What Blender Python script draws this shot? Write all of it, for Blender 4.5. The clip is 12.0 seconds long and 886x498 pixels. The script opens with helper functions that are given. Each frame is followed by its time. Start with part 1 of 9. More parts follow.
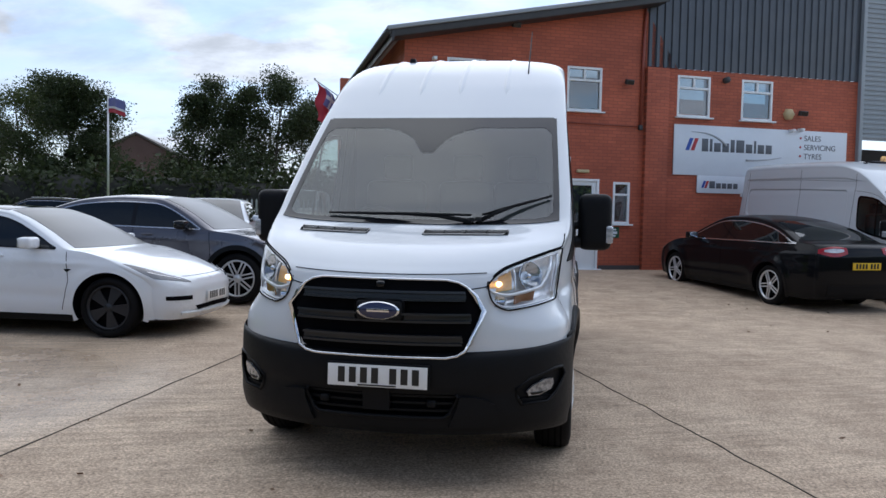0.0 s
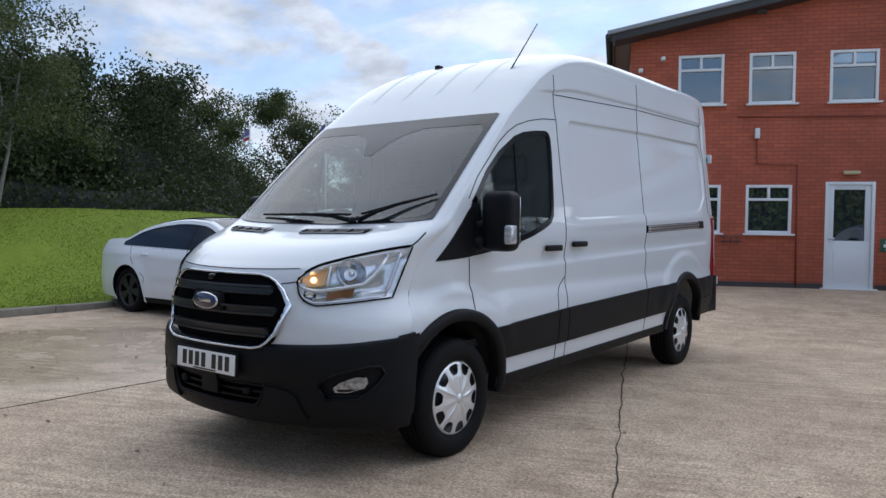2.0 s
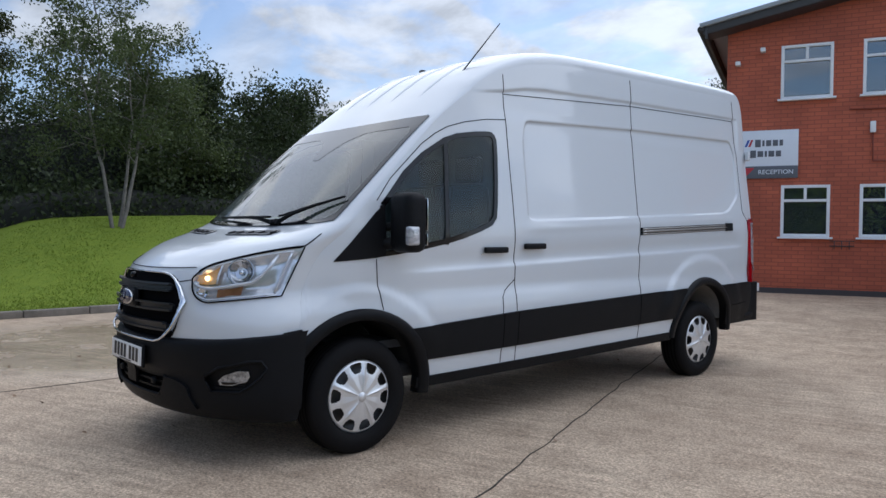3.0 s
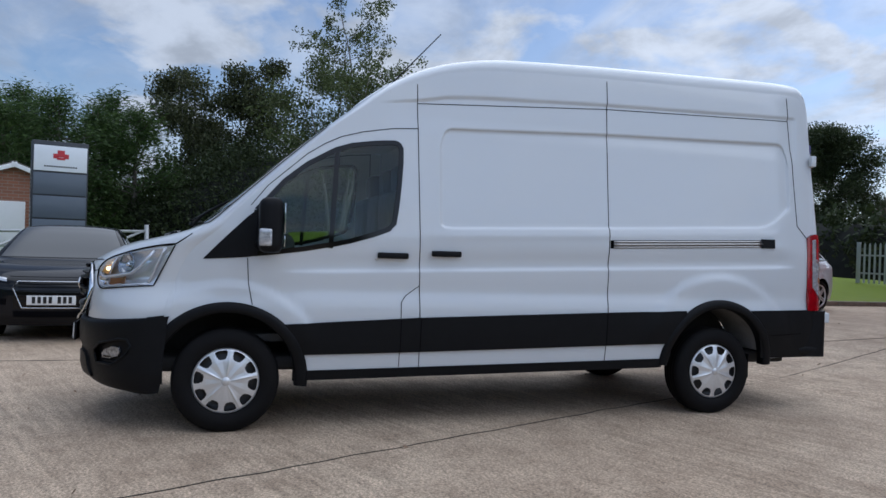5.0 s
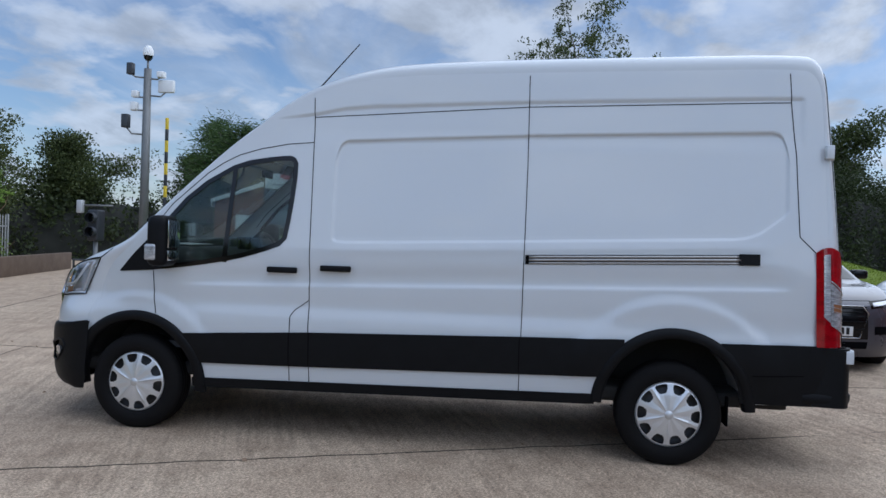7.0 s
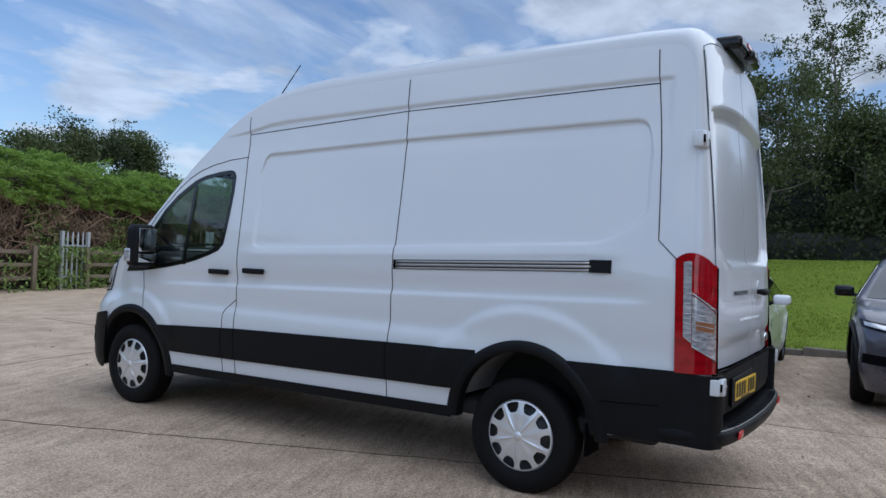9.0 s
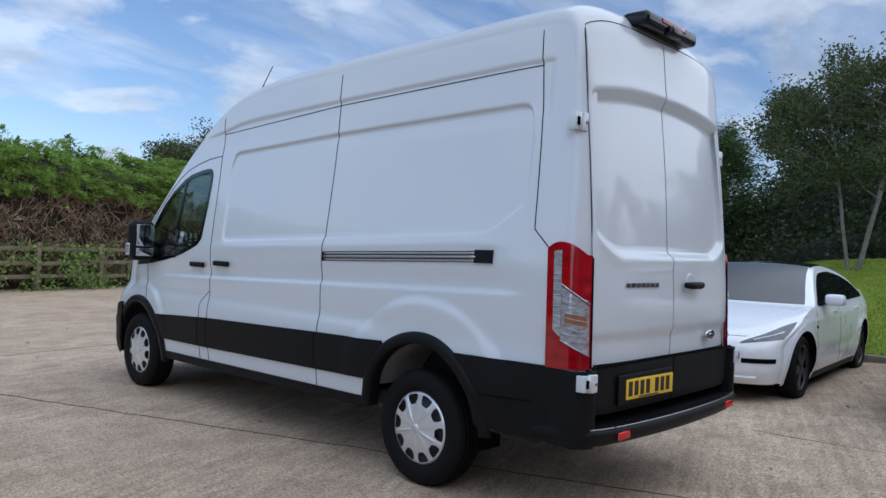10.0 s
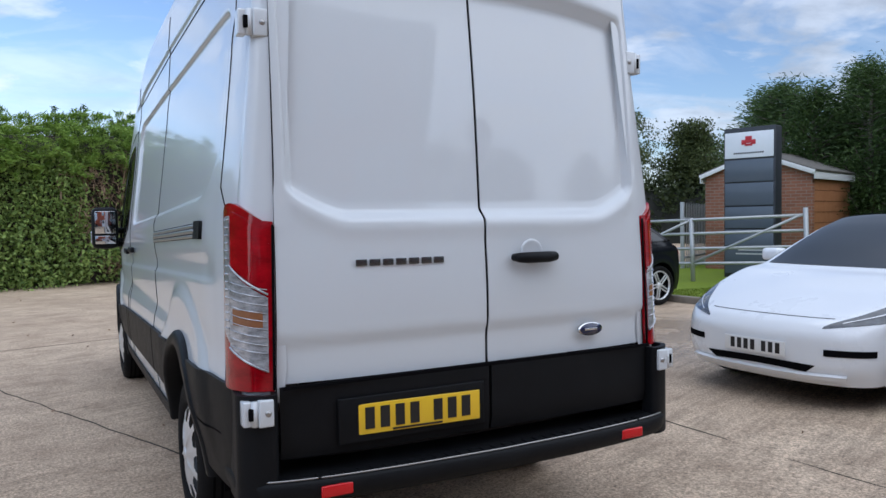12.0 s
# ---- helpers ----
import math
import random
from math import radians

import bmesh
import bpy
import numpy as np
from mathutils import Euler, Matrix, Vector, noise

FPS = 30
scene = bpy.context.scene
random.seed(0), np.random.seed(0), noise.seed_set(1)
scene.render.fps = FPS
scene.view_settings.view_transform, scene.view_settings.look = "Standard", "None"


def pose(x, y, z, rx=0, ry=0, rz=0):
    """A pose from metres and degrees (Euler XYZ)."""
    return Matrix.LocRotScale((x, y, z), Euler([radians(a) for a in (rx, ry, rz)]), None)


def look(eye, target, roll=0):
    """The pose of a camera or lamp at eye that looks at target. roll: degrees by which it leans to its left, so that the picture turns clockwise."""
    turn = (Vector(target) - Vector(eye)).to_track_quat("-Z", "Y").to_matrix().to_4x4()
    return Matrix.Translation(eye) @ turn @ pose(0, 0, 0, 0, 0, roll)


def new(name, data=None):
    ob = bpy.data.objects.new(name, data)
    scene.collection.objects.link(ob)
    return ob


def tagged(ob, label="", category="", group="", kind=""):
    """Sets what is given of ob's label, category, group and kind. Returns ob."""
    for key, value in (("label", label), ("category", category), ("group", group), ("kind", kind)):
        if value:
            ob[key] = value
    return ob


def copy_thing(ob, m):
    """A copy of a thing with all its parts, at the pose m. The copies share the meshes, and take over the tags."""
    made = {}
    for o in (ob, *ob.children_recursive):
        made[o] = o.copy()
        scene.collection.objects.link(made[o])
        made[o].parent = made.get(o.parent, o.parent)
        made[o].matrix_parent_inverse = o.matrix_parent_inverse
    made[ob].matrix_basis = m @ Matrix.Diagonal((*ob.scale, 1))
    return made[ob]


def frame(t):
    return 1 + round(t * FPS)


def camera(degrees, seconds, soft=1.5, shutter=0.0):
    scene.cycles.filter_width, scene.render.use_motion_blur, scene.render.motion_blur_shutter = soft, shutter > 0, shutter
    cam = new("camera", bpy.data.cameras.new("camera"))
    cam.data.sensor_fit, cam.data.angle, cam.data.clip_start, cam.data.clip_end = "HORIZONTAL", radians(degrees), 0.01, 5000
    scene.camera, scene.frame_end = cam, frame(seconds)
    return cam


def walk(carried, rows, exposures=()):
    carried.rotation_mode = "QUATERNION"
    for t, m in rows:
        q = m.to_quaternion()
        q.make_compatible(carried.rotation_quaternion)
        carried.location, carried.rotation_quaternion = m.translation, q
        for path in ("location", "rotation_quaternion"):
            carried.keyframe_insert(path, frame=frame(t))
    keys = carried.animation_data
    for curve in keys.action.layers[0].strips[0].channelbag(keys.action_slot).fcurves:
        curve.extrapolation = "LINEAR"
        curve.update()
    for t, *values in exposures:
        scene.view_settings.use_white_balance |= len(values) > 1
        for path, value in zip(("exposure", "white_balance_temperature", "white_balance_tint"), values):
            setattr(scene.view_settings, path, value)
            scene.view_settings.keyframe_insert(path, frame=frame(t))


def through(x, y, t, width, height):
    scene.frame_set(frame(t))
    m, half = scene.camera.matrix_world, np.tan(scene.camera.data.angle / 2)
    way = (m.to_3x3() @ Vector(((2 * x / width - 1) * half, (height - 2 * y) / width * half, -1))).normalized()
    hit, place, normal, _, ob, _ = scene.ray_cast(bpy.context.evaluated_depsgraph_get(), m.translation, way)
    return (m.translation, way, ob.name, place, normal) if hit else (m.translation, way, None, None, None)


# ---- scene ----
cam = camera(61.7, 12.0)
PATH = [
    (0, (0.942, -3.649, 1.43), (0.601, -1.68, 1.335), 1.1),
    (0.5, (1.582, -3.513, 1.409), (1.016, -1.597, 1.326), 1.3),
    (1, (2.239, -3.27, 1.385), (1.444, -1.436, 1.308), 1.3),
    (1.5, (2.881, -2.937, 1.388), (1.871, -1.212, 1.316), 1.0),
    (2, (3.512, -2.512, 1.371), (2.307, -0.917, 1.305), 0.7),
    (2.5, (4.12, -2.043, 1.373), (2.749, -0.588, 1.312), 0.4),
    (3, (4.642, -1.503, 1.358), (3.127, -0.199, 1.304), 0.5),
    (5, (6.113, 0.953, 1.298), (4.198, 1.531, 1.289), 1.9),
    (5.5, (6.307, 1.716, 1.318), (4.34, 2.076, 1.326), 2.0),
    (6, (6.33, 2.511, 1.352), (4.335, 2.65, 1.363), 1.8),
    (6.5, (6.246, 3.246, 1.4), (4.247, 3.183, 1.399), 1.8),
    (7, (6.09, 3.99, 1.456), (4.109, 3.72, 1.436), 1.9),
    (7.5, (5.932, 4.757, 1.429), (3.992, 4.268, 1.427), 2.0),
    (9.5, (4.631, 7.467, 1.45), (3.057, 6.234, 1.452), 2.4),
    (10, (4.138, 8.028, 1.443), (2.688, 6.65, 1.439), 2.3),
    (10.5, (3.567, 8.5, 1.433), (2.253, 6.993, 1.415), 1.8),
    (11, (2.905, 8.728, 1.439), (1.734, 7.108, 1.409), 1.2),
    (11.5, (2.2, 8.745, 1.441), (1.189, 7.02, 1.4), 0.3),
    (12, (1.496, 8.493, 1.433), (0.567, 6.724, 1.351), -0.9),
]
walk(cam, [(t, look(eye, target, roll)) for t, eye, target, roll in PATH], [(0.0, 0.63, 6050, 10), (3.0, 0.62, 5980, 10), (5.0, 0.48, 5850, 10), (7.5, 0.47, 5700, 9), (9.5, 0.60, 5720, 9), (10.5, 0.62, 5780, 9), (12.0, 0.76, 5850, 10)])

# ---------------------------------------------------------------- sky and sun
SUN_AZ, SUN_EL = 106.0, 54.0           # degrees: counter-clockwise from +x, above the horizon
world = bpy.data.worlds.new("sky")
scene.world = world
world.use_nodes = True
wn, wl = world.node_tree.nodes, world.node_tree.links
wn.clear()
w_out, w_bg = wn.new("ShaderNodeOutputWorld"), wn.new("ShaderNodeBackground")
w_sky = wn.new("ShaderNodeTexSky")
w_sky.sky_type, w_sky.sun_disc = "NISHITA", False
w_sky.sun_elevation, w_sky.sun_rotation = radians(SUN_EL), radians(90 - SUN_AZ)
w_sky.air_density, w_sky.dust_density, w_sky.ozone_density = 1.0, 0.6, 1.2
w_co = wn.new("ShaderNodeTexCoord")
w_sep, w_com = wn.new("ShaderNodeSeparateXYZ"), wn.new("ShaderNodeCombineXYZ")
wl.new(w_co.outputs["Generated"], w_sep.inputs[0])


def w_math(op, a, b):
    n = wn.new("ShaderNodeMath")
    n.operation = op
    for k, v in enumerate((a, b)):
        if v is None:
            continue
        if isinstance(v, (int, float)):
            n.inputs[k].default_value = v
        else:
            wl.new(v, n.inputs[k])
    return n.outputs[0]


w_h = w_math("ADD", w_math("MAXIMUM", w_sep.outputs[2], 0.0), 0.22)
wl.new(w_math("DIVIDE", w_sep.outputs[0], w_h), w_com.inputs[0])
wl.new(w_math("DIVIDE", w_sep.outputs[1], w_h), w_com.inputs[1])


def w_noise(scale, detail, rough, dist, stretch):
    m = wn.new("ShaderNodeMapping")
    m.inputs["Scale"].default_value = stretch
    m.inputs["Rotation"].default_value = (0, 0, 0.5)
    wl.new(w_com.outputs[0], m.inputs[0])
    n = wn.new("ShaderNodeTexNoise")
    n.inputs["Scale"].default_value, n.inputs["Detail"].default_value = scale, detail
    n.inputs["Roughness"].default_value, n.inputs["Distortion"].default_value = rough, dist
    wl.new(m.outputs[0], n.inputs["Vector"])
    return n.outputs["Fac"]


def w_ramp(fac, stops):
    r = wn.new("ShaderNodeValToRGB")
    r.color_ramp.interpolation = "EASE"
    while len(r.color_ramp.elements) < len(stops):
        r.color_ramp.elements.new(0.5)
    for e, (p, c) in zip(r.color_ramp.elements, stops):
        e.position, e.color = p, (c, c, c, 1)
    wl.new(fac, r.inputs[0])
    return r.outputs[0]


w_veil = w_ramp(w_noise(1.1, 7, 0.58, 0.7, (1.0, 2.6, 1)), [(0.36, 0.14), (0.72, 0.76)])
w_puff = w_ramp(w_noise(2.3, 8, 0.52, 0.3, (1, 1, 1)), [(0.44, 0.0), (0.60, 1.0)])
w_tone = w_ramp(w_noise(3.1, 6, 0.6, 0.2, (1, 1.3, 1)), [(0.3, 0.62), (0.65, 0.98)])
# the cover is thicker beyond the workshop and opens to blue over the exit
w_bank = w_math("MULTIPLY_ADD", w_sep.outputs[1], 0.26)
w_bank.node.inputs[2].default_value = -0.07
w_cloud = w_math("MINIMUM", w_math("MAXIMUM", w_math("ADD", w_math("MAXIMUM", w_veil, w_puff), w_bank), 0.0), 1.0)
w_col = wn.new("ShaderNodeMix")
w_col.data_type, w_col.blend_type = "RGBA", "MULTIPLY"
w_col.inputs[0].default_value = 1.0
w_col.inputs[6].default_value = (6.3, 6.65, 7.25, 1)
wl.new(w_tone, w_col.inputs[7])
w_mix = wn.new("ShaderNodeMix")
w_mix.data_type = "RGBA"
wl.new(w_cloud, w_mix.inputs[0])
w_blue = wn.new("ShaderNodeMix")
w_blue.data_type, w_blue.blend_type = "RGBA", "MULTIPLY"
w_blue.inputs[0].default_value = 1.0
wl.new(w_sky.outputs[0], w_blue.inputs[6])
w_blue.inputs[7].default_value = (0.99, 1.0, 1.05, 1)
wl.new(w_blue.outputs[2], w_mix.inputs[6])
wl.new(w_col.outputs[2], w_mix.inputs[7])
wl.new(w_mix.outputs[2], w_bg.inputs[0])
# unseen zenith dimmed so that the roof and bonnet don't burn out
w_lift = w_math("MULTIPLY_ADD", w_ramp(w_sep.outputs[2], [(0.30, 0.0), (0.85, 1.0)]), -0.24)
w_lift.node.inputs[2].default_value = 1.0
# sky raised towards +x, out of view: added fill for the van's flank
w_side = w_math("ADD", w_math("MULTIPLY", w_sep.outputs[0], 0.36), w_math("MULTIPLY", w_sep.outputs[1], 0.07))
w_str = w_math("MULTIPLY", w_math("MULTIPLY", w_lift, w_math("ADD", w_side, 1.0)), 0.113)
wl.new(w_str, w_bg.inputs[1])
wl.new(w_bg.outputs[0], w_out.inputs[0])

sun = new("sun", bpy.data.lights.new("sun", "SUN"))
sun.data.energy, sun.data.angle, sun.data.color = 1.5, radians(120), (1.0, 0.985, 0.955)
sun_way = Vector((math.cos(radians(SUN_EL)) * math.cos(radians(SUN_AZ)), math.cos(radians(SUN_EL)) * math.sin(radians(SUN_AZ)), math.sin(radians(SUN_EL))))
sun.matrix_world = look(sun_way * 60, (0, 0, 0))


# ---------------------------------------------------------------- materials
def material(name, color, rough=0.5, metal=0.0, vary=0.0, scale=6.0, bump=0.0, bump_scale=60.0, second=None, coat=0.0, spec=None, detail=6, per_piece=0.0, stretch=None, coords="Object"):
    """Principled surface whose colour and gloss vary at two scales, with fine relief."""
    m = bpy.data.materials.new(name)
    m.use_nodes = True
    n, l = m.node_tree.nodes, m.node_tree.links
    b = n["Principled BSDF"]
    b.inputs["Roughness"].default_value, b.inputs["Metallic"].default_value = rough, metal
    b.inputs["Coat Weight"].default_value, b.inputs["Coat Roughness"].default_value = coat, 0.04
    if spec is not None:
        b.inputs["Specular IOR Level"].default_value = spec
    b.inputs["Base Color"].default_value = (*color, 1)
    co = n.new("ShaderNodeTexCoord")
    vec = co.outputs[coords]
    if stretch:
        mp = n.new("ShaderNodeMapping")
        mp.inputs["Scale"].default_value = stretch
        l.new(vec, mp.inputs[0])
        vec = mp.outputs[0]

    def tex(s, d, r=0.6):
        t = n.new("ShaderNodeTexNoise")
        t.inputs["Scale"].default_value, t.inputs["Detail"].default_value, t.inputs["Roughness"].default_value = s, d, r
        l.new(vec, t.inputs["Vector"])
        return t.outputs["Fac"]

    if vary > 0 or per_piece > 0:
        two = second or tuple(c * 0.5 for c in color)
        mix = n.new("ShaderNodeMix")
        mix.data_type = "RGBA"
        mix.inputs[6].default_value, mix.inputs[7].default_value = (*color, 1), (*two, 1)
        big, small = tex(scale, detail), tex(scale * 7.3, 4)
        add = n.new("ShaderNodeMath")
        add.operation = "MULTIPLY_ADD"
        l.new(small, add.inputs[0])
        add.inputs[1].default_value = 0.5
        l.new(big, add.inputs[2])
        rng = n.new("ShaderNodeMapRange")
        rng.inputs[1].default_value, rng.inputs[2].default_value = 0.5, 1.0
        rng.inputs[3].default_value, rng.inputs[4].default_value = 0.0, vary
        l.new(add.outputs[0], rng.inputs[0])
        fac = rng.outputs[0]
        if per_piece > 0:
            oi = n.new("ShaderNodeObjectInfo")
            ma = n.new("ShaderNodeMath")
            ma.operation, ma.use_clamp = "MULTIPLY_ADD", True
            l.new(oi.outputs["Random"], ma.inputs[0])
            ma.inputs[1].default_value = per_piece
            l.new(fac, ma.inputs[2])
            fac = ma.outputs[0]
        l.new(fac, mix.inputs[0])
        l.new(mix.outputs[2], b.inputs["Base Color"])
        rr = n.new("ShaderNodeMapRange")
        rr.inputs[3].default_value, rr.inputs[4].default_value = max(0.02, rough - 0.5 * vary * rough), min(1, rough + 0.3 * vary * rough)
        l.new(big, rr.inputs[0])
        l.new(rr.outputs[0], b.inputs["Roughness"])
    if bump > 0:
        bp = n.new("ShaderNodeBump")
        bp.inputs["Strength"].default_value, bp.inputs["Distance"].default_value = min(1, bump * 2), 0.01 * bump
        l.new(tex(bump_scale, 5, 0.65), bp.inputs["Height"])
        l.new(bp.outputs[0], b.inputs["Normal"])
    return m


def glass(name, tint=(0.9, 0.95, 0.95), mixin=0.0, dark=(0.01, 0.012, 0.013), rough=0.0, base=0.055):
    """Thin pane: mirror-like gloss over a see-through or smoked body."""
    m = bpy.data.materials.new(name)
    m.use_nodes = True
    n, l = m.node_tree.nodes, m.node_tree.links
    n.remove(n["Principled BSDF"])
    lw, gl, tr = n.new("ShaderNodeLayerWeight"), n.new("ShaderNodeBsdfGlossy"), n.new("ShaderNodeBsdfTransparent")
    lw.inputs[0].default_value = 0.5
    pw, fr = n.new("ShaderNodeMath"), n.new("ShaderNodeMath")
    pw.operation, fr.operation = "POWER", "MULTIPLY_ADD"
    l.new(lw.outputs["Facing"], pw.inputs[0])
    pw.inputs[1].default_value = 4.5
    l.new(pw.outputs[0], fr.inputs[0])
    fr.inputs[1].default_value, fr.inputs[2].default_value = 0.92 - base, base
    gl.inputs["Roughness"].default_value = rough
    tr.inputs[0].default_value = (*tint, 1)
    body = tr.outputs[0]
    if mixin > 0:
        df, mx = n.new("ShaderNodeBsdfDiffuse"), n.new("ShaderNodeMixShader")
        df.inputs[0].default_value = (*dark, 1)
        mx.inputs[0].default_value = mixin
        l.new(body, mx.inputs[1])
        l.new(df.outputs[0], mx.inputs[2])
        body = mx.outputs[0]
    top = n.new("ShaderNodeMixShader")
    l.new(fr.outputs[0], top.inputs[0])
    l.new(body, top.inputs[1])
    l.new(gl.outputs[0], top.inputs[2])
    l.new(top.outputs[0], n["Material Output"].inputs[0])
    return m


VAN_WHITE = material("van_white_paint", (0.62, 0.65, 0.675), 0.34, 0, 0.10, 1.2, second=(0.575, 0.605, 0.63), coat=0.8, spec=0.3)
BLACK_PLASTIC = material("black_plastic", (0.0055, 0.006, 0.0072), 0.50, 0, 0.5, 9, 0.25, 260, second=(0.010, 0.0105, 0.012), spec=0.14)
GLOSS_BLACK = material("gloss_black", (0.004, 0.004, 0.005), 0.14, spec=0.35)
FRIT = material("black_glass_border", (0.008, 0.008, 0.010), 0.06, spec=0.45)
DARK_GAP = material("dark_gap", (0.004, 0.004, 0.005), 0.9, spec=0.05)
RUBBER = material("tyre_rubber", (0.006, 0.006, 0.007), 0.75, 0, 0.6, 14, 0.3, 120, second=(0.013, 0.012, 0.011), spec=0.12)
SILVER = material("silver_trim", (0.72, 0.73, 0.74), 0.33, 0.6, 0.25, 20, second=(0.56, 0.56, 0.57))
CHROME = material("chrome", (0.72, 0.73, 0.75), 0.09, 1.0)
STEEL = material("brushed_steel", (0.42, 0.41, 0.40), 0.32, 0.9, 0.3, 30, second=(0.25, 0.25, 0.25))
PLATE_WHITE = material("plate_white", (0.80, 0.80, 0.78), 0.35, vary=0.1, scale=9)
PLATE_YELLOW = material("plate_yellow", (0.78, 0.50, 0.02), 0.35, vary=0.1, scale=9, second=(0.7, 0.42, 0.02))
PLATE_INK = material("plate_ink", (0.012, 0.012, 0.012), 0.4)
RED_LENS = material("red_lens", (0.42, 0.003, 0.010), 0.08, coat=0.5, spec=0.4, vary=1.0, scale=9, second=(0.19, 0.002, 0.005), stretch=(1, 1, 3))
CLEAR_LENS = glass("clear_lens", (0.93, 0.95, 0.97))
LAMP_CLEAR = material("ribbed_lens", (0.72, 0.74, 0.77), 0.10, 0.30, 1.0, 15, second=(0.22, 0.23, 0.26), coat=0.9, stretch=(1, 1, 3))
LAMP_BLOCK = material("shaded_ribbed_lens", (0.68, 0.69, 0.72), 0.10, 0.35, 1.0, 20, second=(0.20, 0.205, 0.22), coat=0.9, stretch=(1, 1, 3))
LAMP_BOWL = material("lamp_reflector", (0.82, 0.83, 0.85), 0.18, 0.55, 0.5, 12, second=(0.52, 0.53, 0.55))
AMBER = material("amber_bulb", (0.80, 0.40, 0.10), 0.25, 0.3, 0.5, 30, second=(0.85, 0.62, 0.30), coat=0.4)
BROWN_REFLECTOR = material("brown_reflector", (0.30, 0.13, 0.06), 0.25, vary=0.4, scale=30, coat=0.4)
SIDELIGHT = material("lit_sidelight", (0.9, 0.75, 0.45), 0.3)
SIDELIGHT.node_tree.nodes["Principled BSDF"].inputs["Emission Color"].default_value = (1.0, 0.72, 0.36, 1)
SIDELIGHT.node_tree.nodes["Principled BSDF"].inputs["Emission Strength"].default_value = 2.0
WINDSCREEN = glass("windscreen_glass", (0.60, 0.68, 0.67), 0.20, (0.12, 0.14, 0.14), base=0.10)
SIDE_GLASS = glass("side_glass", (0.84, 0.90, 0.88), 0.02, (0.02, 0.025, 0.025), base=0.026)
CABIN = material("cabin_trim", (0.035, 0.036, 0.039), 0.75, vary=0.4, scale=8, second=(0.06, 0.06, 0.062))
CABIN_LIGHT = material("cabin_bulkhead", (0.22, 0.224, 0.224), 0.8, vary=0.3, scale=3)
MIRROR_GLASS = material("mirror_glass", (0.75, 0.78, 0.80), 0.02, 1.0)
CAR_GLASS = material("smoked_car_glass", (0.004, 0.006, 0.007), 0.03, spec=0.55)
REFLECTOR_RED = material("red_reflector", (0.58, 0.006, 0.010), 0.2, vary=0.2, scale=40)
BADGE_BLUE = material("badge_blue", (0.008, 0.014, 0.06), 0.2, coat=0.5)
CAR_SCREEN = material("car_windscreen_glass", (0.030, 0.034, 0.036), 0.30, spec=1.0)
UNDERBODY = material("underbody", (0.020, 0.019, 0.018), 0.85, vary=0.5, scale=5)
WHEEL_LINER = material("wheel_liner", (0.30, 0.29, 0.28), 0.8, vary=0.6, scale=5, second=(0.13, 0.125, 0.12))


# ---------------------------------------------------------------- building blocks
def mesh_of(name, verts, faces, smooth=True):
    me = bpy.data.meshes.new(name)
    me.from_pydata([tuple(float(c) for c in v) for v in verts], [], [tuple(int(i) for i in f) for f in faces])
    if smooth:
        me.polygons.foreach_set("use_smooth", [True] * len(me.polygons))
    me.update()
    return me


def part(name, me, mat, parent=None, label="", m=None):
    """One mesh object under a thing or a part."""
    if isinstance(me, bmesh.types.BMesh):
        bm, me = me, bpy.data.meshes.new(name)
        bm.to_mesh(me)
        bm.free()
    if mat is not None and not me.materials:
        me.materials.append(mat)
    ob = new(name, me)
    if m is not None:
        ob.matrix_basis = m
    if parent is not None:
        ob.parent = parent
    if label:
        ob["label"] = label
    return ob


def thing(name, label, category, m=None, group="", kind=""):
    ob = new(name)
    ob.empty_display_size = 0.2
    if m is not None:
        ob.matrix_basis = m
    return tagged(ob, label, category, group, kind)


def grid_faces(n, m, keep=None, flip=False, close=False):
    out = []
    for i in range(n - 1):
        for j in range(m if close else m - 1):
            if keep is not None and not keep[i, j]:
                continue
            a, b, c, d = i * m + j, i * m + (j + 1) % m, (i + 1) * m + (j + 1) % m, (i + 1) * m + j
            out.append((d, c, b, a) if flip else (a, b, c, d))
    return out


def grid_normals(P):
    a, b = np.gradient(P, axis=0), np.gradient(P, axis=1)
    n = np.cross(a, b)
    return n / np.maximum(np.linalg.norm(n, axis=2, keepdims=True), 1e-9)


def slab(name, P, thick, out, smooth=True):
    """A plate: the grid P as its face, with the thickness laid behind it. out: a vector that the face looks along."""
    P = np.asarray(P, float)
    N = grid_normals(P)
    if (N.mean((0, 1)) @ np.asarray(out, float)) < 0:
        P = P[:, ::-1]
        N = grid_normals(P)
    n, m = P.shape[:2]
    Q = P - N * thick
    V = np.concatenate([P.reshape(-1, 3), Q.reshape(-1, 3)])
    F = grid_faces(n, m)
    k = n * m
    F += [tuple(k + i for i in f[::-1]) for f in F]
    ring = [j for j in range(m)] + [i * m + m - 1 for i in range(1, n)] + [(n - 1) * m + j for j in range(m - 2, -1, -1)] + [i * m for i in range(n - 2, 0, -1)]
    base = len(V)
    V = np.concatenate([V, V[ring], V[[k + r for r in ring]]])
    c = len(ring)
    for a in range(c):
        b = (a + 1) % c
        F.append((base + b, base + a, base + c + a, base + c + b))
    return mesh_of(name, V, F, smooth)


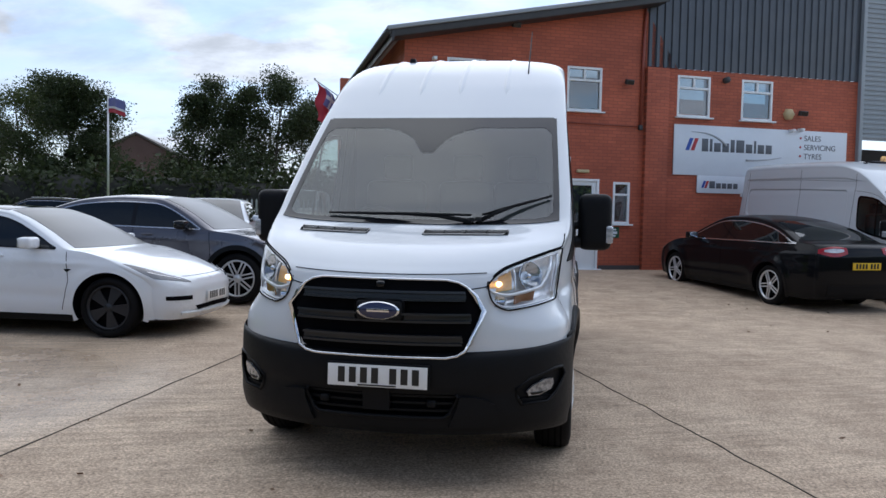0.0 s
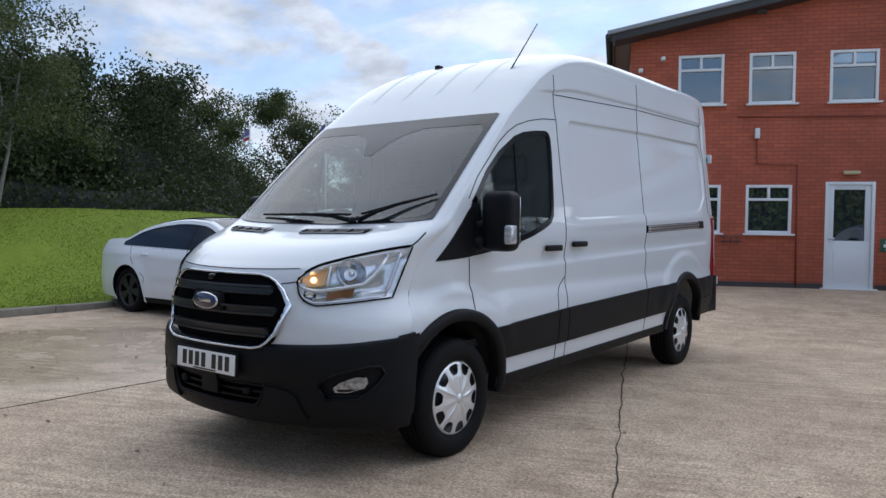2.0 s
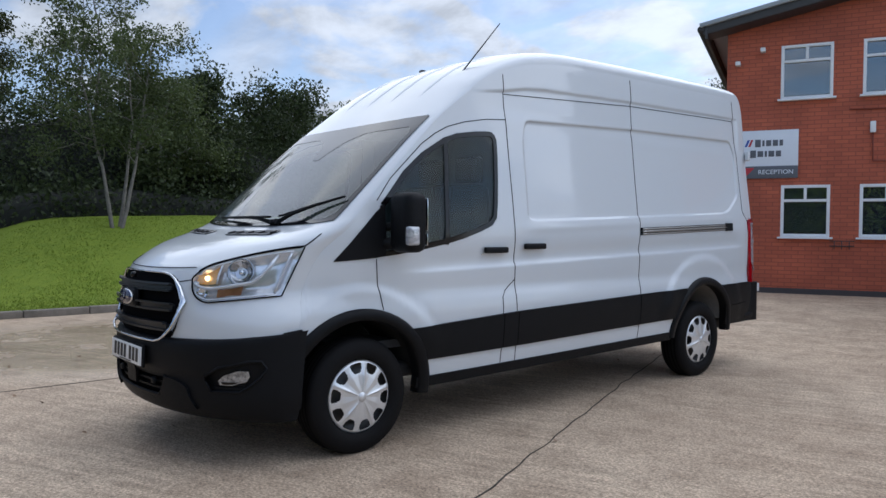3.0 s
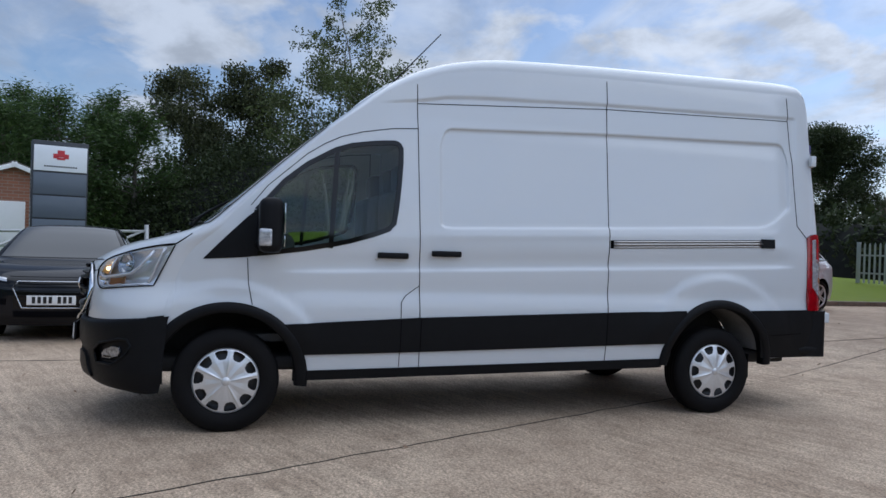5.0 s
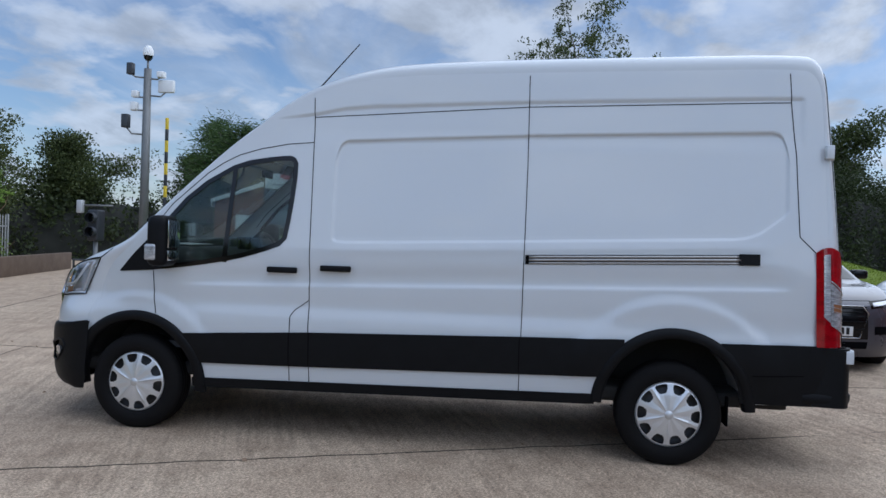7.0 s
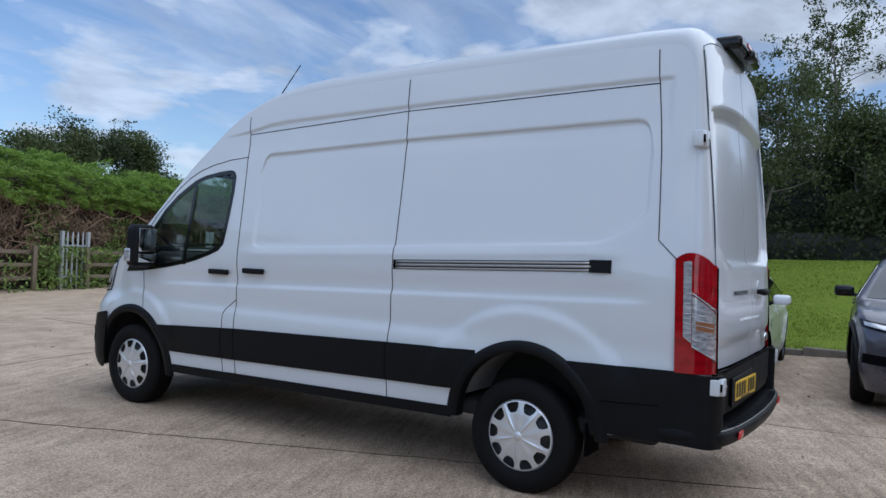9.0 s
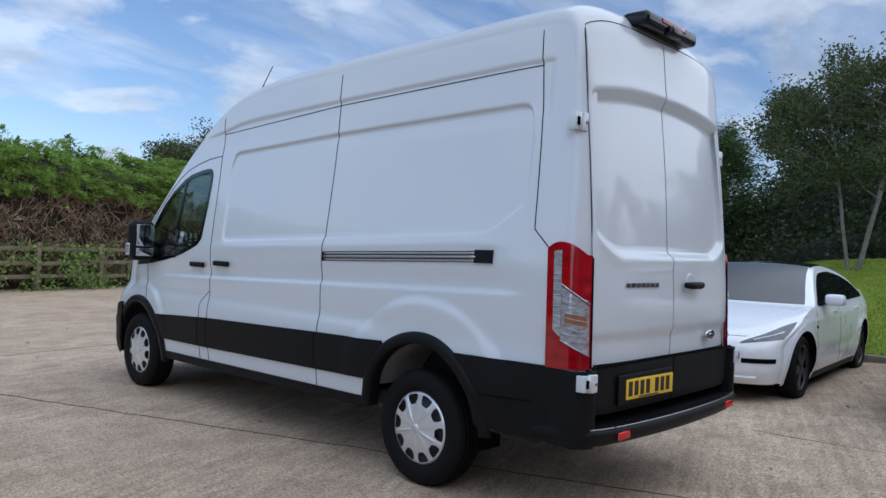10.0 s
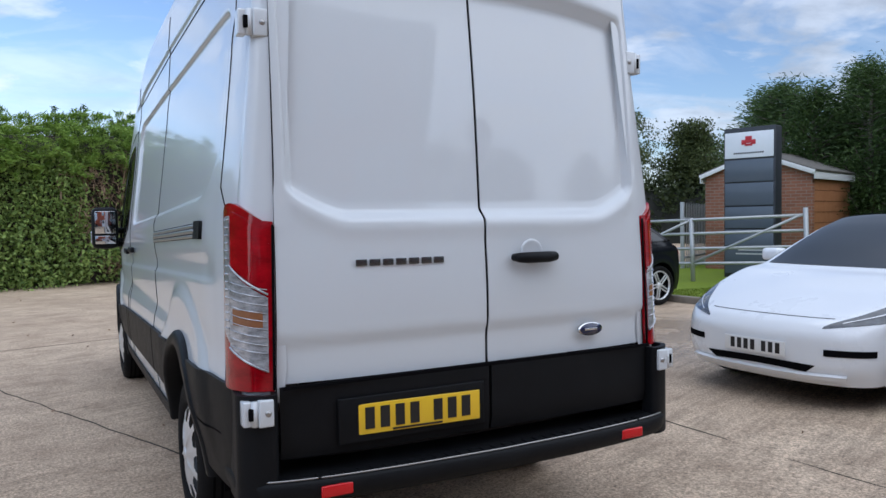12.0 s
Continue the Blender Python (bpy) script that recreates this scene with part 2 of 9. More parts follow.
def box(sx, sy, sz, bevel=0.0, at=(0, 0, 0), seg=2):
    bm = bmesh.new()
    bmesh.ops.create_cube(bm, size=1)
    bmesh.ops.scale(bm, vec=(sx, sy, sz), verts=bm.verts)
    if bevel > 0:
        bmesh.ops.bevel(bm, geom=bm.edges[:], offset=bevel, segments=seg, affect="EDGES", profile=0.6)
        for f in bm.faces:
            f.smooth = True
    bmesh.ops.translate(bm, vec=at, verts=bm.verts)
    return bm


def tube(pts, radii, sides=10, closed_ends=True):
    pts = [Vector(p) for p in pts]
    if isinstance(radii, (int, float)):
        radii = [radii] * len(pts)
    V, F = [], []
    ref = Vector((0.3, 0.2, 0.93)).normalized()
    for i, p in enumerate(pts):
        d = (pts[min(i + 1, len(pts) - 1)] - pts[max(i - 1, 0)]).normalized()
        a = d.cross(ref)
        if a.length < 0.05:
            a = d.cross(Vector((1, 0, 0)))
        a.normalize()
        b = d.cross(a)
        for k in range(sides):
            t = 2 * math.pi * k / sides
            V.append(p + (a * math.cos(t) + b * math.sin(t)) * radii[i])
    for i in range(len(pts) - 1):
        for k in range(sides):
            F.append((i * sides + k, i * sides + (k + 1) % sides, (i + 1) * sides + (k + 1) % sides, (i + 1) * sides + k))
    if closed_ends:
        F.append(tuple(range(sides - 1, -1, -1)))
        F.append(tuple(range((len(pts) - 1) * sides, len(pts) * sides)))
    return mesh_of("tube", V, F)


def lathe(profile, seg=40, axis="x", keep=None):
    """profile: (radius, along) pairs turned about an axis."""
    pr = np.asarray(profile, float)
    V = np.zeros((len(pr), seg, 3))
    a = np.arange(seg) * 2 * np.pi / seg
    ring = (pr[:, :1] * np.cos(a), pr[:, :1] * np.sin(a), np.repeat(pr[:, 1:], seg, 1))
    order = {"x": (2, 0, 1), "y": (0, 2, 1), "z": (0, 1, 2)}[axis]
    for k in range(3):
        V[:, :, k] = ring[order[k]]
    F = grid_faces(len(pr), seg, keep, close=True)
    bm = bmesh.new()
    me = mesh_of("lathe", V.reshape(-1, 3), F)
    bm.from_mesh(me)
    bpy.data.meshes.remove(me)
    bmesh.ops.remove_doubles(bm, verts=bm.verts, dist=1e-5)
    bmesh.ops.recalc_face_normals(bm, faces=bm.faces)
    return bm


def pchip(keys, n):
    """Smooth monotone interpolation of a key table at n samples to the row."""
    K = np.asarray(keys, float)
    d = np.diff(K, axis=0)
    m = np.zeros_like(K)
    s = d[:-1] * d[1:]
    h = np.where(s > 0, 2 * d[:-1] * d[1:] / np.where(np.abs(d[:-1] + d[1:]) < 1e-12, 1, d[:-1] + d[1:]), 0)
    m[1:-1], m[0], m[-1] = h, d[0], d[-1]
    out = []
    for i in range(len(K) - 1):
        for t in np.arange(n) / n:
            out.append((2 * t**3 - 3 * t**2 + 1) * K[i] + (t**3 - 2 * t**2 + t) * m[i] + (3 * t**2 - 2 * t**3) * K[i + 1] + (t**3 - t**2) * m[i + 1])
    out.append(K[-1])
    return np.array(out)


def smooth01(a):
    a = np.clip(a, 0, 1)
    return a * a * (3 - 2 * a)


class Shell:
    """A vehicle's skin: one sheet that runs from the front over the bonnet, windscreen and roof to the rear, and two sides that meet its edges.
    rows: centre (y, z), edge (y, z), power of the crossways curve. half(y, z): half the width of the side there."""

    def __init__(self, rows, half, n=8):
        R = pchip(rows, n)
        ye = R[:, 2].copy()
        for i in range(1, len(ye)):
            ye[i] = max(ye[i], ye[i - 1] + 0.0008)
        R[:, 2] = ye
        self.R, self.n, self.half = R, n, half
        self.w = half(R[:, 2], R[:, 3])

    def sheet(self, s, u, off=0.0):
        """Points at row s (a key's number, with fractions) and crossways u from -1 to 1."""
        s, u = np.broadcast_arrays(np.asarray(s, float), np.asarray(u, float))
        x = np.clip(s * self.n, 0, len(self.R) - 1.0001)
        i = x.astype(int)
        f = (x - i)[..., None]
        r = self.R[i] * (1 - f) + self.R[i + 1] * f
        w = self.w[i] * (1 - f[..., 0]) + self.w[i + 1] * f[..., 0]
        a = np.abs(u)
        sh = 1 - (1 - np.clip(a, 0, 1) ** r[..., 4]) ** (1 / r[..., 4])
        P = np.stack([u * w, r[..., 0] + (r[..., 2] - r[..., 0]) * sh, r[..., 1] + (r[..., 3] - r[..., 1]) * sh], -1)
        if off and P.ndim == 3:
            N = grid_normals(P)
            mid = P.mean((0, 1))
            if (N[N.shape[0] // 2, N.shape[1] // 2] @ np.array([0.15 * np.sign(mid[0]), mid[1] - 2.6, mid[2] - 0.7])) < 0:
                N = -N
            P = P + N * off
        return P

    def cols(self, m, power=1.6):
        """Crossways samples, closer together at the edges, where the curve is tight."""
        a = np.linspace(0, 1, m)
        a = 1 - (1 - a) ** power
        a = np.sin(a * np.pi / 2)
        return np.concatenate([-a[:0:-1], a])

    def top_mesh(self, name, s0, s1, m=14, hole=None):
        idx = np.arange(int(round(s0 * self.n)), int(round(s1 * self.n)) + 1)
        u = self.cols(m)
        S, U = np.meshgrid(idx / self.n, u, indexing="ij")
        P = self.sheet(S, U)
        keep = None
        if hole is not None:
            keep = ~hole((S[:-1, :-1] + S[1:, 1:]) / 2, (U[:-1, :-1] + U[1:, 1:]) / 2)
        return mesh_of(name, P.reshape(-1, 3), grid_faces(len(idx), len(u), keep, flip=True))

    def side(self, y, z, off=0.0, sgn=1):
        y, z = np.broadcast_arrays(np.asarray(y, float), np.asarray(z, float))
        return np.stack([sgn * (self.half(y, z) + off), y, z], -1)

    def side_mesh(self, name, sgn, low, m=40, hole=None, s0=0, s1=None):
        R = self.R[int(s0 * self.n):(None if s1 is None else int(s1 * self.n) + 1)]
        # extra columns where the edge's rows lie far apart
        ys, zs = [R[0, 2]], [R[0, 3]]
        for i in range(1, len(R)):
            k = max(1, int((R[i, 2] - R[i - 1, 2]) / 0.03))
            for j in range(1, k + 1):
                ys.append(R[i - 1, 2] + (R[i, 2] - R[i - 1, 2]) * j / k)
                zs.append(R[i - 1, 3] + (R[i, 3] - R[i - 1, 3]) * j / k)
        ys, zs = np.array(ys), np.array(zs)
        v = np.linspace(0, 1, m)
        lo = low(ys)
        Z = lo[:, None] + (np.maximum(zs, lo) - lo)[:, None] * v
        Y = np.repeat(ys[:, None], m, 1)
        P = self.side(Y, Z, 0, sgn)
        keep = None
        if hole is not None:
            keep = ~hole((Y[:-1, :-1] + Y[1:, 1:]) / 2, (Z[:-1, :-1] + Z[1:, 1:]) / 2)
        return mesh_of(name, P.reshape(-1, 3), grid_faces(len(ys), m, keep, flip=sgn > 0))

    def side_patch(self, name, sgn, keys, off, thick=0.012, ny=24, nz=8):
        """A plate on the side. keys: y, lower z, upper z."""
        K = np.asarray(keys, float)
        y = np.unique(np.concatenate([np.linspace(K[0, 0], K[-1, 0], ny), K[:, 0]]))
        lo, hi = np.interp(y, K[:, 0], K[:, 1]), np.interp(y, K[:, 0], K[:, 2])
        v = np.linspace(0, 1, nz)
        Z = lo[:, None] + (hi - lo)[:, None] * v
        return slab(name, self.side(np.repeat(y[:, None], nz, 1), Z, off, sgn), thick, (sgn, 0, 0))

    def side_line(self, name, sgn, pts, width, off, step=0.04, closed=False):
        """A narrow strip that follows a line on the side."""
        pts = list(pts) + ([pts[0]] if closed else [])
        L = []
        for (y0, z0), (y1, z1) in zip(pts[:-1], pts[1:]):
            k = max(1, int(math.hypot(y1 - y0, z1 - z0) / step))
            L += [(y0 + (y1 - y0) * j / k, z0 + (z1 - z0) * j / k) for j in range(k)]
        L.append(pts[-1])
        L = np.array(L)
        t = np.gradient(L, axis=0)
        t /= np.maximum(np.linalg.norm(t, axis=1, keepdims=True), 1e-9)
        q = np.stack([-t[:, 1], t[:, 0]], 1) * width / 2
        A, B = L + q, L - q
        P = np.stack([self.side(A[:, 0], A[:, 1], off, sgn), self.side(B[:, 0], B[:, 1], off, sgn)], 1)
        return slab(name, P, 0.004, (sgn, 0, 0))


def ring_pts(cy, cz, ry, rz, a0, a1, n):
    return [(cy + ry * math.cos(radians(a0 + (a1 - a0) * k / n)), cz + rz * math.sin(radians(a0 + (a1 - a0) * k / n))) for k in range(n + 1)]


def table(keys):
    K = np.asarray(keys, float)
    return lambda v: np.interp(v, K[:, 0], K[:, 1])


def soft_table(keys, n=10):
    K = pchip(keys, n)
    return lambda v: np.interp(v, K[:, 0], K[:, 1])


# ---------------------------------------------------------------- ground
def rise(x, y):
    """The yard's gentle fall: level round the van, higher towards the workshop."""
    d = -math.sin(radians(24)) * x + math.cos(radians(24)) * y
    return 0.21 * smooth01((d - 5.5) / 6.0)


def bank(x, y):
    """The grass bank behind the kerb."""
    up = 1.35 * smooth01((-7.9 - x) / 6.0) * smooth01((y + 1.5) / 4.5) * (1 - 0.75 * smooth01((y - 9.0) / 6.0))
    return up


def concrete():
    m = material("yard_concrete", (0.40, 0.335, 0.275), 0.78, 0, 0.0)
    n, l = m.node_tree.nodes, m.node_tree.links
    b = n["Principled BSDF"]
    co = n.new("ShaderNodeTexCoord")

    def tex(scale, detail, rough, stretch=(1, 1, 1), rot=0.0):
        tn, mp, t = n.new("ShaderNodeMapping"), n.new("ShaderNodeMapping"), n.new("ShaderNodeTexNoise")
        tn.inputs["Rotation"].default_value, mp.inputs["Scale"].default_value = (0, 0, -rot), stretch
        l.new(co.outputs["Object"], tn.inputs[0])
        l.new(tn.outputs[0], mp.inputs[0])
        l.new(mp.outputs[0], t.inputs["Vector"])
        t.inputs["Scale"].default_value, t.inputs["Detail"].default_value, t.inputs["Roughness"].default_value = scale, detail, rough
        return t.outputs["Fac"]

    def ramp(fac, a, ca, z, cz):
        r = n.new("ShaderNodeValToRGB")
        r.color_ramp.elements[0].position, r.color_ramp.elements[0].color = a, (*ca, 1)
        r.color_ramp.elements[1].position, r.color_ramp.elements[1].color = z, (*cz, 1)
        l.new(fac, r.inputs[0])
        return r.outputs[0]

    def mul(a, c, f=1.0):
        x = n.new("ShaderNodeMix")
        x.data_type, x.blend_type = "RGBA", "MULTIPLY"
        x.inputs[0].default_value = f
        l.new(a, x.inputs[6])
        l.new(c, x.inputs[7])
        return x.outputs[2]

    big = ramp(tex(0.45, 6, 0.6), 0.3, (0.51, 0.385, 0.270), 0.7, (0.655, 0.518, 0.375))
    grain = ramp(tex(62, 3, 0.8), 0.36, (0.42, 0.41, 0.40), 0.64, (1.30, 1.30, 1.30))
    blot = ramp(tex(2.6, 7, 0.68), 0.33, (0.74, 0.71, 0.69), 0.62, (1.06, 1.06, 1.06))
    stone = ramp(tex(24, 4, 0.75), 0.30, (0.58, 0.57, 0.56), 0.52, (1.04, 1.04, 1.04))
    ridge = tex(15, 4, 0.62, (0.085, 1, 1), radians(22))
    comb = ramp(ridge, 0.36, (0.68, 0.67, 0.66), 0.60, (1.10, 1.10, 1.10))
    worn = tex(0.55, 4, 0.6)
    some = n.new("ShaderNodeMapRange")
    some.inputs[1].default_value, some.inputs[2].default_value, some.inputs[3].default_value, some.inputs[4].default_value = 0.35, 0.62, 0.15, 0.85
    l.new(worn, some.inputs[0])
    col = mul(mul(mul(big, grain), blot), stone)
    combed = n.new("ShaderNodeMix")
    combed.data_type, combed.blend_type = "RGBA", "MULTIPLY"
    l.new(some.outputs[0], combed.inputs[0])
    l.new(col, combed.inputs[6])
    l.new(comb, combed.inputs[7])
    col = combed.outputs[2]
    l.new(col, b.inputs["Base Color"])
    # a damp patch by the parking bays
    geo = n.new("ShaderNodeVectorMath")
    geo.operation = "DISTANCE"
    geo.inputs[1].default_value = (-4.4, 1.25, 0)
    l.new(co.outputs["Object"], geo.inputs[0])
    wet = n.new("ShaderNodeMapRange")
    wet.inputs[1].default_value, wet.inputs[2].default_value, wet.inputs[3].default_value, wet.inputs[4].default_value = 1.5, 2.5, 1.0, 0.0
    l.new(geo.outputs["Value"], wet.inputs[0])
    edge = ramp(tex(1.3, 5, 0.6), 0.34, (0, 0, 0), 0.46, (1, 1, 1))
    wm = n.new("ShaderNodeMath")
    wm.operation = "MULTIPLY"
    l.new(wet.outputs[0], wm.inputs[0])
    l.new(edge, wm.inputs[1])
    ro = n.new("ShaderNodeMapRange")
    ro.inputs[3].default_value, ro.inputs[4].default_value = 0.8, 0.10
    l.new(wm.outputs[0], ro.inputs[0])
    l.new(ro.outputs[0], b.inputs["Roughness"])
    brush = ridge
    hgt = n.new("ShaderNodeMath")
    hgt.operation = "MULTIPLY_ADD"
    l.new(tex(55, 5, 0.7), hgt.inputs[0])
    hgt.inputs[1].default_value = 0.8
    l.new(brush, hgt.inputs[2])
    bp = n.new("ShaderNodeBump")
    bp.inputs["Strength"].default_value, bp.inputs["Distance"].default_value = 0.6, 0.010
    l.new(hgt.outputs[0], bp.inputs["Height"])
    l.new(bp.outputs[0], b.inputs["Normal"])
    return m


CONCRETE = concrete()
GRASS = material("lawn_grass", (0.115, 0.172, 0.016), 0.95, 0, 1.0, 5.0, 0.8, 60, second=(0.190, 0.240, 0.035), spec=0.08)
KERB = material("kerb_concrete", (0.27, 0.235, 0.195), 0.85, 0, 0.7, 5, 0.5, 50, second=(0.14, 0.125, 0.10), per_piece=0.3)
JOINT = material("joint_dirt", (0.030, 0.027, 0.023), 0.95, 0, 0.8, 12, second=(0.13, 0.115, 0.095), spec=0.05)

gx = np.unique(np.concatenate([np.linspace(-400, -40, 10), np.linspace(-40, 40, 81), np.linspace(40, 400, 10)]))
GX, GY = np.meshgrid(gx, gx, indexing="ij")
GP = np.stack([GX, GY, rise(GX, GY)], -1)
ground = part("ground", mesh_of("ground", GP.reshape(-1, 3), grid_faces(len(gx), len(gx), flip=True)), CONCRETE)
tagged(ground, "worn tan concrete yard with brushed finish", "ground", kind="structure")


def joint(pts, width, label):
    P = []
    for k, (x, y) in enumerate(pts):
        a, b = pts[max(k - 1, 0)], pts[min(k + 1, len(pts) - 1)]
        d = Vector((b[0] - a[0], b[1] - a[1])).normalized()
        w = width * (0.75 + 0.5 * noise.noise((x * 3, y * 3, 0.3)))
        P.append([(x - d.y * w / 2, y + d.x * w / 2, rise(x, y) + 0.004), (x + d.y * w / 2, y - d.x * w / 2, rise(x, y) + 0.004)])
    ob = part("expansion_joint", slab("joint", P, 0.003, (0, 0, 1)), JOINT)
    return tagged(ob, label, "ground joint", "yard joints", "structure")


def wander(a, b, n, amp, seed):
    out = []
    for k in range(n + 1):
        f = k / n
        x, y = a[0] + (b[0] - a[0]) * f, a[1] + (b[1] - a[1]) * f
        d = Vector((b[0] - a[0], b[1] - a[1])).normalized()
        o = amp * noise.noise((f * n * 0.35, seed, 0))
        out.append((x - d.y * o, y + d.x * o))
    return out


joint(wander((3.4, -2.4), (2.18, 0.5), 20, 0.02, 1) + wander((2.16, 0.55), (0.55, 4.4), 40, 0.03, 2)[1:] + wander((0.53, 4.5), (-2.6, 12.0), 50, 0.02, 3)[1:], 0.013, "cracked dark joint between concrete slabs")
joint(wander((-2.2, -6.0), (-2.25, 3.0), 60, 0.02, 4) + wander((-2.25, 3.1), (-2.2, 12.5), 60, 0.02, 5)[1:], 0.014, "straight dark joint between concrete slabs")
joint(wander((7.5, -0.05), (-2.2, -2.25), 60, 0.02, 6), 0.010, "narrow joint across the concrete yard")
joint(wander((-4.5, -5.2), (-12.0, -7.6), 40, 0.02, 7), 0.03, "wide joint where the yard meets the exit road")

# kerb line: along the bays, then round the corner to the exit road
KERB_LINE = [(-7.62, 22.0), (-7.62, 10.0), (-7.62, 0.0), (-7.55, -1.0), (-7.2, -1.75), (-6.75, -2.3), (-6.45, -2.65), (-6.5, -3.2), (-7.1, -4.0), (-7.9, -4.65), (-9.6, -5.4), (-12.5, -6.3), (-16, -7.2)]


def along(line, step):
    out = [Vector(line[0])]
    for a, b in zip(line[:-1], line[1:]):
        a, b = Vector(a), Vector(b)
        k = max(1, int(round((b - a).length / step)))
        out += [a + (b - a) * j / k for j in range(1, k + 1)]
    return out


kerb = thing("kerb", "low weathered concrete kerb edging the lawn", "kerb", kind="structure")
kerb_mesh = part("kerb_stone", box(0.905, 0.13, 0.26, 0.018), KERB, kerb).data
bpy.data.objects.remove(bpy.data.objects["kerb_stone"])
kp = along(KERB_LINE, 0.915)
for a, b in zip(kp[:-1], kp[1:]):
    c, ang = (a + b) / 2, math.degrees(math.atan2(b.y - a.y, b.x - a.x))
    o = part("kerb_stone", kerb_mesh, None, kerb, m=pose(c.x, c.y, rise(c.x, c.y) - 0.02 + 0.006 * random.uniform(-1, 1), 0, random.uniform(-0.4, 0.4), ang))
    o.scale = ((b - a).length / 0.915, 1, 1)

# lawn: from the kerb outwards, following the bank
lawn_rows = along([(p[0], p[1]) for p in KERB_LINE], 0.6)
LP = []
for p in lawn_rows:
    row = []
    for k in range(34):
        far = 0.06 + 26.0 * (k / 33) ** 1.7
        x = p.x - far * (1.0 if p.y > -2.6 else 0.75)
        y = p.y + far * (0.0 if p.y > -1 else 0.10)
        z = 0.085 + rise(x, y) + bank(x, y) + 0.03 * noise.noise((x * 0.9, y * 0.9, 0)) * min(1, k / 3)
        row.append((x, y, z))
    LP.append(row)
lawn = part("lawn", slab("lawn", np.array(LP), 0.05, (0, 0, 1)), GRASS)
tagged(lawn, "mown green grass bank rising behind the kerb", "lawn", kind="structure")


# ---------------------------------------------------------------- workshop building
def brick_paint():
    m = material("painted_brick", (0.31, 0.080, 0.044), 0.72)
    n, l = m.node_tree.nodes, m.node_tree.links
    b = n["Principled BSDF"]
    co, mp, br = n.new("ShaderNodeTexCoord"), n.new("ShaderNodeMapping"), n.new("ShaderNodeTexBrick")
    mp.inputs["Rotation"].default_value = (radians(-90), 0, 0)
    l.new(co.outputs["Object"], mp.inputs[0])
    l.new(mp.outputs[0], br.inputs["Vector"])
    br.inputs["Scale"].default_value = 1.0
    br.inputs["Brick Width"].default_value, br.inputs["Row Height"].default_value = 0.225, 0.075
    br.inputs["Mortar Size"].default_value, br.inputs["Mortar Smooth"].default_value = 0.008, 0.3
    br.inputs["Color1"].default_value, br.inputs["Color2"].default_value, br.inputs["Mortar"].default_value = (0.52, 0.125, 0.060, 1), (0.43, 0.100, 0.050, 1), (0.30, 0.080, 0.045, 1)
    nz = n.new("ShaderNodeTexNoise")
    nz.inputs["Scale"].default_value, nz.inputs["Detail"].default_value = 0.9, 6
    l.new(co.outputs["Object"], nz.inputs["Vector"])
    rp = n.new("ShaderNodeValToRGB")
    rp.color_ramp.elements[0].position, rp.color_ramp.elements[0].color = 0.3, (0.72, 0.72, 0.72, 1)
    rp.color_ramp.elements[1].position, rp.color_ramp.elements[1].color = 0.7, (1.08, 1.08, 1.08, 1)
    l.new(nz.outputs["Fac"], rp.inputs[0])
    mx = n.new("ShaderNodeMix")
    mx.data_type, mx.blend_type = "RGBA", "MULTIPLY"
    mx.inputs[0].default_value = 1
    l.new(br.outputs["Color"], mx.inputs[6])
    l.new(rp.outputs[0], mx.inputs[7])
    l.new(mx.outputs[2], b.inputs["Base Color"])
    bp = n.new("ShaderNodeBump")
    bp.invert = True
    bp.inputs["Strength"].default_value, bp.inputs["Distance"].default_value = 0.7, 0.008
    l.new(br.outputs["Fac"], bp.inputs["Height"])
    l.new(bp.outputs[0], b.inputs["Normal"])
    return m


BRICK = brick_paint()
UPVC = material("white_upvc", (0.78, 0.79, 0.79), 0.4, vary=0.15, scale=6, second=(0.66, 0.67, 0.66))
PANE = glass("window_pane", (0.55, 0.64, 0.68), 0.35, (0.05, 0.065, 0.075), base=0.16)
CLAD_DARK = material("dark_cladding", (0.055, 0.062, 0.074), 0.42, 0, 0.4, 1.5, second=(0.028, 0.032, 0.038), coat=0.2)
CLAD_GREY = material("pale_grey_cladding", (0.30, 0.33, 0.35), 0.45, 0, 0.3, 1.5, second=(0.22, 0.24, 0.26))
FASCIA = material("roof_fascia", (0.030, 0.030, 0.032), 0.55, vary=0.5, scale=6, second=(0.06, 0.058, 0.055))
PLINTH = material("dark_plinth", (0.045, 0.040, 0.042), 0.8, vary=0.6, scale=4, second=(0.09, 0.075, 0.07))
SIGN_WHITE = material("sign_board", (0.74, 0.77, 0.81), 0.35, vary=0.12, scale=2)
SIGN_GREY = material("sign_grey", (0.10, 0.105, 0.12), 0.4)
SIGN_PALE = material("sign_swoosh", (0.42, 0.44, 0.47), 0.4)
SIGN_BLUE = material("sign_blue", (0.02, 0.07, 0.36), 0.4)
SIGN_RED = material("sign_red", (0.45, 0.02, 0.03), 0.4)
INK = material("ink_black", (0.03, 0.03, 0.035), 0.5)
BLIND = material("window_blind", (0.30, 0.31, 0.30), 0.8, vary=0.2, scale=3)
# indoor dimness put into the wall colour itself
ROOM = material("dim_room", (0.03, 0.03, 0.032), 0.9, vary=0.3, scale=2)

WALL = Matrix.Translation((-12.0 * math.sin(radians(24)), 12.0 * math.cos(radians(24)), 0.19)) @ pose(0, 0, 0, 0, 0, 24)


def on_wall(u, y, z):
    return WALL @ pose(u, y, z)


def roof_line(u):
    return 4.98 + (u - 1.9) * 0.195


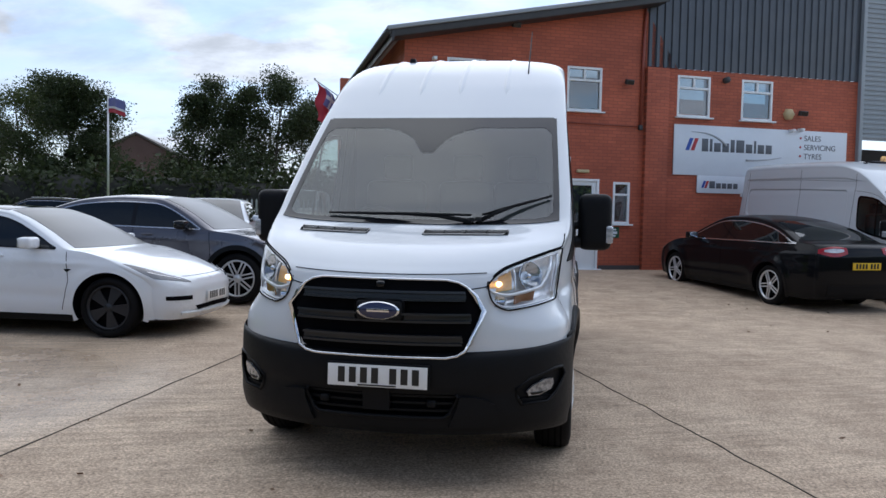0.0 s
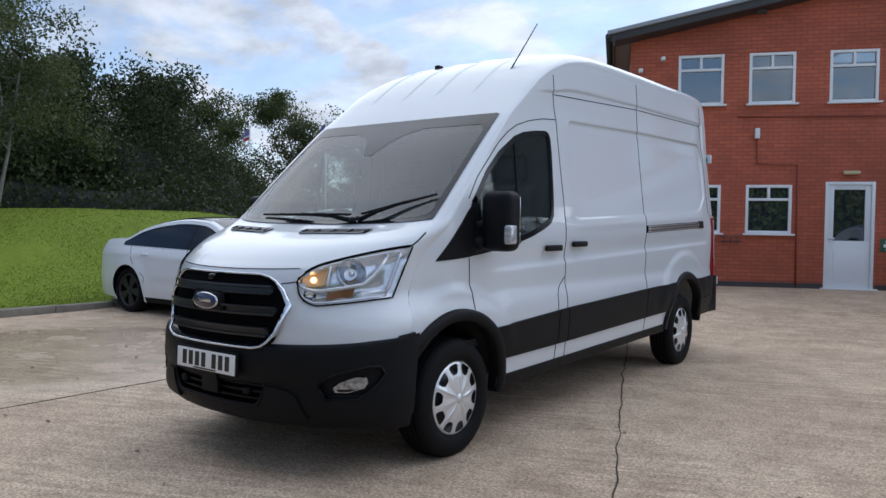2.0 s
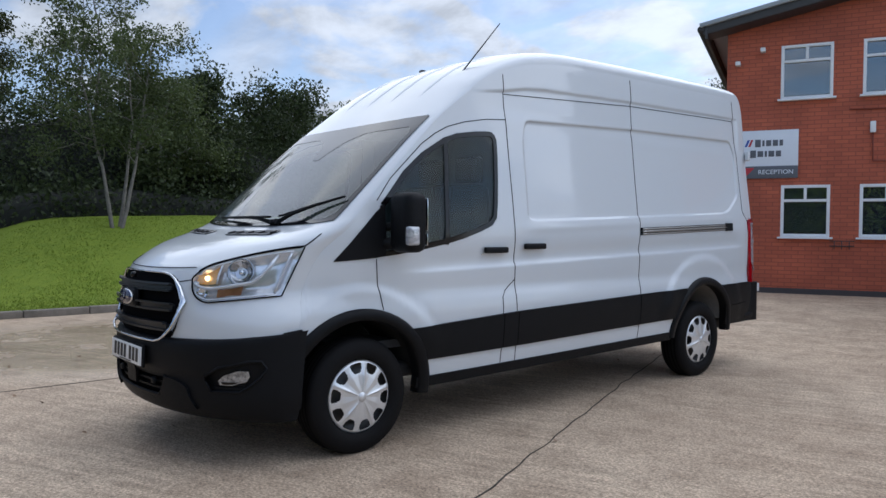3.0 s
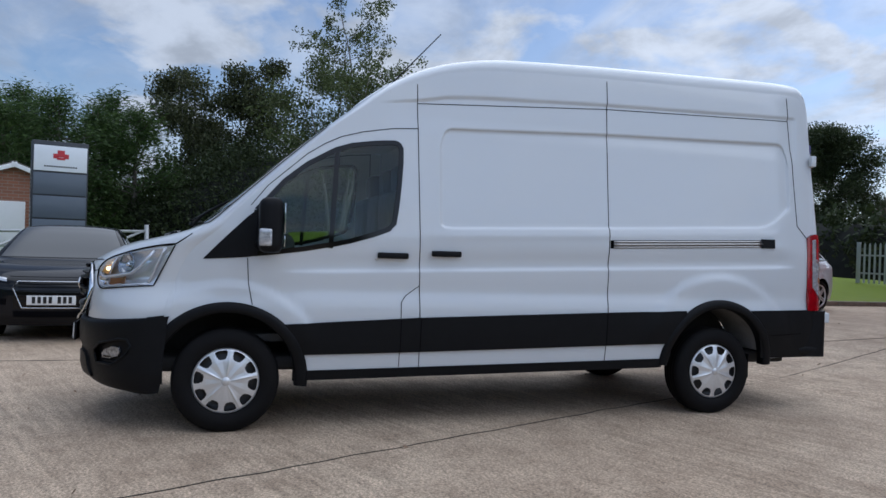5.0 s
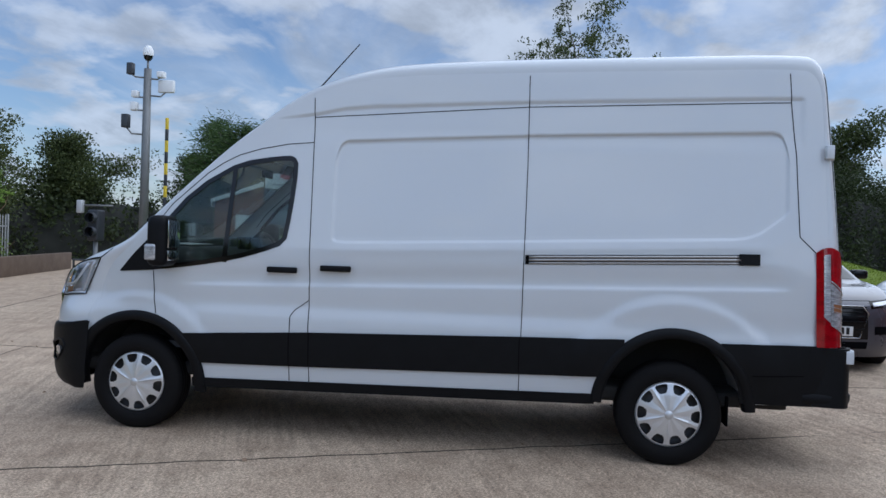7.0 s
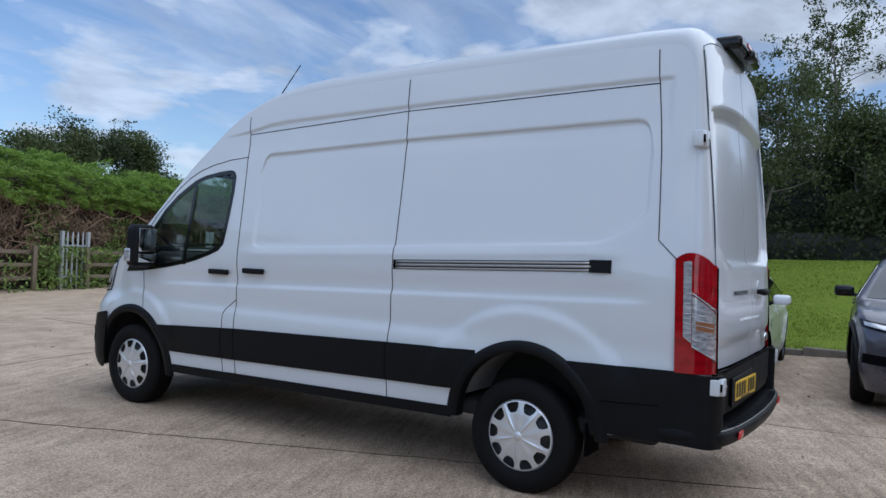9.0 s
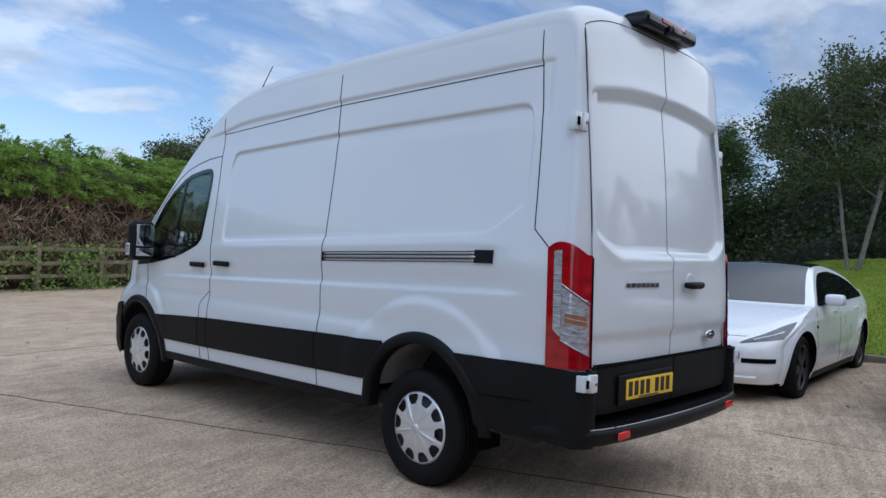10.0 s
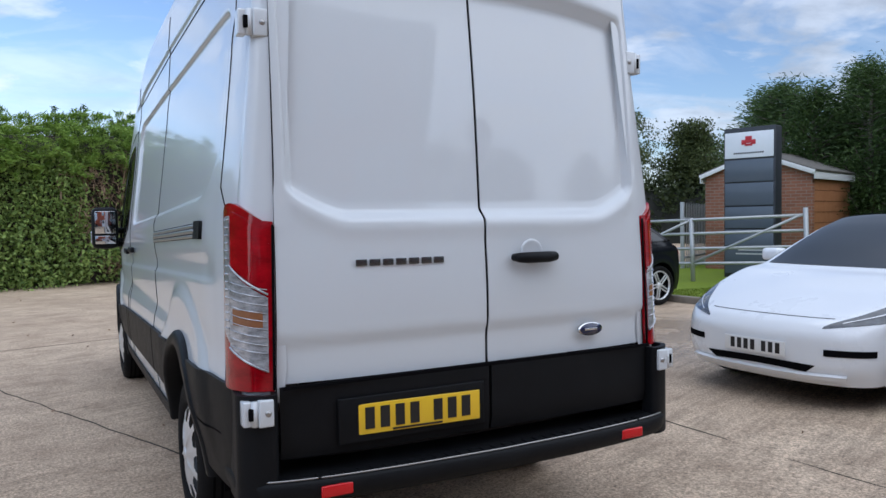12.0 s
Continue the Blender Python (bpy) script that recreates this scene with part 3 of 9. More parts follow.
# upper and lower windows, doors: u0, u1, z0, z1
WINDOWS = [(3.36, 4.23, 3.63, 4.63, "w"), (4.70, 5.55, 3.63, 4.63, "w"), (6.16, 7.02, 3.63, 4.63, "w"), (3.40, 4.22, 1.08, 2.04, "b"), (4.69, 5.54, 1.08, 2.04, "b"),
           (7.37, 7.80, 1.08, 2.05, "s"), (8.95, 9.83, 3.63, 4.60, "w"), (10.68, 11.55, 3.63, 4.60, "w")]
DOOR = (6.14, 7.02, 0.02, 2.10)


def wall_cells(u0, u1, z0, top, holes):
    us = sorted({u0, u1, *[h[k] for h in holes for k in (0, 1)], *np.arange(math.ceil(u0), u1, 1.0)})
    us = [u for u in us if u0 <= u <= u1]
    bm = bmesh.new()
    for a, b in zip(us[:-1], us[1:]):
        m = (a + b) / 2
        cuts = sorted([(h[2], h[3]) for h in holes if h[0] <= m <= h[1]])
        z = z0
        for lo, hi in cuts + [(None, None)]:
            if lo is None:
                zs = ((a, z), (b, z), (b, top(b)), (a, top(a)))
            else:
                zs = ((a, z), (b, z), (b, lo), (a, lo))
            if zs[2][1] - zs[1][1] > 1e-4:
                fv = [bm.verts.new((p, 0, q)) for p, q in zs]
                bv = [bm.verts.new((p, 0.28, q)) for p, q in zs]
                bm.faces.new(fv)
                bm.faces.new(bv[::-1])
                for k in range(4):
                    bm.faces.new((fv[(k + 1) % 4], fv[k], bv[k], bv[(k + 1) % 4]))
            z = hi
    return bm


wall_south = part("wall_south", wall_cells(2.42, 14.05, 0.0, lambda u: min(roof_line(u), 6.6) if u < 8.1 else 4.74, [w[:4] for w in WINDOWS] + [DOOR]), BRICK, m=WALL)
tagged(wall_south, "two-storey wall of red painted brick", "wall", kind="structure")
wall_west = part("wall_west", box(0.28, 13.0, 5.1, 0, (2.56, 6.8, 2.55)), BRICK, m=WALL)
tagged(wall_west, "side wall of red painted brick", "wall", kind="structure")
wall_back = part("wall_back", box(19.0, 0.28, 6.4, 0, (12.0, 13.4, 3.2)), BRICK, m=WALL)
tagged(wall_back, "plain rear wall of red brick", "wall", kind="structure")
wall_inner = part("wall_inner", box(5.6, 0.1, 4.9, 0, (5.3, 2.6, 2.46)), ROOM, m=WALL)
tagged(wall_inner, "dim inner wall behind the windows", "wall", kind="structure")
plinth = part("plinth", wall_cells(2.40, 6.12, 0.0, lambda u: 0.12, []), PLINTH, m=WALL @ pose(0, -0.03, 0))
tagged(plinth, "dark painted plinth along the wall", "plinth", kind="structure")
plinth = part("plinth", wall_cells(7.05, 14.0, 0.0, lambda u: 0.12, []), PLINTH, m=WALL @ pose(0, -0.03, 0))
tagged(plinth, "dark painted plinth along the wall", "plinth", kind="structure")
pier = part("brick_pier", box(0.56, 0.12, 4.7, 0.006, (8.38, -0.062, 2.36)), BRICK, m=WALL)
tagged(pier, "shallow red brick pier", "pier", kind="structure")

roof = thing("roof", "sloping grey roof with a dark fascia and gutter", "roof", WALL, kind="structure")
roof_ang = math.degrees(math.atan(0.2))
part("roof_sheet", box(6.6, 14.2, 0.08, 0.01, (3.52, 6.55, 0.03)), CLAD_GREY, roof, m=pose(1.75, 0, roof_line(1.75), 0, -roof_ang, 0))
part("fascia", box(6.5, 0.05, 0.20, 0.006, (3.50, -0.46, -0.05)), FASCIA, roof, m=pose(1.75, 0, roof_line(1.75), 0, -roof_ang, 0))
part("soffit", box(6.4, 0.46, 0.03, 0, (3.50, -0.22, -0.14)), FASCIA, roof, m=pose(1.75, 0, roof_line(1.75), 0, -roof_ang, 0))
part("gutter", tube([(1.98, -0.5, roof_line(1.9) - 0.02), (1.98, 13.5, roof_line(1.9) - 0.02)], 0.065, 10), FASCIA, roof)
part("eaves_board", box(0.05, 14.0, 0.22, 0.004, (2.08, 6.5, roof_line(1.9) - 0.10)), FASCIA, roof)


def corrugated(u0, u1, z0, z1, pitch, depth, mat, name, label, horizontal=False):
    span, other = ((z0, z1), (u0, u1)) if horizontal else ((u0, u1), (z0, z1))
    n = int((span[1] - span[0]) / pitch)
    prof = []
    for k in range(n):
        a = span[0] + k * pitch
        prof += [(a, 0), (a + pitch * 0.42, 0), (a + pitch * 0.52, -depth), (a + pitch * 0.9, -depth)]
    prof.append((span[1], 0))
    P = [[((o, d, a) if horizontal else (a, d, o)) for o in other] for a, d in prof]
    ob = part(name, slab(name, np.array(P), 0.02, (0, -1, 0), smooth=False), mat, m=WALL)
    return tagged(ob, label, "cladding", kind="structure")


corrugated(8.06, 14.05, 4.74, 9.2, 0.20, 0.035, CLAD_DARK, "cladding_dark", "dark grey ribbed steel cladding above the brick")
corrugated(14.12, 20.0, 3.3, 9.2, 0.12, 0.03, CLAD_GREY, "cladding_pale", "pale grey horizontal ribbed cladding", True)
post = part("corner_post", box(0.10, 0.12, 9.2, 0.004, (14.07, -0.05, 4.6)), CLAD_GREY, m=WALL)
tagged(post, "pale grey metal corner trim", "trim", kind="structure")
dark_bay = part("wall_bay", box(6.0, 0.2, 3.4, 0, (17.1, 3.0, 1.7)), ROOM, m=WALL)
tagged(dark_bay, "back wall of the open workshop bay, coloured dark for shade", "wall", kind="structure")
back_roof = part("roof_rear", box(12.2, 2.4, 0.12, 0, (14.1, 1.4, 9.2)), CLAD_GREY, m=WALL)
tagged(back_roof, "flat grey roof of the taller shed", "roof", kind="structure")


def window(k, u0, u1, z0, z1, style):
    w, h = u1 - u0, z1 - z0
    t = thing(f"window_{k}", "white plastic casement window with a top vent light" if style != "b" else "white plastic office window with a drawn blind", "window", on_wall(u0, 0, z0), kind="structure")
    f = 0.055
    for nm, sx, sz, cx, cz in (("frame_side", f, h, f / 2, h / 2), ("frame_side", f, h, w - f / 2, h / 2), ("frame_rail", w - 2 * f, f, w / 2, f / 2), ("frame_rail", w - 2 * f, f, w / 2, h - f / 2), ("transom", w - 2 * f, 0.05, w / 2, h * 0.70)):
        part(nm, box(sx, 0.07, sz, 0.006, (cx, 0.03, cz)), UPVC, t)
    if style != "s":
        part("mullion", box(0.05, 0.068, h * 0.30 - f - 0.025, 0.005, (w / 2, 0.03, h * 0.85 - 0.015)), UPVC, t)
        tops = [(f, w / 2 - 0.025), (w / 2 + 0.025, w - f)]
    else:
        tops = [(f, w - f)]
    for a, b in tops:
        part("pane", box(b - a, 0.006, h * 0.30 - f - 0.03, 0, ((a + b) / 2, 0.045, h * 0.85 - 0.015)), PANE, t)
    part("pane", box(w - 2 * f, 0.006, h * 0.70 - f - 0.03, 0, (w / 2, 0.045, (h * 0.70 + f) / 2)), PANE, t)
    part("window_sill", box(w + 0.10, 0.14, 0.035, 0.006, (w / 2, -0.045, -0.018)), UPVC, t)
    if style == "b":
        for j in range(16):
            part("blind_slat", box(w - 0.14, 0.022, 0.004, 0, (w / 2, 0.12, 0.08 + j * (h * 0.62) / 16)), BLIND, t)


for k, (a, b, c, d, st) in enumerate(WINDOWS, 1):
    window(k, a, b, c, d, st)

door = thing("door_1", "white plastic half-glazed entrance door, closed", "door", on_wall(DOOR[0], 0, DOOR[2]), kind="structure")
dw, dh = DOOR[1] - DOOR[0], DOOR[3] - DOOR[2]
for nm, sx, sz, cx, cz in (("door_frame", 0.06, dh, 0.03, dh / 2), ("door_frame", 0.06, dh, dw - 0.03, dh / 2), ("door_frame", dw - 0.12, 0.06, dw / 2, dh - 0.03)):
    part(nm, box(sx, 0.09, sz, 0.006, (cx, 0.035, cz)), UPVC, door)
leaf = part("door_leaf", box(dw - 0.13, 0.05, 0.92, 0.004, (dw / 2, 0.05, 0.48)), UPVC, door)
for nm, sx, sz, cx, cz in (("leaf_stile", 0.10, 1.08, 0.115, 1.48), ("leaf_stile", 0.10, 1.08, dw - 0.115, 1.48), ("leaf_rail", dw - 0.33, 0.10, dw / 2, 1.98)):
    part(nm, box(sx, 0.05, sz, 0.004, (cx, 0.05, cz)), UPVC, door)
part("door_pane", box(dw - 0.33, 0.008, 1.0, 0, (dw / 2, 0.055, 1.44)), PANE, door)
part("recessed_panel", box(dw - 0.34, 0.012, 0.62, 0.004, (dw / 2, 0.022, 0.46)), UPVC, door)
part("door_handle", box(0.11, 0.04, 0.022, 0.008, (0.13, 0.005, 0.98)), SILVER, door)
part("threshold", box(dw + 0.12, 0.16, 0.04, 0.006, (dw / 2, -0.03, 0.0)), UPVC, door)


# ---------------------------------------------------------------- the van
V_BASE = soft_table([(0.25, 0.93), (0.45, 0.962), (0.6, 0.980), (0.80, 0.990), (0.95, 0.976), (1.08, 0.982), (1.3, 0.985), (1.5, 0.968), (1.8, 0.932), (2.1, 0.899), (2.35, 0.880), (2.5, 0.868), (2.62, 0.857), (2.70, 0.846), (2.85, 0.80)])
V_PLAN = soft_table([(0.0, 0.78), (0.2, 0.855), (0.4, 0.91), (0.65, 0.945), (0.9, 0.965), (1.2, 0.982), (1.7, 0.996), (2.3, 1.0), (5.3, 1.0), (5.6, 0.990), (5.8, 0.970), (5.95, 0.93)])
DRIP = table([(1.9, 2.285), (2.32, 2.330), (3.858, 2.418), (5.604, 2.463), (5.9, 2.468)])
RAIN = table([(1.9, 2.300), (2.12, 2.325), (2.32, 2.350), (2.53, 2.392), (2.743, 2.410), (3.858, 2.448), (5.562, 2.486), (5.9, 2.490)])
PANEL_TOP = table([(2.30, 1.98), (2.475, 1.99), (2.495, 2.075), (2.515, 2.131), (2.535, 2.152), (2.565, 2.164), (3.86, 2.219), (5.484, 2.260), (5.525, 2.250), (5.55, 2.226), (5.574, 2.158), (5.59, 2.05), (5.9, 2.04)])
PANEL_LOW = table([(2.30, 1.48), (2.470, 1.475), (2.490, 1.435), (2.52, 1.420), (2.578, 1.414), (3.854, 1.462), (5.256, 1.520), (5.330, 1.535), (5.408, 1.566), (5.56, 1.682), (5.59, 1.72), (5.9, 1.74)])
AXLE_F, AXLE_R, WHEEL_Z, WHEEL_R = 1.023, 4.855, 0.345, 0.352
ARCH_F, ARCH_R = (AXLE_F, 0.350, 0.455, 0.455), (4.872, 0.365, 0.465, 0.495)


def van_half(y, z):
    """Half the van's width, with its pressed panels, drip channel and wheel-arch swells."""
    y, z = np.asarray(y, float), np.asarray(z, float)
    x = V_BASE(z) * V_PLAN(y)
    body = smooth01((y - 2.36) / 0.05)
    # pressed panel on the load space, with a narrow chamfer all round
    ins = np.clip((PANEL_TOP(y) - z) / 0.011, 0, 1) * smooth01((z - PANEL_LOW(y)) / 0.028) * smooth01((y - 2.474) / 0.03) * smooth01((5.592 - y) / 0.022)
    x = x - 0.014 * ins
    # the front wing draws in beside the lamps
    x = x - 0.052 * smooth01((z - 0.86) / 0.16) * smooth01((1.0 - y) / 0.36)
    # the high roof stands a little proud of the rain channel below it
    x = x - 0.012 * np.clip((RAIN(y) + 0.012 - z) / 0.022, 0, 1) * smooth01((z - 2.1) / 0.15) * smooth01((y - 1.95) / 0.4) * smooth01((5.70 - y) / 0.05)
    # swage lines
    x = x + 0.006 * np.exp(-((z - PANEL_LOW(np.clip(y, 2.6, 5.2)) + 0.04) / 0.035) ** 2) * smooth01((y - 2.2) / 0.5) * smooth01((5.6 - y) / 0.3)
    sw = z - (1.127 + 0.030 * (y - 2.35))
    x = x - 0.015 * np.where(sw > 0, np.exp(-((sw - 0.03) / 0.075) ** 2), np.exp(-(0.03 / 0.075) ** 2) * np.clip(1 + sw / 0.022, 0, 1)) * smooth01((y - 1.3) / 0.4) * smooth01((5.66 - y) / 0.25)
    # the lower door rolls outwards to the cladding
    x = x + 0.012 * smooth01((0.98 - z) / 0.10) * smooth01((y - 1.3) / 0.3) * smooth01((4.55 - y) / 0.3)
    for cy, cz, r in ((AXLE_F, 0.35, 0.62), (4.872, 0.37, 0.72)):
        q = np.hypot(y - cy, (z - cz))
        x = x + 0.020 * smooth01((r + 0.07 - q) / 0.075) * smooth01((z - 0.5) / 0.2)
    return x


VAN_ROWS = [
    (0.035, 0.70, 0.60, 0.755, 2.1), (0.030, 0.92, 0.66, 0.955, 2.1), (0.062, 1.085, 0.74, 1.155, 2.1), (0.145, 1.155, 0.80, 1.235, 2.1), (0.31, 1.238, 0.865, 1.292, 2.2),
    (0.55, 1.302, 0.94, 1.355, 2.4), (0.74, 1.358, 1.02, 1.435, 2.5), (0.945, 1.520, 1.12, 1.55, 2.4), (1.14, 1.690, 1.27, 1.705, 2.4), (1.375, 1.90, 1.48, 1.905, 2.5), (1.625, 2.105, 1.71, 2.115, 2.7),
    (1.825, 2.272, 1.93, 2.275, 2.9), (2.03, 2.435, 2.13, 2.415, 3.1), (2.26, 2.585, 2.34, 2.51, 3.2), (2.60, 2.715, 2.62, 2.59, 3.2), (3.00, 2.785, 3.00, 2.635, 3.2), (3.80, 2.822, 3.80, 2.660, 3.2),
    (4.70, 2.842, 4.70, 2.675, 3.2), (5.48, 2.855, 5.47, 2.688, 3.2), (5.73, 2.848, 5.69, 2.68, 3.2), (5.805, 2.808, 5.755, 2.635, 3.2), (5.845, 2.72, 5.79, 2.54, 3.2), (5.885, 2.36, 5.812, 2.24, 3.3), (5.935, 1.90, 5.828, 1.86, 3.4),
    (5.965, 1.45, 5.84, 1.45, 3.6), (5.985, 1.10, 5.845, 1.10, 3.6), (5.985, 0.80, 5.85, 0.80, 3.6)]
VAN = Shell(VAN_ROWS, van_half)

van = thing("panel_van", "white high-roof panel van with black bumpers and side cladding", "van", pose(-0.012, 0, 0))


def in_keys(keys, grow=0.0):
    K = np.asarray(keys, float)
    return lambda y, z: (y > K[0, 0] - grow) & (y < K[-1, 0] + grow) & (z > np.interp(y, K[:, 0], K[:, 1]) - grow) & (z < np.interp(y, K[:, 0], K[:, 2]) + grow)


DOOR_GLASS = [(1.19, 1.200, 1.50), (1.263, 1.210, 1.58), (1.374, 1.225, 1.71), (1.525, 1.248, 1.835), (1.719, 1.284, 1.948), (1.837, 1.312, 1.988), (1.999, 1.362, 2.014), (2.098, 1.400, 2.024), (2.140, 1.445, 2.026), (2.158, 1.56, 2.022), (2.174, 1.70, 2.012), (2.188, 1.88, 1.985)]
glass_hole = in_keys(DOOR_GLASS, 0.006)


def side_hole(y, z):
    h = glass_hole(y, z) | lamp_hole(VAN.side(y, z))
    for cy, cz, ry, rz in (ARCH_F, ARCH_R):
        h = h | (((y - cy) / (ry + 0.03)) ** 2 + ((z - cz) / (rz + 0.03)) ** 2 < 1)
    return h


# headlight outline, lower and upper edge from the inner tip outwards
def bez(p, n):
    P = np.array(p, float)
    t = np.linspace(0, 1, n)[:, None]
    return (1 - t) ** 2 * P[0] + 2 * t * (1 - t) * P[1] + t**2 * P[2]


LAMP_N, LAMP_K = 34, 16
LAMP_LOW = np.concatenate([bez([(0.545, 0.155, 1.050), (0.548, 0.150, 0.945), (0.64, 0.205, 0.932)], 13), bez([(0.64, 0.205, 0.932), (0.76, 0.340, 0.938), (0.868, 0.552, 0.968)], LAMP_N - 12)[1:]])
LAMP_TOP = np.concatenate([bez([(0.545, 0.155, 1.068), (0.555, 0.215, 1.118), (0.60, 0.30, 1.142)], 13), bez([(0.60, 0.30, 1.142), (0.74, 0.47, 1.200), (0.878, 0.706, 1.238)], LAMP_N - 12)[1:]])
LAMP_OUT = np.array([0.66, -0.72, 0.22]) / np.linalg.norm([0.66, -0.72, 0.22])
LAMP_A = np.cross(LAMP_OUT, [0, 0, 1])
LAMP_A /= np.linalg.norm(LAMP_A)
LAMP_B = np.cross(LAMP_A, LAMP_OUT)
ss, uu = np.meshgrid(np.linspace(0, 6, 160), np.linspace(0.3, 1, 120), indexing="ij")
yy, zz = np.meshgrid(np.linspace(0.2, 1.0, 120), np.linspace(0.6, 1.4, 120), indexing="ij")
inside = (zz < np.interp(yy, VAN.R[:, 2], VAN.R[:, 3])) & (yy > VAN.R[0, 2])
SKIN = np.concatenate([VAN.sheet(ss, uu).reshape(-1, 3), VAN.side(yy, zz)[inside]])
SKIN_A, SKIN_B, SKIN_D = SKIN @ LAMP_A, SKIN @ LAMP_B, SKIN @ LAMP_OUT


def on_skin(q, off=0.0):
    """The point of the front wing met along the lamp's outlook from q."""
    q = np.asarray(q, float)
    r = (SKIN_A - q @ LAMP_A) ** 2 + (SKIN_B - q @ LAMP_B) ** 2
    i = np.argpartition(r, 8)[:8]
    w = 1 / (r[i] + 2e-5)
    return q + LAMP_OUT * ((SKIN_D[i] * w).sum() / w.sum() + off - q @ LAMP_OUT)


LAMP_RING = np.concatenate([LAMP_LOW, LAMP_TOP[::-1]])
RING_A, RING_B = LAMP_RING @ LAMP_A, LAMP_RING @ LAMP_B
RING_A, RING_B = RING_A.mean() + 0.94 * (RING_A - RING_A.mean()), RING_B.mean() + 0.90 * (RING_B - RING_B.mean())


def lamp_hole(P):
    Q = P * np.array([np.sign(P[..., :1]) * np.ones_like(P[..., :1]), np.ones_like(P[..., :1]), np.ones_like(P[..., :1])])[..., 0].transpose(1, 2, 0)
    a, b = Q @ LAMP_A, Q @ LAMP_B
    hit = np.zeros(a.shape, bool)
    for k in range(len(RING_A)):
        a0, b0, a1, b1 = RING_A[k - 1], RING_B[k - 1], RING_A[k], RING_B[k]
        if b0 != b1:
            hit ^= ((b0 > b) != (b1 > b)) & (a < (a1 - a0) * (b - b0) / (b1 - b0) + a0)
    return hit & (P[..., 1] < 0.9)


def screen_hole(s, u):
    return lamp_hole(VAN.sheet(s, u)) & (s < 6) | (s > 6.20) & (s < 9.98) & (np.abs(u) < 0.915 - 0.02 * (s - 6.3) / 3.7) | (s > 21.6) & (s < 25.95) & (np.abs(u) < 0.85)


LOW = table([(0.4, 0.60), (1.0, 0.36), (1.5, 0.36), (4.3, 0.40), (5.3, 0.44), (5.9, 0.46)])
part("body_top", VAN.top_mesh("body_top", 0, 26, 30, screen_hole), VAN_WHITE, van)


def van_side(sg):
    """The van's side, with rows of faces that follow its pressed lines."""
    R = VAN.R
    ys = np.unique(np.round(np.concatenate([R[::2, 2], R[-1:, 2], np.arange(R[0, 2], R[-1, 2], 0.04), np.arange(2.45, 2.60, 0.008), np.arange(5.48, 5.72, 0.008)]), 3))
    edge, lo = np.interp(ys, R[:, 2], R[:, 3]), LOW(ys)
    sweep = lambda y: 1.127 + 0.030 * (y - 2.35)
    stops = [(lambda y: sweep(y) - 0.022, 52), (sweep, 4), (lambda y: sweep(y) + 0.20, 14), (lambda y: PANEL_LOW(y), 8), (lambda y: PANEL_LOW(y) + 0.028, 6), (lambda y: PANEL_TOP(y) - 0.011, 26), (PANEL_TOP, 3), (DRIP, 12), (lambda y: RAIN(y) - 0.010, 3), (lambda y: RAIN(y) + 0.012, 4), (None, 12)]
    total = sum(k for _, k in stops)
    Z, done, last = [lo], 0, lo
    for f, k in stops:
        done += k
        cap = lo + (np.maximum(edge, lo) - lo) * done / total
        here = cap if f is None else np.maximum(np.minimum(f(ys), np.maximum(edge, lo) - 0.06 * (1 - done / total)), last + 0.0005)
        here = np.minimum(here, np.maximum(edge, lo + 0.0005 * done))
        Z += [last + (here - last) * j / k for j in range(1, k + 1)]
        last = here
    Z = np.stack(Z, 1)
    Y = np.repeat(ys[:, None], Z.shape[1], 1)
    keep = ~side_hole((Y[:-1, :-1] + Y[1:, 1:]) / 2, (Z[:-1, :-1] + Z[1:, 1:]) / 2)
    return mesh_of("side_panel", VAN.side(Y, Z, 0, sg).reshape(-1, 3), grid_faces(len(ys), Z.shape[1], keep, flip=sg > 0))


for sg in (1, -1):
    part("side_panel", van_side(sg), VAN_WHITE, van)

# windscreen with its black border
S, U = np.meshgrid(np.linspace(6.10, 10.06, 26), np.linspace(-0.925, 0.925, 31), indexing="ij")
screen = part("windscreen", mesh_of("windscreen", VAN.sheet(S, U * (1 - 0.02 * (S - 6.3) / 3.7), 0.004).reshape(-1, 3), grid_faces(26, 31, flip=True)), WINDSCREEN, van, "raked windscreen reflecting the sky")
screen.visible_shadow = False


def sheet_band(name, s0, s1, u0, u1, off, mat, parent, ns=20, nu=12, thick=0.004):
    S, U = np.meshgrid(np.linspace(s0, s1, ns), np.linspace(u0, u1, nu), indexing="ij")
    P = VAN.sheet(S, U, off)
    mid = P[ns // 2, nu // 2]
    return part(name, slab(name, P, thick, (0.2 * mid[0], mid[1] - 2.6, mid[2] - 0.7)), mat, parent)


sheet_band("screen_border", 9.62, 10.04, -0.905, 0.905, 0.006, FRIT, van, 6, 30)
sheet_band("screen_border", 6.04, 6.26, -0.925, 0.925, 0.006, FRIT, van, 6, 30)
for sg in (1, -1):
    sheet_band("screen_border", 6.06, 10.0, sg * 0.886, sg * 0.925, 0.006, FRIT, van, 26, 4)
    # rounded corners of the printed border
    for s0, s1, lean in ((6.24, 6.55, -1), (9.30, 9.64, 1)):
        S, F = np.meshgrid(np.linspace(0, 1, 8), np.linspace(0, 1, 6), indexing="ij")
        wide = 0.065 * (S if lean > 0 else 1 - S) ** 2
        part("border_corner", slab("border_corner", VAN.sheet(s0 + (s1 - s0) * S, sg * (0.888 - wide * F), 0.006), 0.004, (0, -1, 1)), FRIT, van)
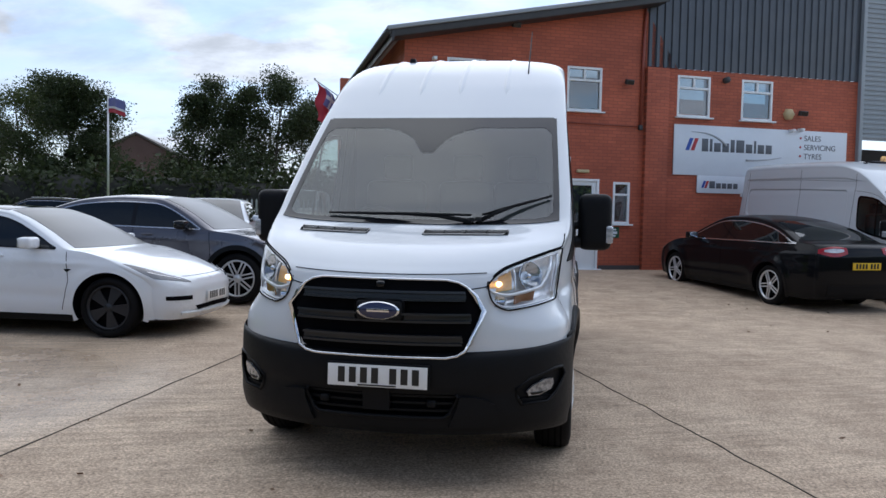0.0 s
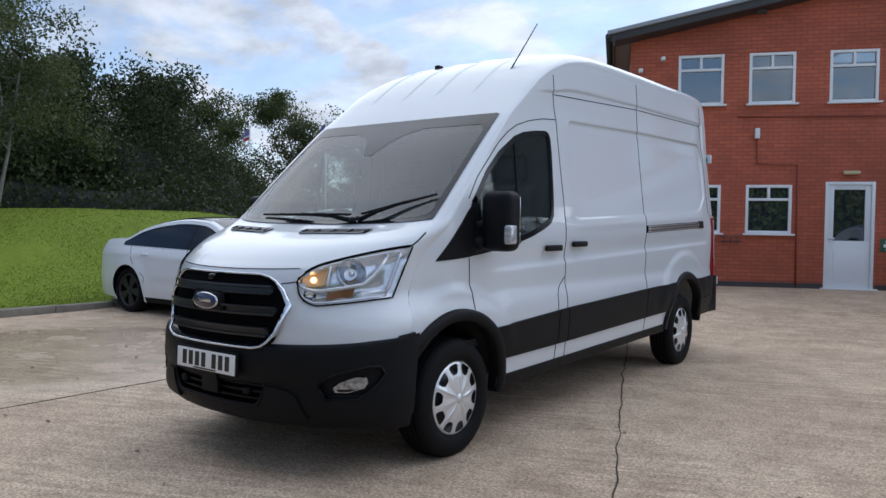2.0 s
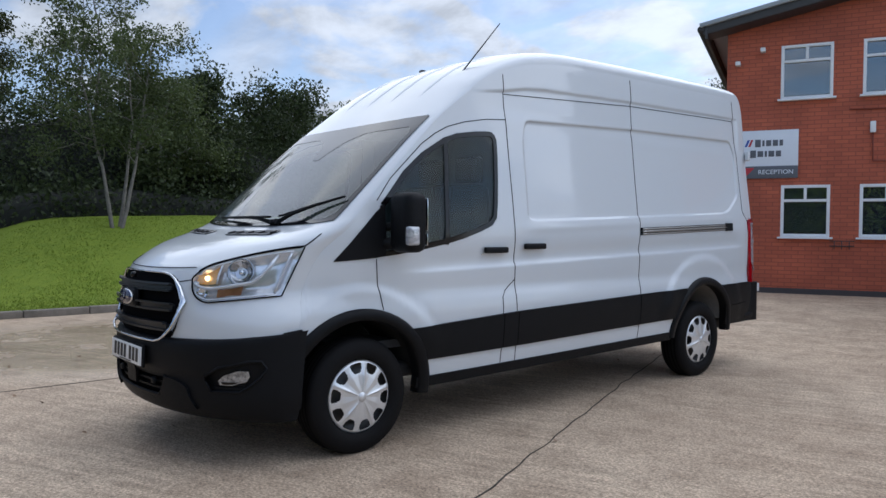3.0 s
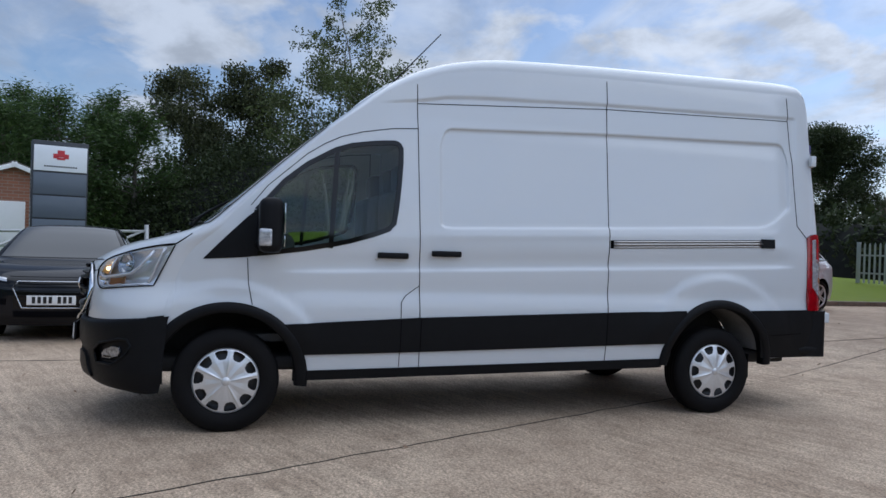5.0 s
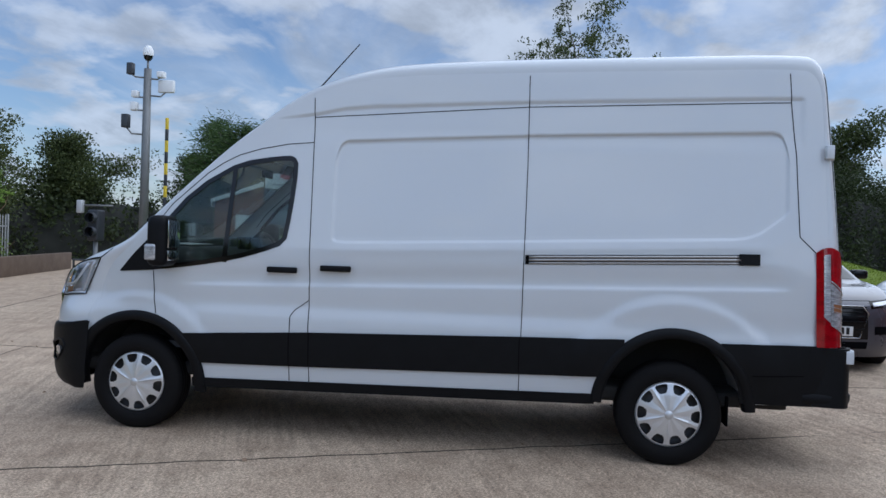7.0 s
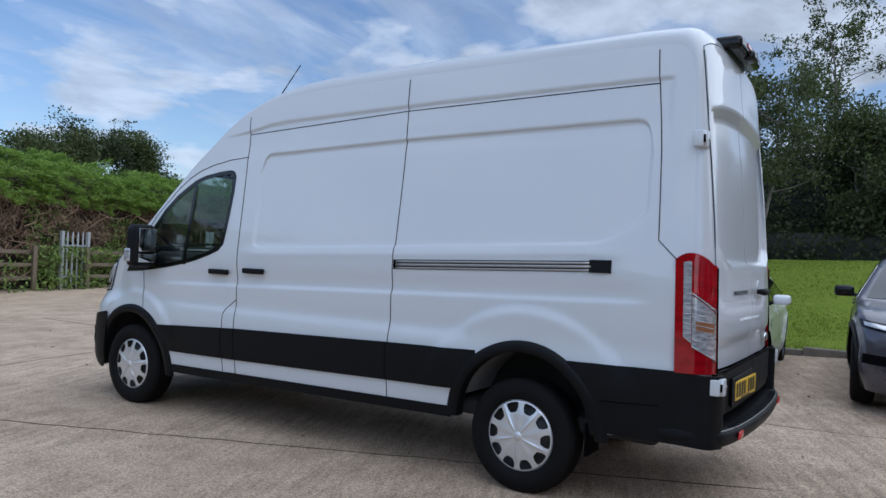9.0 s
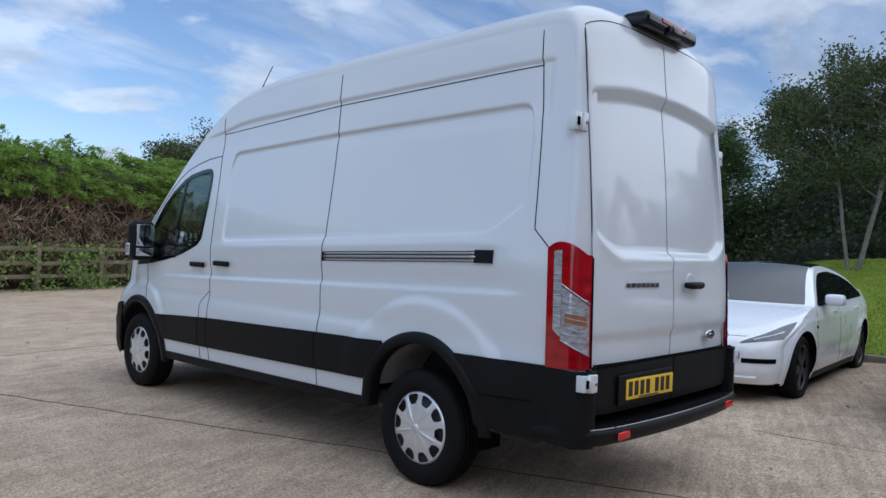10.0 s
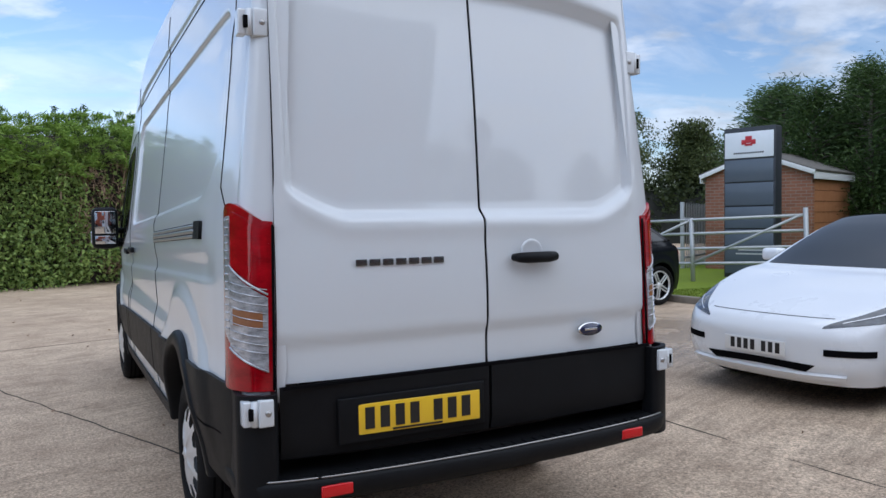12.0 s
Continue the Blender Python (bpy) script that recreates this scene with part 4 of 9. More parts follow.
# sensor cover hanging from the border
S, U = np.meshgrid(np.linspace(0, 1, 14), np.linspace(-1, 1, 13), indexing="ij")
part("sensor_cover", slab("sensor_cover", VAN.sheet(8.72 + 0.93 * S, -0.03 + U * (0.04 + 0.16 * S + 0.20 * S**5), 0.0058), 0.02, (0, -1, 1)), FRIT, van)

# ribs pressed into the front of the roof
for x in (-0.52, -0.20, 0.10, 0.44):
    P = []
    for s in np.linspace(11.25, 17.6, 44):
        fade = float(smooth01((s - 11.2) / 0.5))
        w = np.array([-0.026, -0.016, 0.0, 0.016, 0.026]) * fade
        q = VAN.sheet(np.full((1, 5), s), (x + w[None]) / 0.87)[0]
        P.append(q + np.array([0, -0.45, 0.89]) * (np.array([-0.003, 0.003, 0.009, 0.003, -0.003]) * fade)[:, None])
    part("roof_rib", slab("roof_rib", np.array(P), 0.008, (0, 0, 1)), VAN_WHITE, van)

for sg in (1, -1):
    pane = part("side_window", VAN.side_patch("side_window", sg, DOOR_GLASS, -0.004, 0.004), SIDE_GLASS, van, "tinted cab door glass")
    pane.visible_shadow = False
    up = [(a, c) for a, b, c in DOOR_GLASS]
    dn = [(a, b) for a, b, c in DOOR_GLASS][::-1]
    part("window_seal", VAN.side_line("window_seal", sg, up + dn, 0.034, 0.004, closed=True), GLOSS_BLACK, van)
    part("quarter_post", VAN.side_line("quarter_post", sg, [(1.692, 1.255), (1.731, 1.945)], 0.034, 0.003), GLOSS_BLACK, van)
    part("mirror_triangle", VAN.side_patch("mirror_triangle", sg, [(0.855, 1.158, 1.164), (1.00, 1.168, 1.318), (1.136, 1.178, 1.455), (1.205, 1.190, 1.510)], 0.006, 0.012), BLACK_PLASTIC, van)
    # shut lines
    for nm, pts in (("door_gap", [(2.313, 2.144), (2.119, 2.128), (1.915, 2.09), (1.756, 2.043), (1.64, 1.985), (1.522, 1.906), (1.26, 1.67), (1.152, 1.53)]), ("door_gap", [(1.138, 1.172), (1.15, 1.0), (1.178, 0.86)]),
                    ("door_gap", [(2.303, 2.47), (2.314, 2.12), (2.334, 1.25), (2.343, 0.80), (2.353, 0.42)]), ("flap_gap", [(2.205, 0.42), (2.205, 0.885), (2.235, 0.93), (2.340, 1.005)]),
                    ("door_gap", [(3.853, 2.64), (3.859, 2.0), (3.853, 0.933), (3.846, 0.44)]), ("corner_gap", [(5.588, 2.66), (5.598, 2.486), (5.634, 2.092), (5.655, 1.562), (5.758, 1.461)]), ("drip_gap", [(2.306, 2.329), (3.858, 2.418), (5.602, 2.463)])):
        part(nm, VAN.side_line(nm, sg, pts, 0.0050, 0.0026, 0.012), DARK_GAP, van)
    # black cladding, sill and arch trims
    part("side_cladding", VAN.side_patch("side_cladding", sg, [(1.385, 0.665, 0.727), (1.425, 0.560, 0.729), (1.46, 0.515, 0.731), (2.35, 0.530, 0.777), (3.84, 0.565, 0.822), (4.395, 0.578, 0.836), (4.46, 0.690, 0.839), (4.545, 0.805, 0.841)], 0.016, 0.02, 60, 5), BLACK_PLASTIC, van)
    part("sill", VAN.side_patch("sill", sg, [(1.46, 0.335, 0.402), (4.36, 0.385, 0.455)], 0.010, 0.06, 40, 4), BLACK_PLASTIC, van)
    for y, w in ((2.205, 0.006), (2.352, 0.006), (3.843, 0.006)):
        part("cladding_gap", VAN.side_line("cladding_gap", sg, [(y, 0.53 + 0.02 * (y - 2)), (y, 0.765 + 0.03 * (y - 2))], w, 0.0175), DARK_GAP, van)
    for (cy, cz, ry, rz), a0, a1, gy, gz in ((ARCH_F, -6, 187, 0.085, 0.070), (ARCH_R, 3, 176, 0.075, 0.070)):
        P = []
        for k in range(49):
            t = radians(a0 + (a1 - a0) * k / 48)
            row = []
            for j, (g, o) in enumerate(((-0.02, -0.06), (-0.015, 0.010), (0.1, 0.026), (0.75, 0.026), (1.0, 0.012), (1.02, -0.01))):
                y, z = cy + (ry + gy * g) * math.cos(t), cz + (rz + gz * g) * math.sin(t)
                row.append(VAN.side(y, z, o, sg))
            P.append(row)
        part("arch_trim", slab("arch_trim", np.array(P), 0.008, (sg, 0, 0)), BLACK_PLASTIC, van)
        # inner wheel housing
        ring = [[(sg * xx, cy + (ry + 0.01) * math.cos(radians(a)), cz + (rz + 0.01) * math.sin(radians(a))) for xx in (0.55, 0.95)] for a in range(16, 166, 6)]
        disc = [[(sg * 0.52, cy + (ry + 0.03) * q * math.cos(radians(a)), max(0.42, cz - 0.05 + (rz + 0.08) * q * math.sin(radians(a)))) for q in (0.02, 0.5, 1.0)] for a in range(-20, 201, 10)]
        part("well_wall", slab("well_wall", np.array(disc), 0.02, (sg, 0, 0)), UNDERBODY, van)
        part("wheel_liner", slab("wheel_liner", np.array(ring), 0.01, (0, 0, -1)), WHEEL_LINER if cy > 3 else UNDERBODY, van)
    # sliding-door rail, on the kerb side and its mirror
    rl = part("slide_rail", VAN.side_patch("slide_rail", sg, [(3.864, 1.319, 1.383), (5.30, 1.368, 1.432)], 0.004, 0.012, 30, 3), DARK_GAP, van, "bright steel sliding-door rail")
    for zo, rr in ((0.051, 0.0085), (0.030, 0.0105), (0.009, 0.0075)):
        part("rail_lip", tube([VAN.side(y, 1.319 + zo + 0.0341 * (y - 3.864), 0.005, sg) for y in np.linspace(3.89, 5.28, 30)], rr, 8), STEEL, rl)
    part("rail_end", VAN.side_patch("rail_end", sg, [(5.27, 1.364, 1.438), (5.40, 1.366, 1.440)], 0.014, 0.014, 6, 3), BLACK_PLASTIC, van)
    # door handles with pressed hollows
    for hy, hz in ((2.135, 1.215), (2.53, 1.238)):
        hx = float(van_half(hy, hz))
        hd = part("door_handle", box(0.026, 0.225, 0.042, 0.011, (sg * (hx + 0.02), hy, hz)), BLACK_PLASTIC, van, "black pull handle")
        part("handle_cup", lathe([(0.0, 0.002), (0.05, 0.003), (0.062, 0.0)], 20, "x"), VAN_WHITE, van, m=pose(sg * (hx + 0.001), hy, hz + 0.028))
    part("lock_barrel", lathe([(0.0, 0.004), (0.010, 0.004), (0.012, 0.0)], 14, "x"), SILVER, van, m=pose(sg * float(van_half(2.02, 1.19)), 2.02, 1.19))


# mirrors
def mirror(sg):
    m = part("door_mirror", box(0.215, 0.155, 0.365, 0.066, (sg * 1.10, 1.275, 1.395), 5), BLACK_PLASTIC, van, "tall black door mirror")
    part("mirror_arm", tube([(sg * 0.90, 1.19, 1.27), (sg * 0.97, 1.22, 1.265), (sg * 1.03, 1.27, 1.27)], [0.045, 0.038, 0.045], 12), BLACK_PLASTIC, m)
    part("mirror_arm_upper", tube([(sg * 0.89, 1.20, 1.36), (sg * 0.97, 1.24, 1.37), (sg * 1.03, 1.27, 1.38)], [0.03, 0.026, 0.03], 12), BLACK_PLASTIC, m)
    part("mirror_glass", box(0.165, 0.006, 0.195, 0.002, (sg * 1.10, 1.3625, 1.445)), MIRROR_GLASS, m)
    part("mirror_glass", box(0.165, 0.006, 0.070, 0.002, (sg * 1.10, 1.3625, 1.292)), MIRROR_GLASS, m)
    part("indicator_lens", box(0.050, 0.085, 0.115, 0.018, (sg * 1.190, 1.240, 1.315), 3), LAMP_CLEAR, m, "clear indicator lens")


mirror(1)
mirror(-1)


# front bumper: a second skin just proud of the body
def bump_half(y, z):
    return van_half(y, 0.78) * (0.978 + 0.022 * smooth01((z - 0.27) / 0.15)) + 0.028


BUMP = Shell([(0.26, 0.245, 0.60, 0.27, 2.1), (0.10, 0.275, 0.55, 0.30, 2.1), (0.035, 0.33, 0.52, 0.345, 2.1), (0.012, 0.42, 0.515, 0.43, 2.1), (0.010, 0.50, 0.51, 0.51, 2.1), (-0.006, 0.555, 0.51, 0.58, 2.1), (-0.012, 0.63, 0.515, 0.66, 2.1), (-0.005, 0.69, 0.52, 0.735, 2.1), (0.02, 0.715, 0.54, 0.768, 2.1), (0.06, 0.722, 0.57, 0.778, 2.1)], bump_half)
FOG_GLASS = material("fog_lamp_glass", (0.50, 0.51, 0.52), 0.12, 0.5, 1.0, 45, second=(0.06, 0.06, 0.065), coat=0.5)
INTAKE = [(0.386, 0.335), (0.410, 0.365), (0.490, 0.405), (0.510, 0.395)]
FOG = [(0.445, 0.72, 0.85), (0.490, 0.695, 0.895), (0.530, 0.690, 0.920), (0.580, 0.764, 0.935), (0.618, 0.885, 0.922)]


def bumper_hole(s, u):
    P = BUMP.sheet(s, u)
    x, z = np.abs(P[..., 0]), P[..., 2]
    I, F = np.array(INTAKE), np.array(FOG)
    a = (z > 0.386) & (z < 0.510) & (x < np.interp(z, I[:, 0], I[:, 1])) & (s < 6)
    b = (z > 0.445) & (z < 0.618) & (x > np.interp(z, F[:, 0], F[:, 1])) & (x < np.interp(z, F[:, 0], F[:, 2])) & (s < 8)
    return a | b


bumper = part("front_bumper", BUMP.top_mesh("front_bumper", 0, 9, 70, bumper_hole), BLACK_PLASTIC, van, "textured black plastic front bumper")
for sg in (1, -1):
    y = np.linspace(0.515, 0.62, 8)
    v = np.linspace(0, 1, 9)
    zl, zh = np.interp(y, [0.515, 0.62], [0.345, 0.33]), np.interp(y, [0.515, 0.62], [0.768, 0.782])
    Z = zl[:, None] + (zh - zl)[:, None] * v
    Y = np.repeat(y[:, None], 9, 1)
    P = np.stack([sg * bump_half(Y, Z), Y, Z], -1)
    part("bumper_side", slab("bumper_side", P, 0.02, (sg, 0, 0)), BLACK_PLASTIC, bumper)


def front_at(shell, x, z, s0, s1, off=0.0):
    """The point of a shell's nose at x and z."""
    s = np.linspace(s0, s1, 120)
    i = np.clip((s * shell.n).astype(int), 0, len(shell.w) - 1)
    u = np.clip(x / shell.w[i], -1, 1)
    P = shell.sheet(s, u)
    return np.array([x, np.interp(z, P[:, 2], P[:, 1]) - off, z])


# lower air intake with bars, tow cover, plate
def front_plate(name, shell, outline, s0, s1, off, thick, mat, parent, nx=30, nz=6):
    """outline: z, left x, right x from bottom to top."""
    O = np.asarray(outline, float)
    z = np.unique(np.concatenate([np.linspace(O[0, 0], O[-1, 0], nz), O[:, 0]]))
    P = [[front_at(shell, x, zz, s0, s1, off) for x in np.linspace(np.interp(zz, O[:, 0], O[:, 1]), np.interp(zz, O[:, 0], O[:, 2]), nx)] for zz in z]
    return part(name, slab(name, np.array(P), thick, (0, -1, 0)), mat, parent)


front_plate("lower_intake", BUMP, [(0.335, -0.40, 0.40), (0.40, -0.43, 0.43), (0.505, -0.44, 0.44), (0.54, -0.42, 0.42)], 1.6, 6, -0.05, 0.01, DARK_GAP, bumper)
for zz in (0.418, 0.457, 0.492):
    front_plate("intake_bar", BUMP, [(zz - 0.006, -0.41, 0.41), (zz + 0.006, -0.41, 0.41)], 2, 6, -0.022, 0.02, BLACK_PLASTIC, bumper, 20, 2)
for x in (-0.30, 0.27):
    part("intake_nub", box(0.05, 0.03, 0.04, 0.012), BLACK_PLASTIC, bumper, m=Matrix.Translation(front_at(BUMP, x, 0.457, 2, 6, -0.012)))
front_plate("tow_cover", BUMP, [(0.418, -0.085, 0.058), (0.54, -0.085, 0.058)], 2, 6, 0.004, 0.02, BLACK_PLASTIC, bumper, 6, 3)


def rim_line(name, pts, r, off, mat, parent):
    return part(name, tube([Vector(front_at(BUMP, x, z, 1, 8.5, off)) for x, z in pts], r, 8), mat, parent)


rim_line("intake_lip", [(-r, z) for z, r in INTAKE[::-1]] + [(x, 0.384) for x in np.linspace(-0.31, 0.31, 14)] + [(r, z) for z, r in INTAKE], 0.010, -0.002, BLACK_PLASTIC, bumper)
for sg in (1, -1):
    def span(a, b, sg=sg):
        return (min(sg * a, sg * b), max(sg * a, sg * b))
    # cheek beside the intake: a proud wedge that leans outwards to the lip
    front_plate("intake_cheek", BUMP, [(0.335, *span(0.36, 0.640)), (0.40, *span(0.385, 0.610)), (0.455, *span(0.408, 0.590)), (0.480, *span(0.410, 0.550)), (0.497, *span(0.415, 0.480))], 1.5, 6, 0.018, 0.03, BLACK_PLASTIC, bumper, 10, 6)
    # fog lamp deep in its pocket
    front_plate("fog_pocket", BUMP, [(0.43, *span(0.66, 0.89)), (0.63, *span(0.66, 0.95))], 1.5, 8.5, -0.040, 0.01, BLACK_PLASTIC, bumper, 14, 6)
    rim_line("pocket_lip", [(sg * a, z) for z, a, b in FOG] + [(sg * b, z) for z, a, b in FOG[::-1]] + [(sg * FOG[0][1], FOG[0][0])], 0.009, 0.0, BLACK_PLASTIC, bumper)
    fl = front_plate("fog_light", BUMP, [(0.482, *span(0.755, 0.810)), (0.505, *span(0.745, 0.868)), (0.535, *span(0.775, 0.880)), (0.562, *span(0.835, 0.876))], 1.5, 8.5, -0.014, 0.012, FOG_GLASS, bumper, 10, 5)
    front_plate("fog_shade", BUMP, [(0.487, *span(0.770, 0.812)), (0.500, *span(0.762, 0.840))], 1.5, 8.5, -0.010, 0.006, GLOSS_BLACK, fl, 6, 2)
    front_plate("fog_frame", BUMP, [(0.452, *span(0.725, 0.862)), (0.470, *span(0.715, 0.880))], 1.5, 8.5, -0.02, 0.02, BLACK_PLASTIC, bumper, 8, 2)


def plate(parent, m, mat, sub):
    """Number plate whose characters are plain bars."""
    p = part("number_plate", box(0.52, 0.008, 0.111, 0.0025), mat, parent, m=m)
    x = -0.205
    for k in range(7):
        w = 0.036
        if k == 4:
            x += 0.036
        part("plate_mark", box(w, 0.0022, 0.079, 0.0, (x + w / 2, -0.0052, 0.003)), PLATE_INK, p)
        x += w + 0.0225
    if sub:
        part("plate_strip", box(0.20, 0.0022, 0.007, 0.0, (0, -0.0052, -0.047)), PLATE_INK, p)
    return p


plate(van, pose(0.0, -0.030, 0.600, -2, 0, 0), PLATE_WHITE, True)
part("plate_holder", box(0.54, 0.016, 0.13, 0.004), BLACK_PLASTIC, bumper, m=pose(0.0, -0.016, 0.600, -2, 0, 0))

# grille: gloss backing, double bars, bright surround and oval badge
GRILLE_BAR = material("grille_bar_black", (0.016, 0.018, 0.021), 0.32, spec=0.45)
GR = [(0.702, -0.350, 0.350), (0.712, -0.400, 0.400), (0.735, -0.436, 0.436), (0.78, -0.462, 0.462), (0.935, -0.517, 0.517), (1.01, -0.475, 0.475), (1.055, -0.432, 0.432), (1.078, -0.39, 0.39), (1.090, -0.33, 0.33)]
grille = front_plate("grille", VAN, GR, 0, 3.2, 0.006, 0.02, DARK_GAP, van, 34, 14)
grille["label"] = "black barred grille in a bright surround"
for zz in (0.786, 0.900, 1.012):
    e = float(np.interp(zz, [g[0] for g in GR], [g[2] for g in GR])) - 0.040
    for dz, hh, of in ((-0.0195, 0.011, 0.046), (0.0, 0.030, 0.030), (0.0195, 0.012, 0.050)):
        front_plate("grille_bar", VAN, [(zz + dz - hh / 2, -e, e), (zz + dz + hh / 2, -e + 0.004, e - 0.004)], 0, 3.2, of, 0.03, GRILLE_BAR, grille, 26, 3)


def rim_point(x, z):
    return front_at(VAN, x, z, 0, 3.2, 0.018 + 0.040 * float(smooth01((0.80 - z) / 0.07)))


ring = [rim_point(r, z) for z, l, r in GR] + [rim_point(x, 1.091) for x in np.linspace(0.29, -0.29, 13)] + [rim_point(l, z) for z, l, r in GR[::-1]] + [rim_point(x, 0.701) for x in np.linspace(-0.31, 0.35, 13)]
part("grille_surround", tube(ring, [0.0070 + 0.012 * float(smooth01((abs(p[0]) - 0.42) / 0.08)) for p in ring], 8, False), CHROME, grille, "bright chrome surround")


def oval(parent, m, w, h, depth=0.012):
    bm = lathe([(0.0, 0.0), (0.5, 0.0), (0.5, -1.0), (0.0, -1.0)], 36, "y")
    for v in bm.verts:
        v.co = Vector((v.co.x * w, v.co.y * depth, v.co.z * h))
    o = part("oval_badge", bm, CHROME, parent, "oval badge, blue with a bright rim", m)
    bm = lathe([(0.0, -1.25), (0.44, -1.2), (0.455, -0.9)], 36, "y")
    for v in bm.verts:
        v.co = Vector((v.co.x * w, v.co.y * depth, v.co.z * h))
    part("badge_face", bm, BADGE_BLUE, o)
    part("badge_mark", box(w * 0.52, 0.003, h * 0.16, 0.001, (0, -depth * 1.3, 0)), CHROME, o)
    return o


part("badge_mount", box(0.26, 0.05, 0.12, 0.04, (0, 0, 0), 3), BLACK_PLASTIC, grille, m=pose(0, 0.0, 0.935))
oval(grille, pose(0, -0.022, 0.936), 0.222, 0.092)
part("grille_camera", box(0.045, 0.03, 0.035, 0.012, (0, 0.015, 1.065)), GLOSS_BLACK, grille)


# headlights: dish, amber sidelight, beam bowl and clear lens
def headlight(sg):
    n, k = LAMP_N, LAMP_K
    v = np.linspace(0, 1, k)
    P = LAMP_LOW[:, None] * (1 - v[None, :, None]) + LAMP_TOP[:, None] * v[None, :, None]
    P = np.array([[on_skin(q, 0.006) for q in row] for row in P])
    f = np.linspace(0, 1, n)
    bulge = np.sin(np.pi * np.clip(f, 0.03, 0.97))[:, None] * np.sin(np.pi * np.clip(v, 0.04, 0.96))[None]
    P = P + LAMP_OUT * (0.010 * bulge[..., None])
    well = smooth01(np.minimum(f, 1 - f) * 7)[:, None] * smooth01(np.minimum(v, 1 - v) * 4)[None]
    D = P - LAMP_OUT * (0.003 + 0.060 * well[..., None])
    flip = np.array([sg, 1, 1])
    o = LAMP_OUT * flip
    lamp = part("headlight", slab("headlight", D * flip, 0.004, o), LAMP_BOWL, van, "clear headlight with a lit amber sidelight")
    part("headlight_edge", tube([Vector(p * flip) for p in np.concatenate([P[:, 0], P[::-1, -1], P[:2, 0]])], 0.0045, 6, False), DARK_GAP, lamp)

    def at(a, b, push):
        i, j = a * (n - 1), b * (k - 1)
        i0, j0 = min(int(i), n - 2), min(int(j), k - 2)
        p = P[i0, j0] * (1 - i + i0) * (1 - j + j0) + P[i0 + 1, j0] * (i - i0) * (1 - j + j0) + P[i0, j0 + 1] * (1 - i + i0) * (j - j0) + P[i0 + 1, j0 + 1] * (i - i0) * (j - j0)
        return Vector((p - LAMP_OUT * push) * flip)

    def cell(name, a0, a1, b0, b1, push, mat, lab=""):
        G = np.array([[tuple(at(a, b, push + 0.02 * math.sin(math.pi * (a - a0) / (a1 - a0)))) for b in np.linspace(b0, b1, 6)] for a in np.linspace(a0, a1, 10)])
        return part(name, slab(name, G, 0.006, o), mat, lamp, lab)

    turn = Vector(o).to_track_quat("Z", "Y").to_matrix().to_4x4()
    cell("amber_cell", 0.10, 0.40, 0.47, 0.90, 0.026, AMBER, "amber sidelight cell")
    part("sidelight_bulb", lathe([(0.0, 0.022), (0.012, 0.018), (0.017, 0.0)], 14, "z"), SIDELIGHT, lamp, m=Matrix.Translation(at(0.27, 0.66, 0.045)) @ turn)
    part("beam_bowl", lathe([(0.014, -0.040), (0.040, -0.032), (0.062, -0.014), (0.074, 0.006), (0.080, 0.002)], 28, "z"), LAMP_SMOKE, lamp, m=Matrix.Translation(at(0.60, 0.64, 0.030)) @ turn)
    part("beam_bulb", lathe([(0.0, 0.03), (0.014, 0.026), (0.018, 0.0)], 14, "z"), CHROME, lamp, m=Matrix.Translation(at(0.60, 0.64, 0.060)) @ turn)
    cell("brown_reflector", 0.44, 0.66, 0.12, 0.30, 0.020, BROWN_REFLECTOR)
    part("day_bulb", lathe([(0.008, -0.02), (0.028, -0.012), (0.036, 0.004)], 20, "z"), CHROME, lamp, m=Matrix.Translation(at(0.27, 0.22, 0.020)) @ turn)
    for q, r in (([at(a, 0.40 - 0.06 * math.sin(3 * a), 0.014) for a in np.linspace(0.06, 0.72, 12)] + [at(0.78, 0.48, 0.014), at(0.82, 0.66, 0.014), at(0.84, 0.90, 0.014)], 0.010), ([at(a, 0.06, 0.010) for a in np.linspace(0.12, 0.94, 12)], 0.007), ([at(0.42, b, 0.016) for b in np.linspace(0.44, 0.93, 6)], 0.006), ([at(0.93, b, 0.010) for b in np.linspace(0.08, 0.92, 8)], 0.008), ([at(a, 0.94, 0.010) for a in np.linspace(0.12, 0.94, 12)], 0.006)):
        part("lamp_fin", tube(q, r, 8), LAMP_FIN, lamp)
    lens = part("headlight_lens", mesh_of("headlight_lens", (P * flip).reshape(-1, 3), grid_faces(n, k, flip=sg < 0)), CLEAR_LENS, lamp)
    lens.visible_shadow = False


LAMP_SMOKE = material("smoked_reflector", (0.42, 0.43, 0.45), 0.16, 0.9, 0.6, 16, second=(0.20, 0.205, 0.215))
LAMP_FIN = material("satin_lamp_fin", (0.74, 0.75, 0.77), 0.22, 0.5)
headlight(1)
headlight(-1)

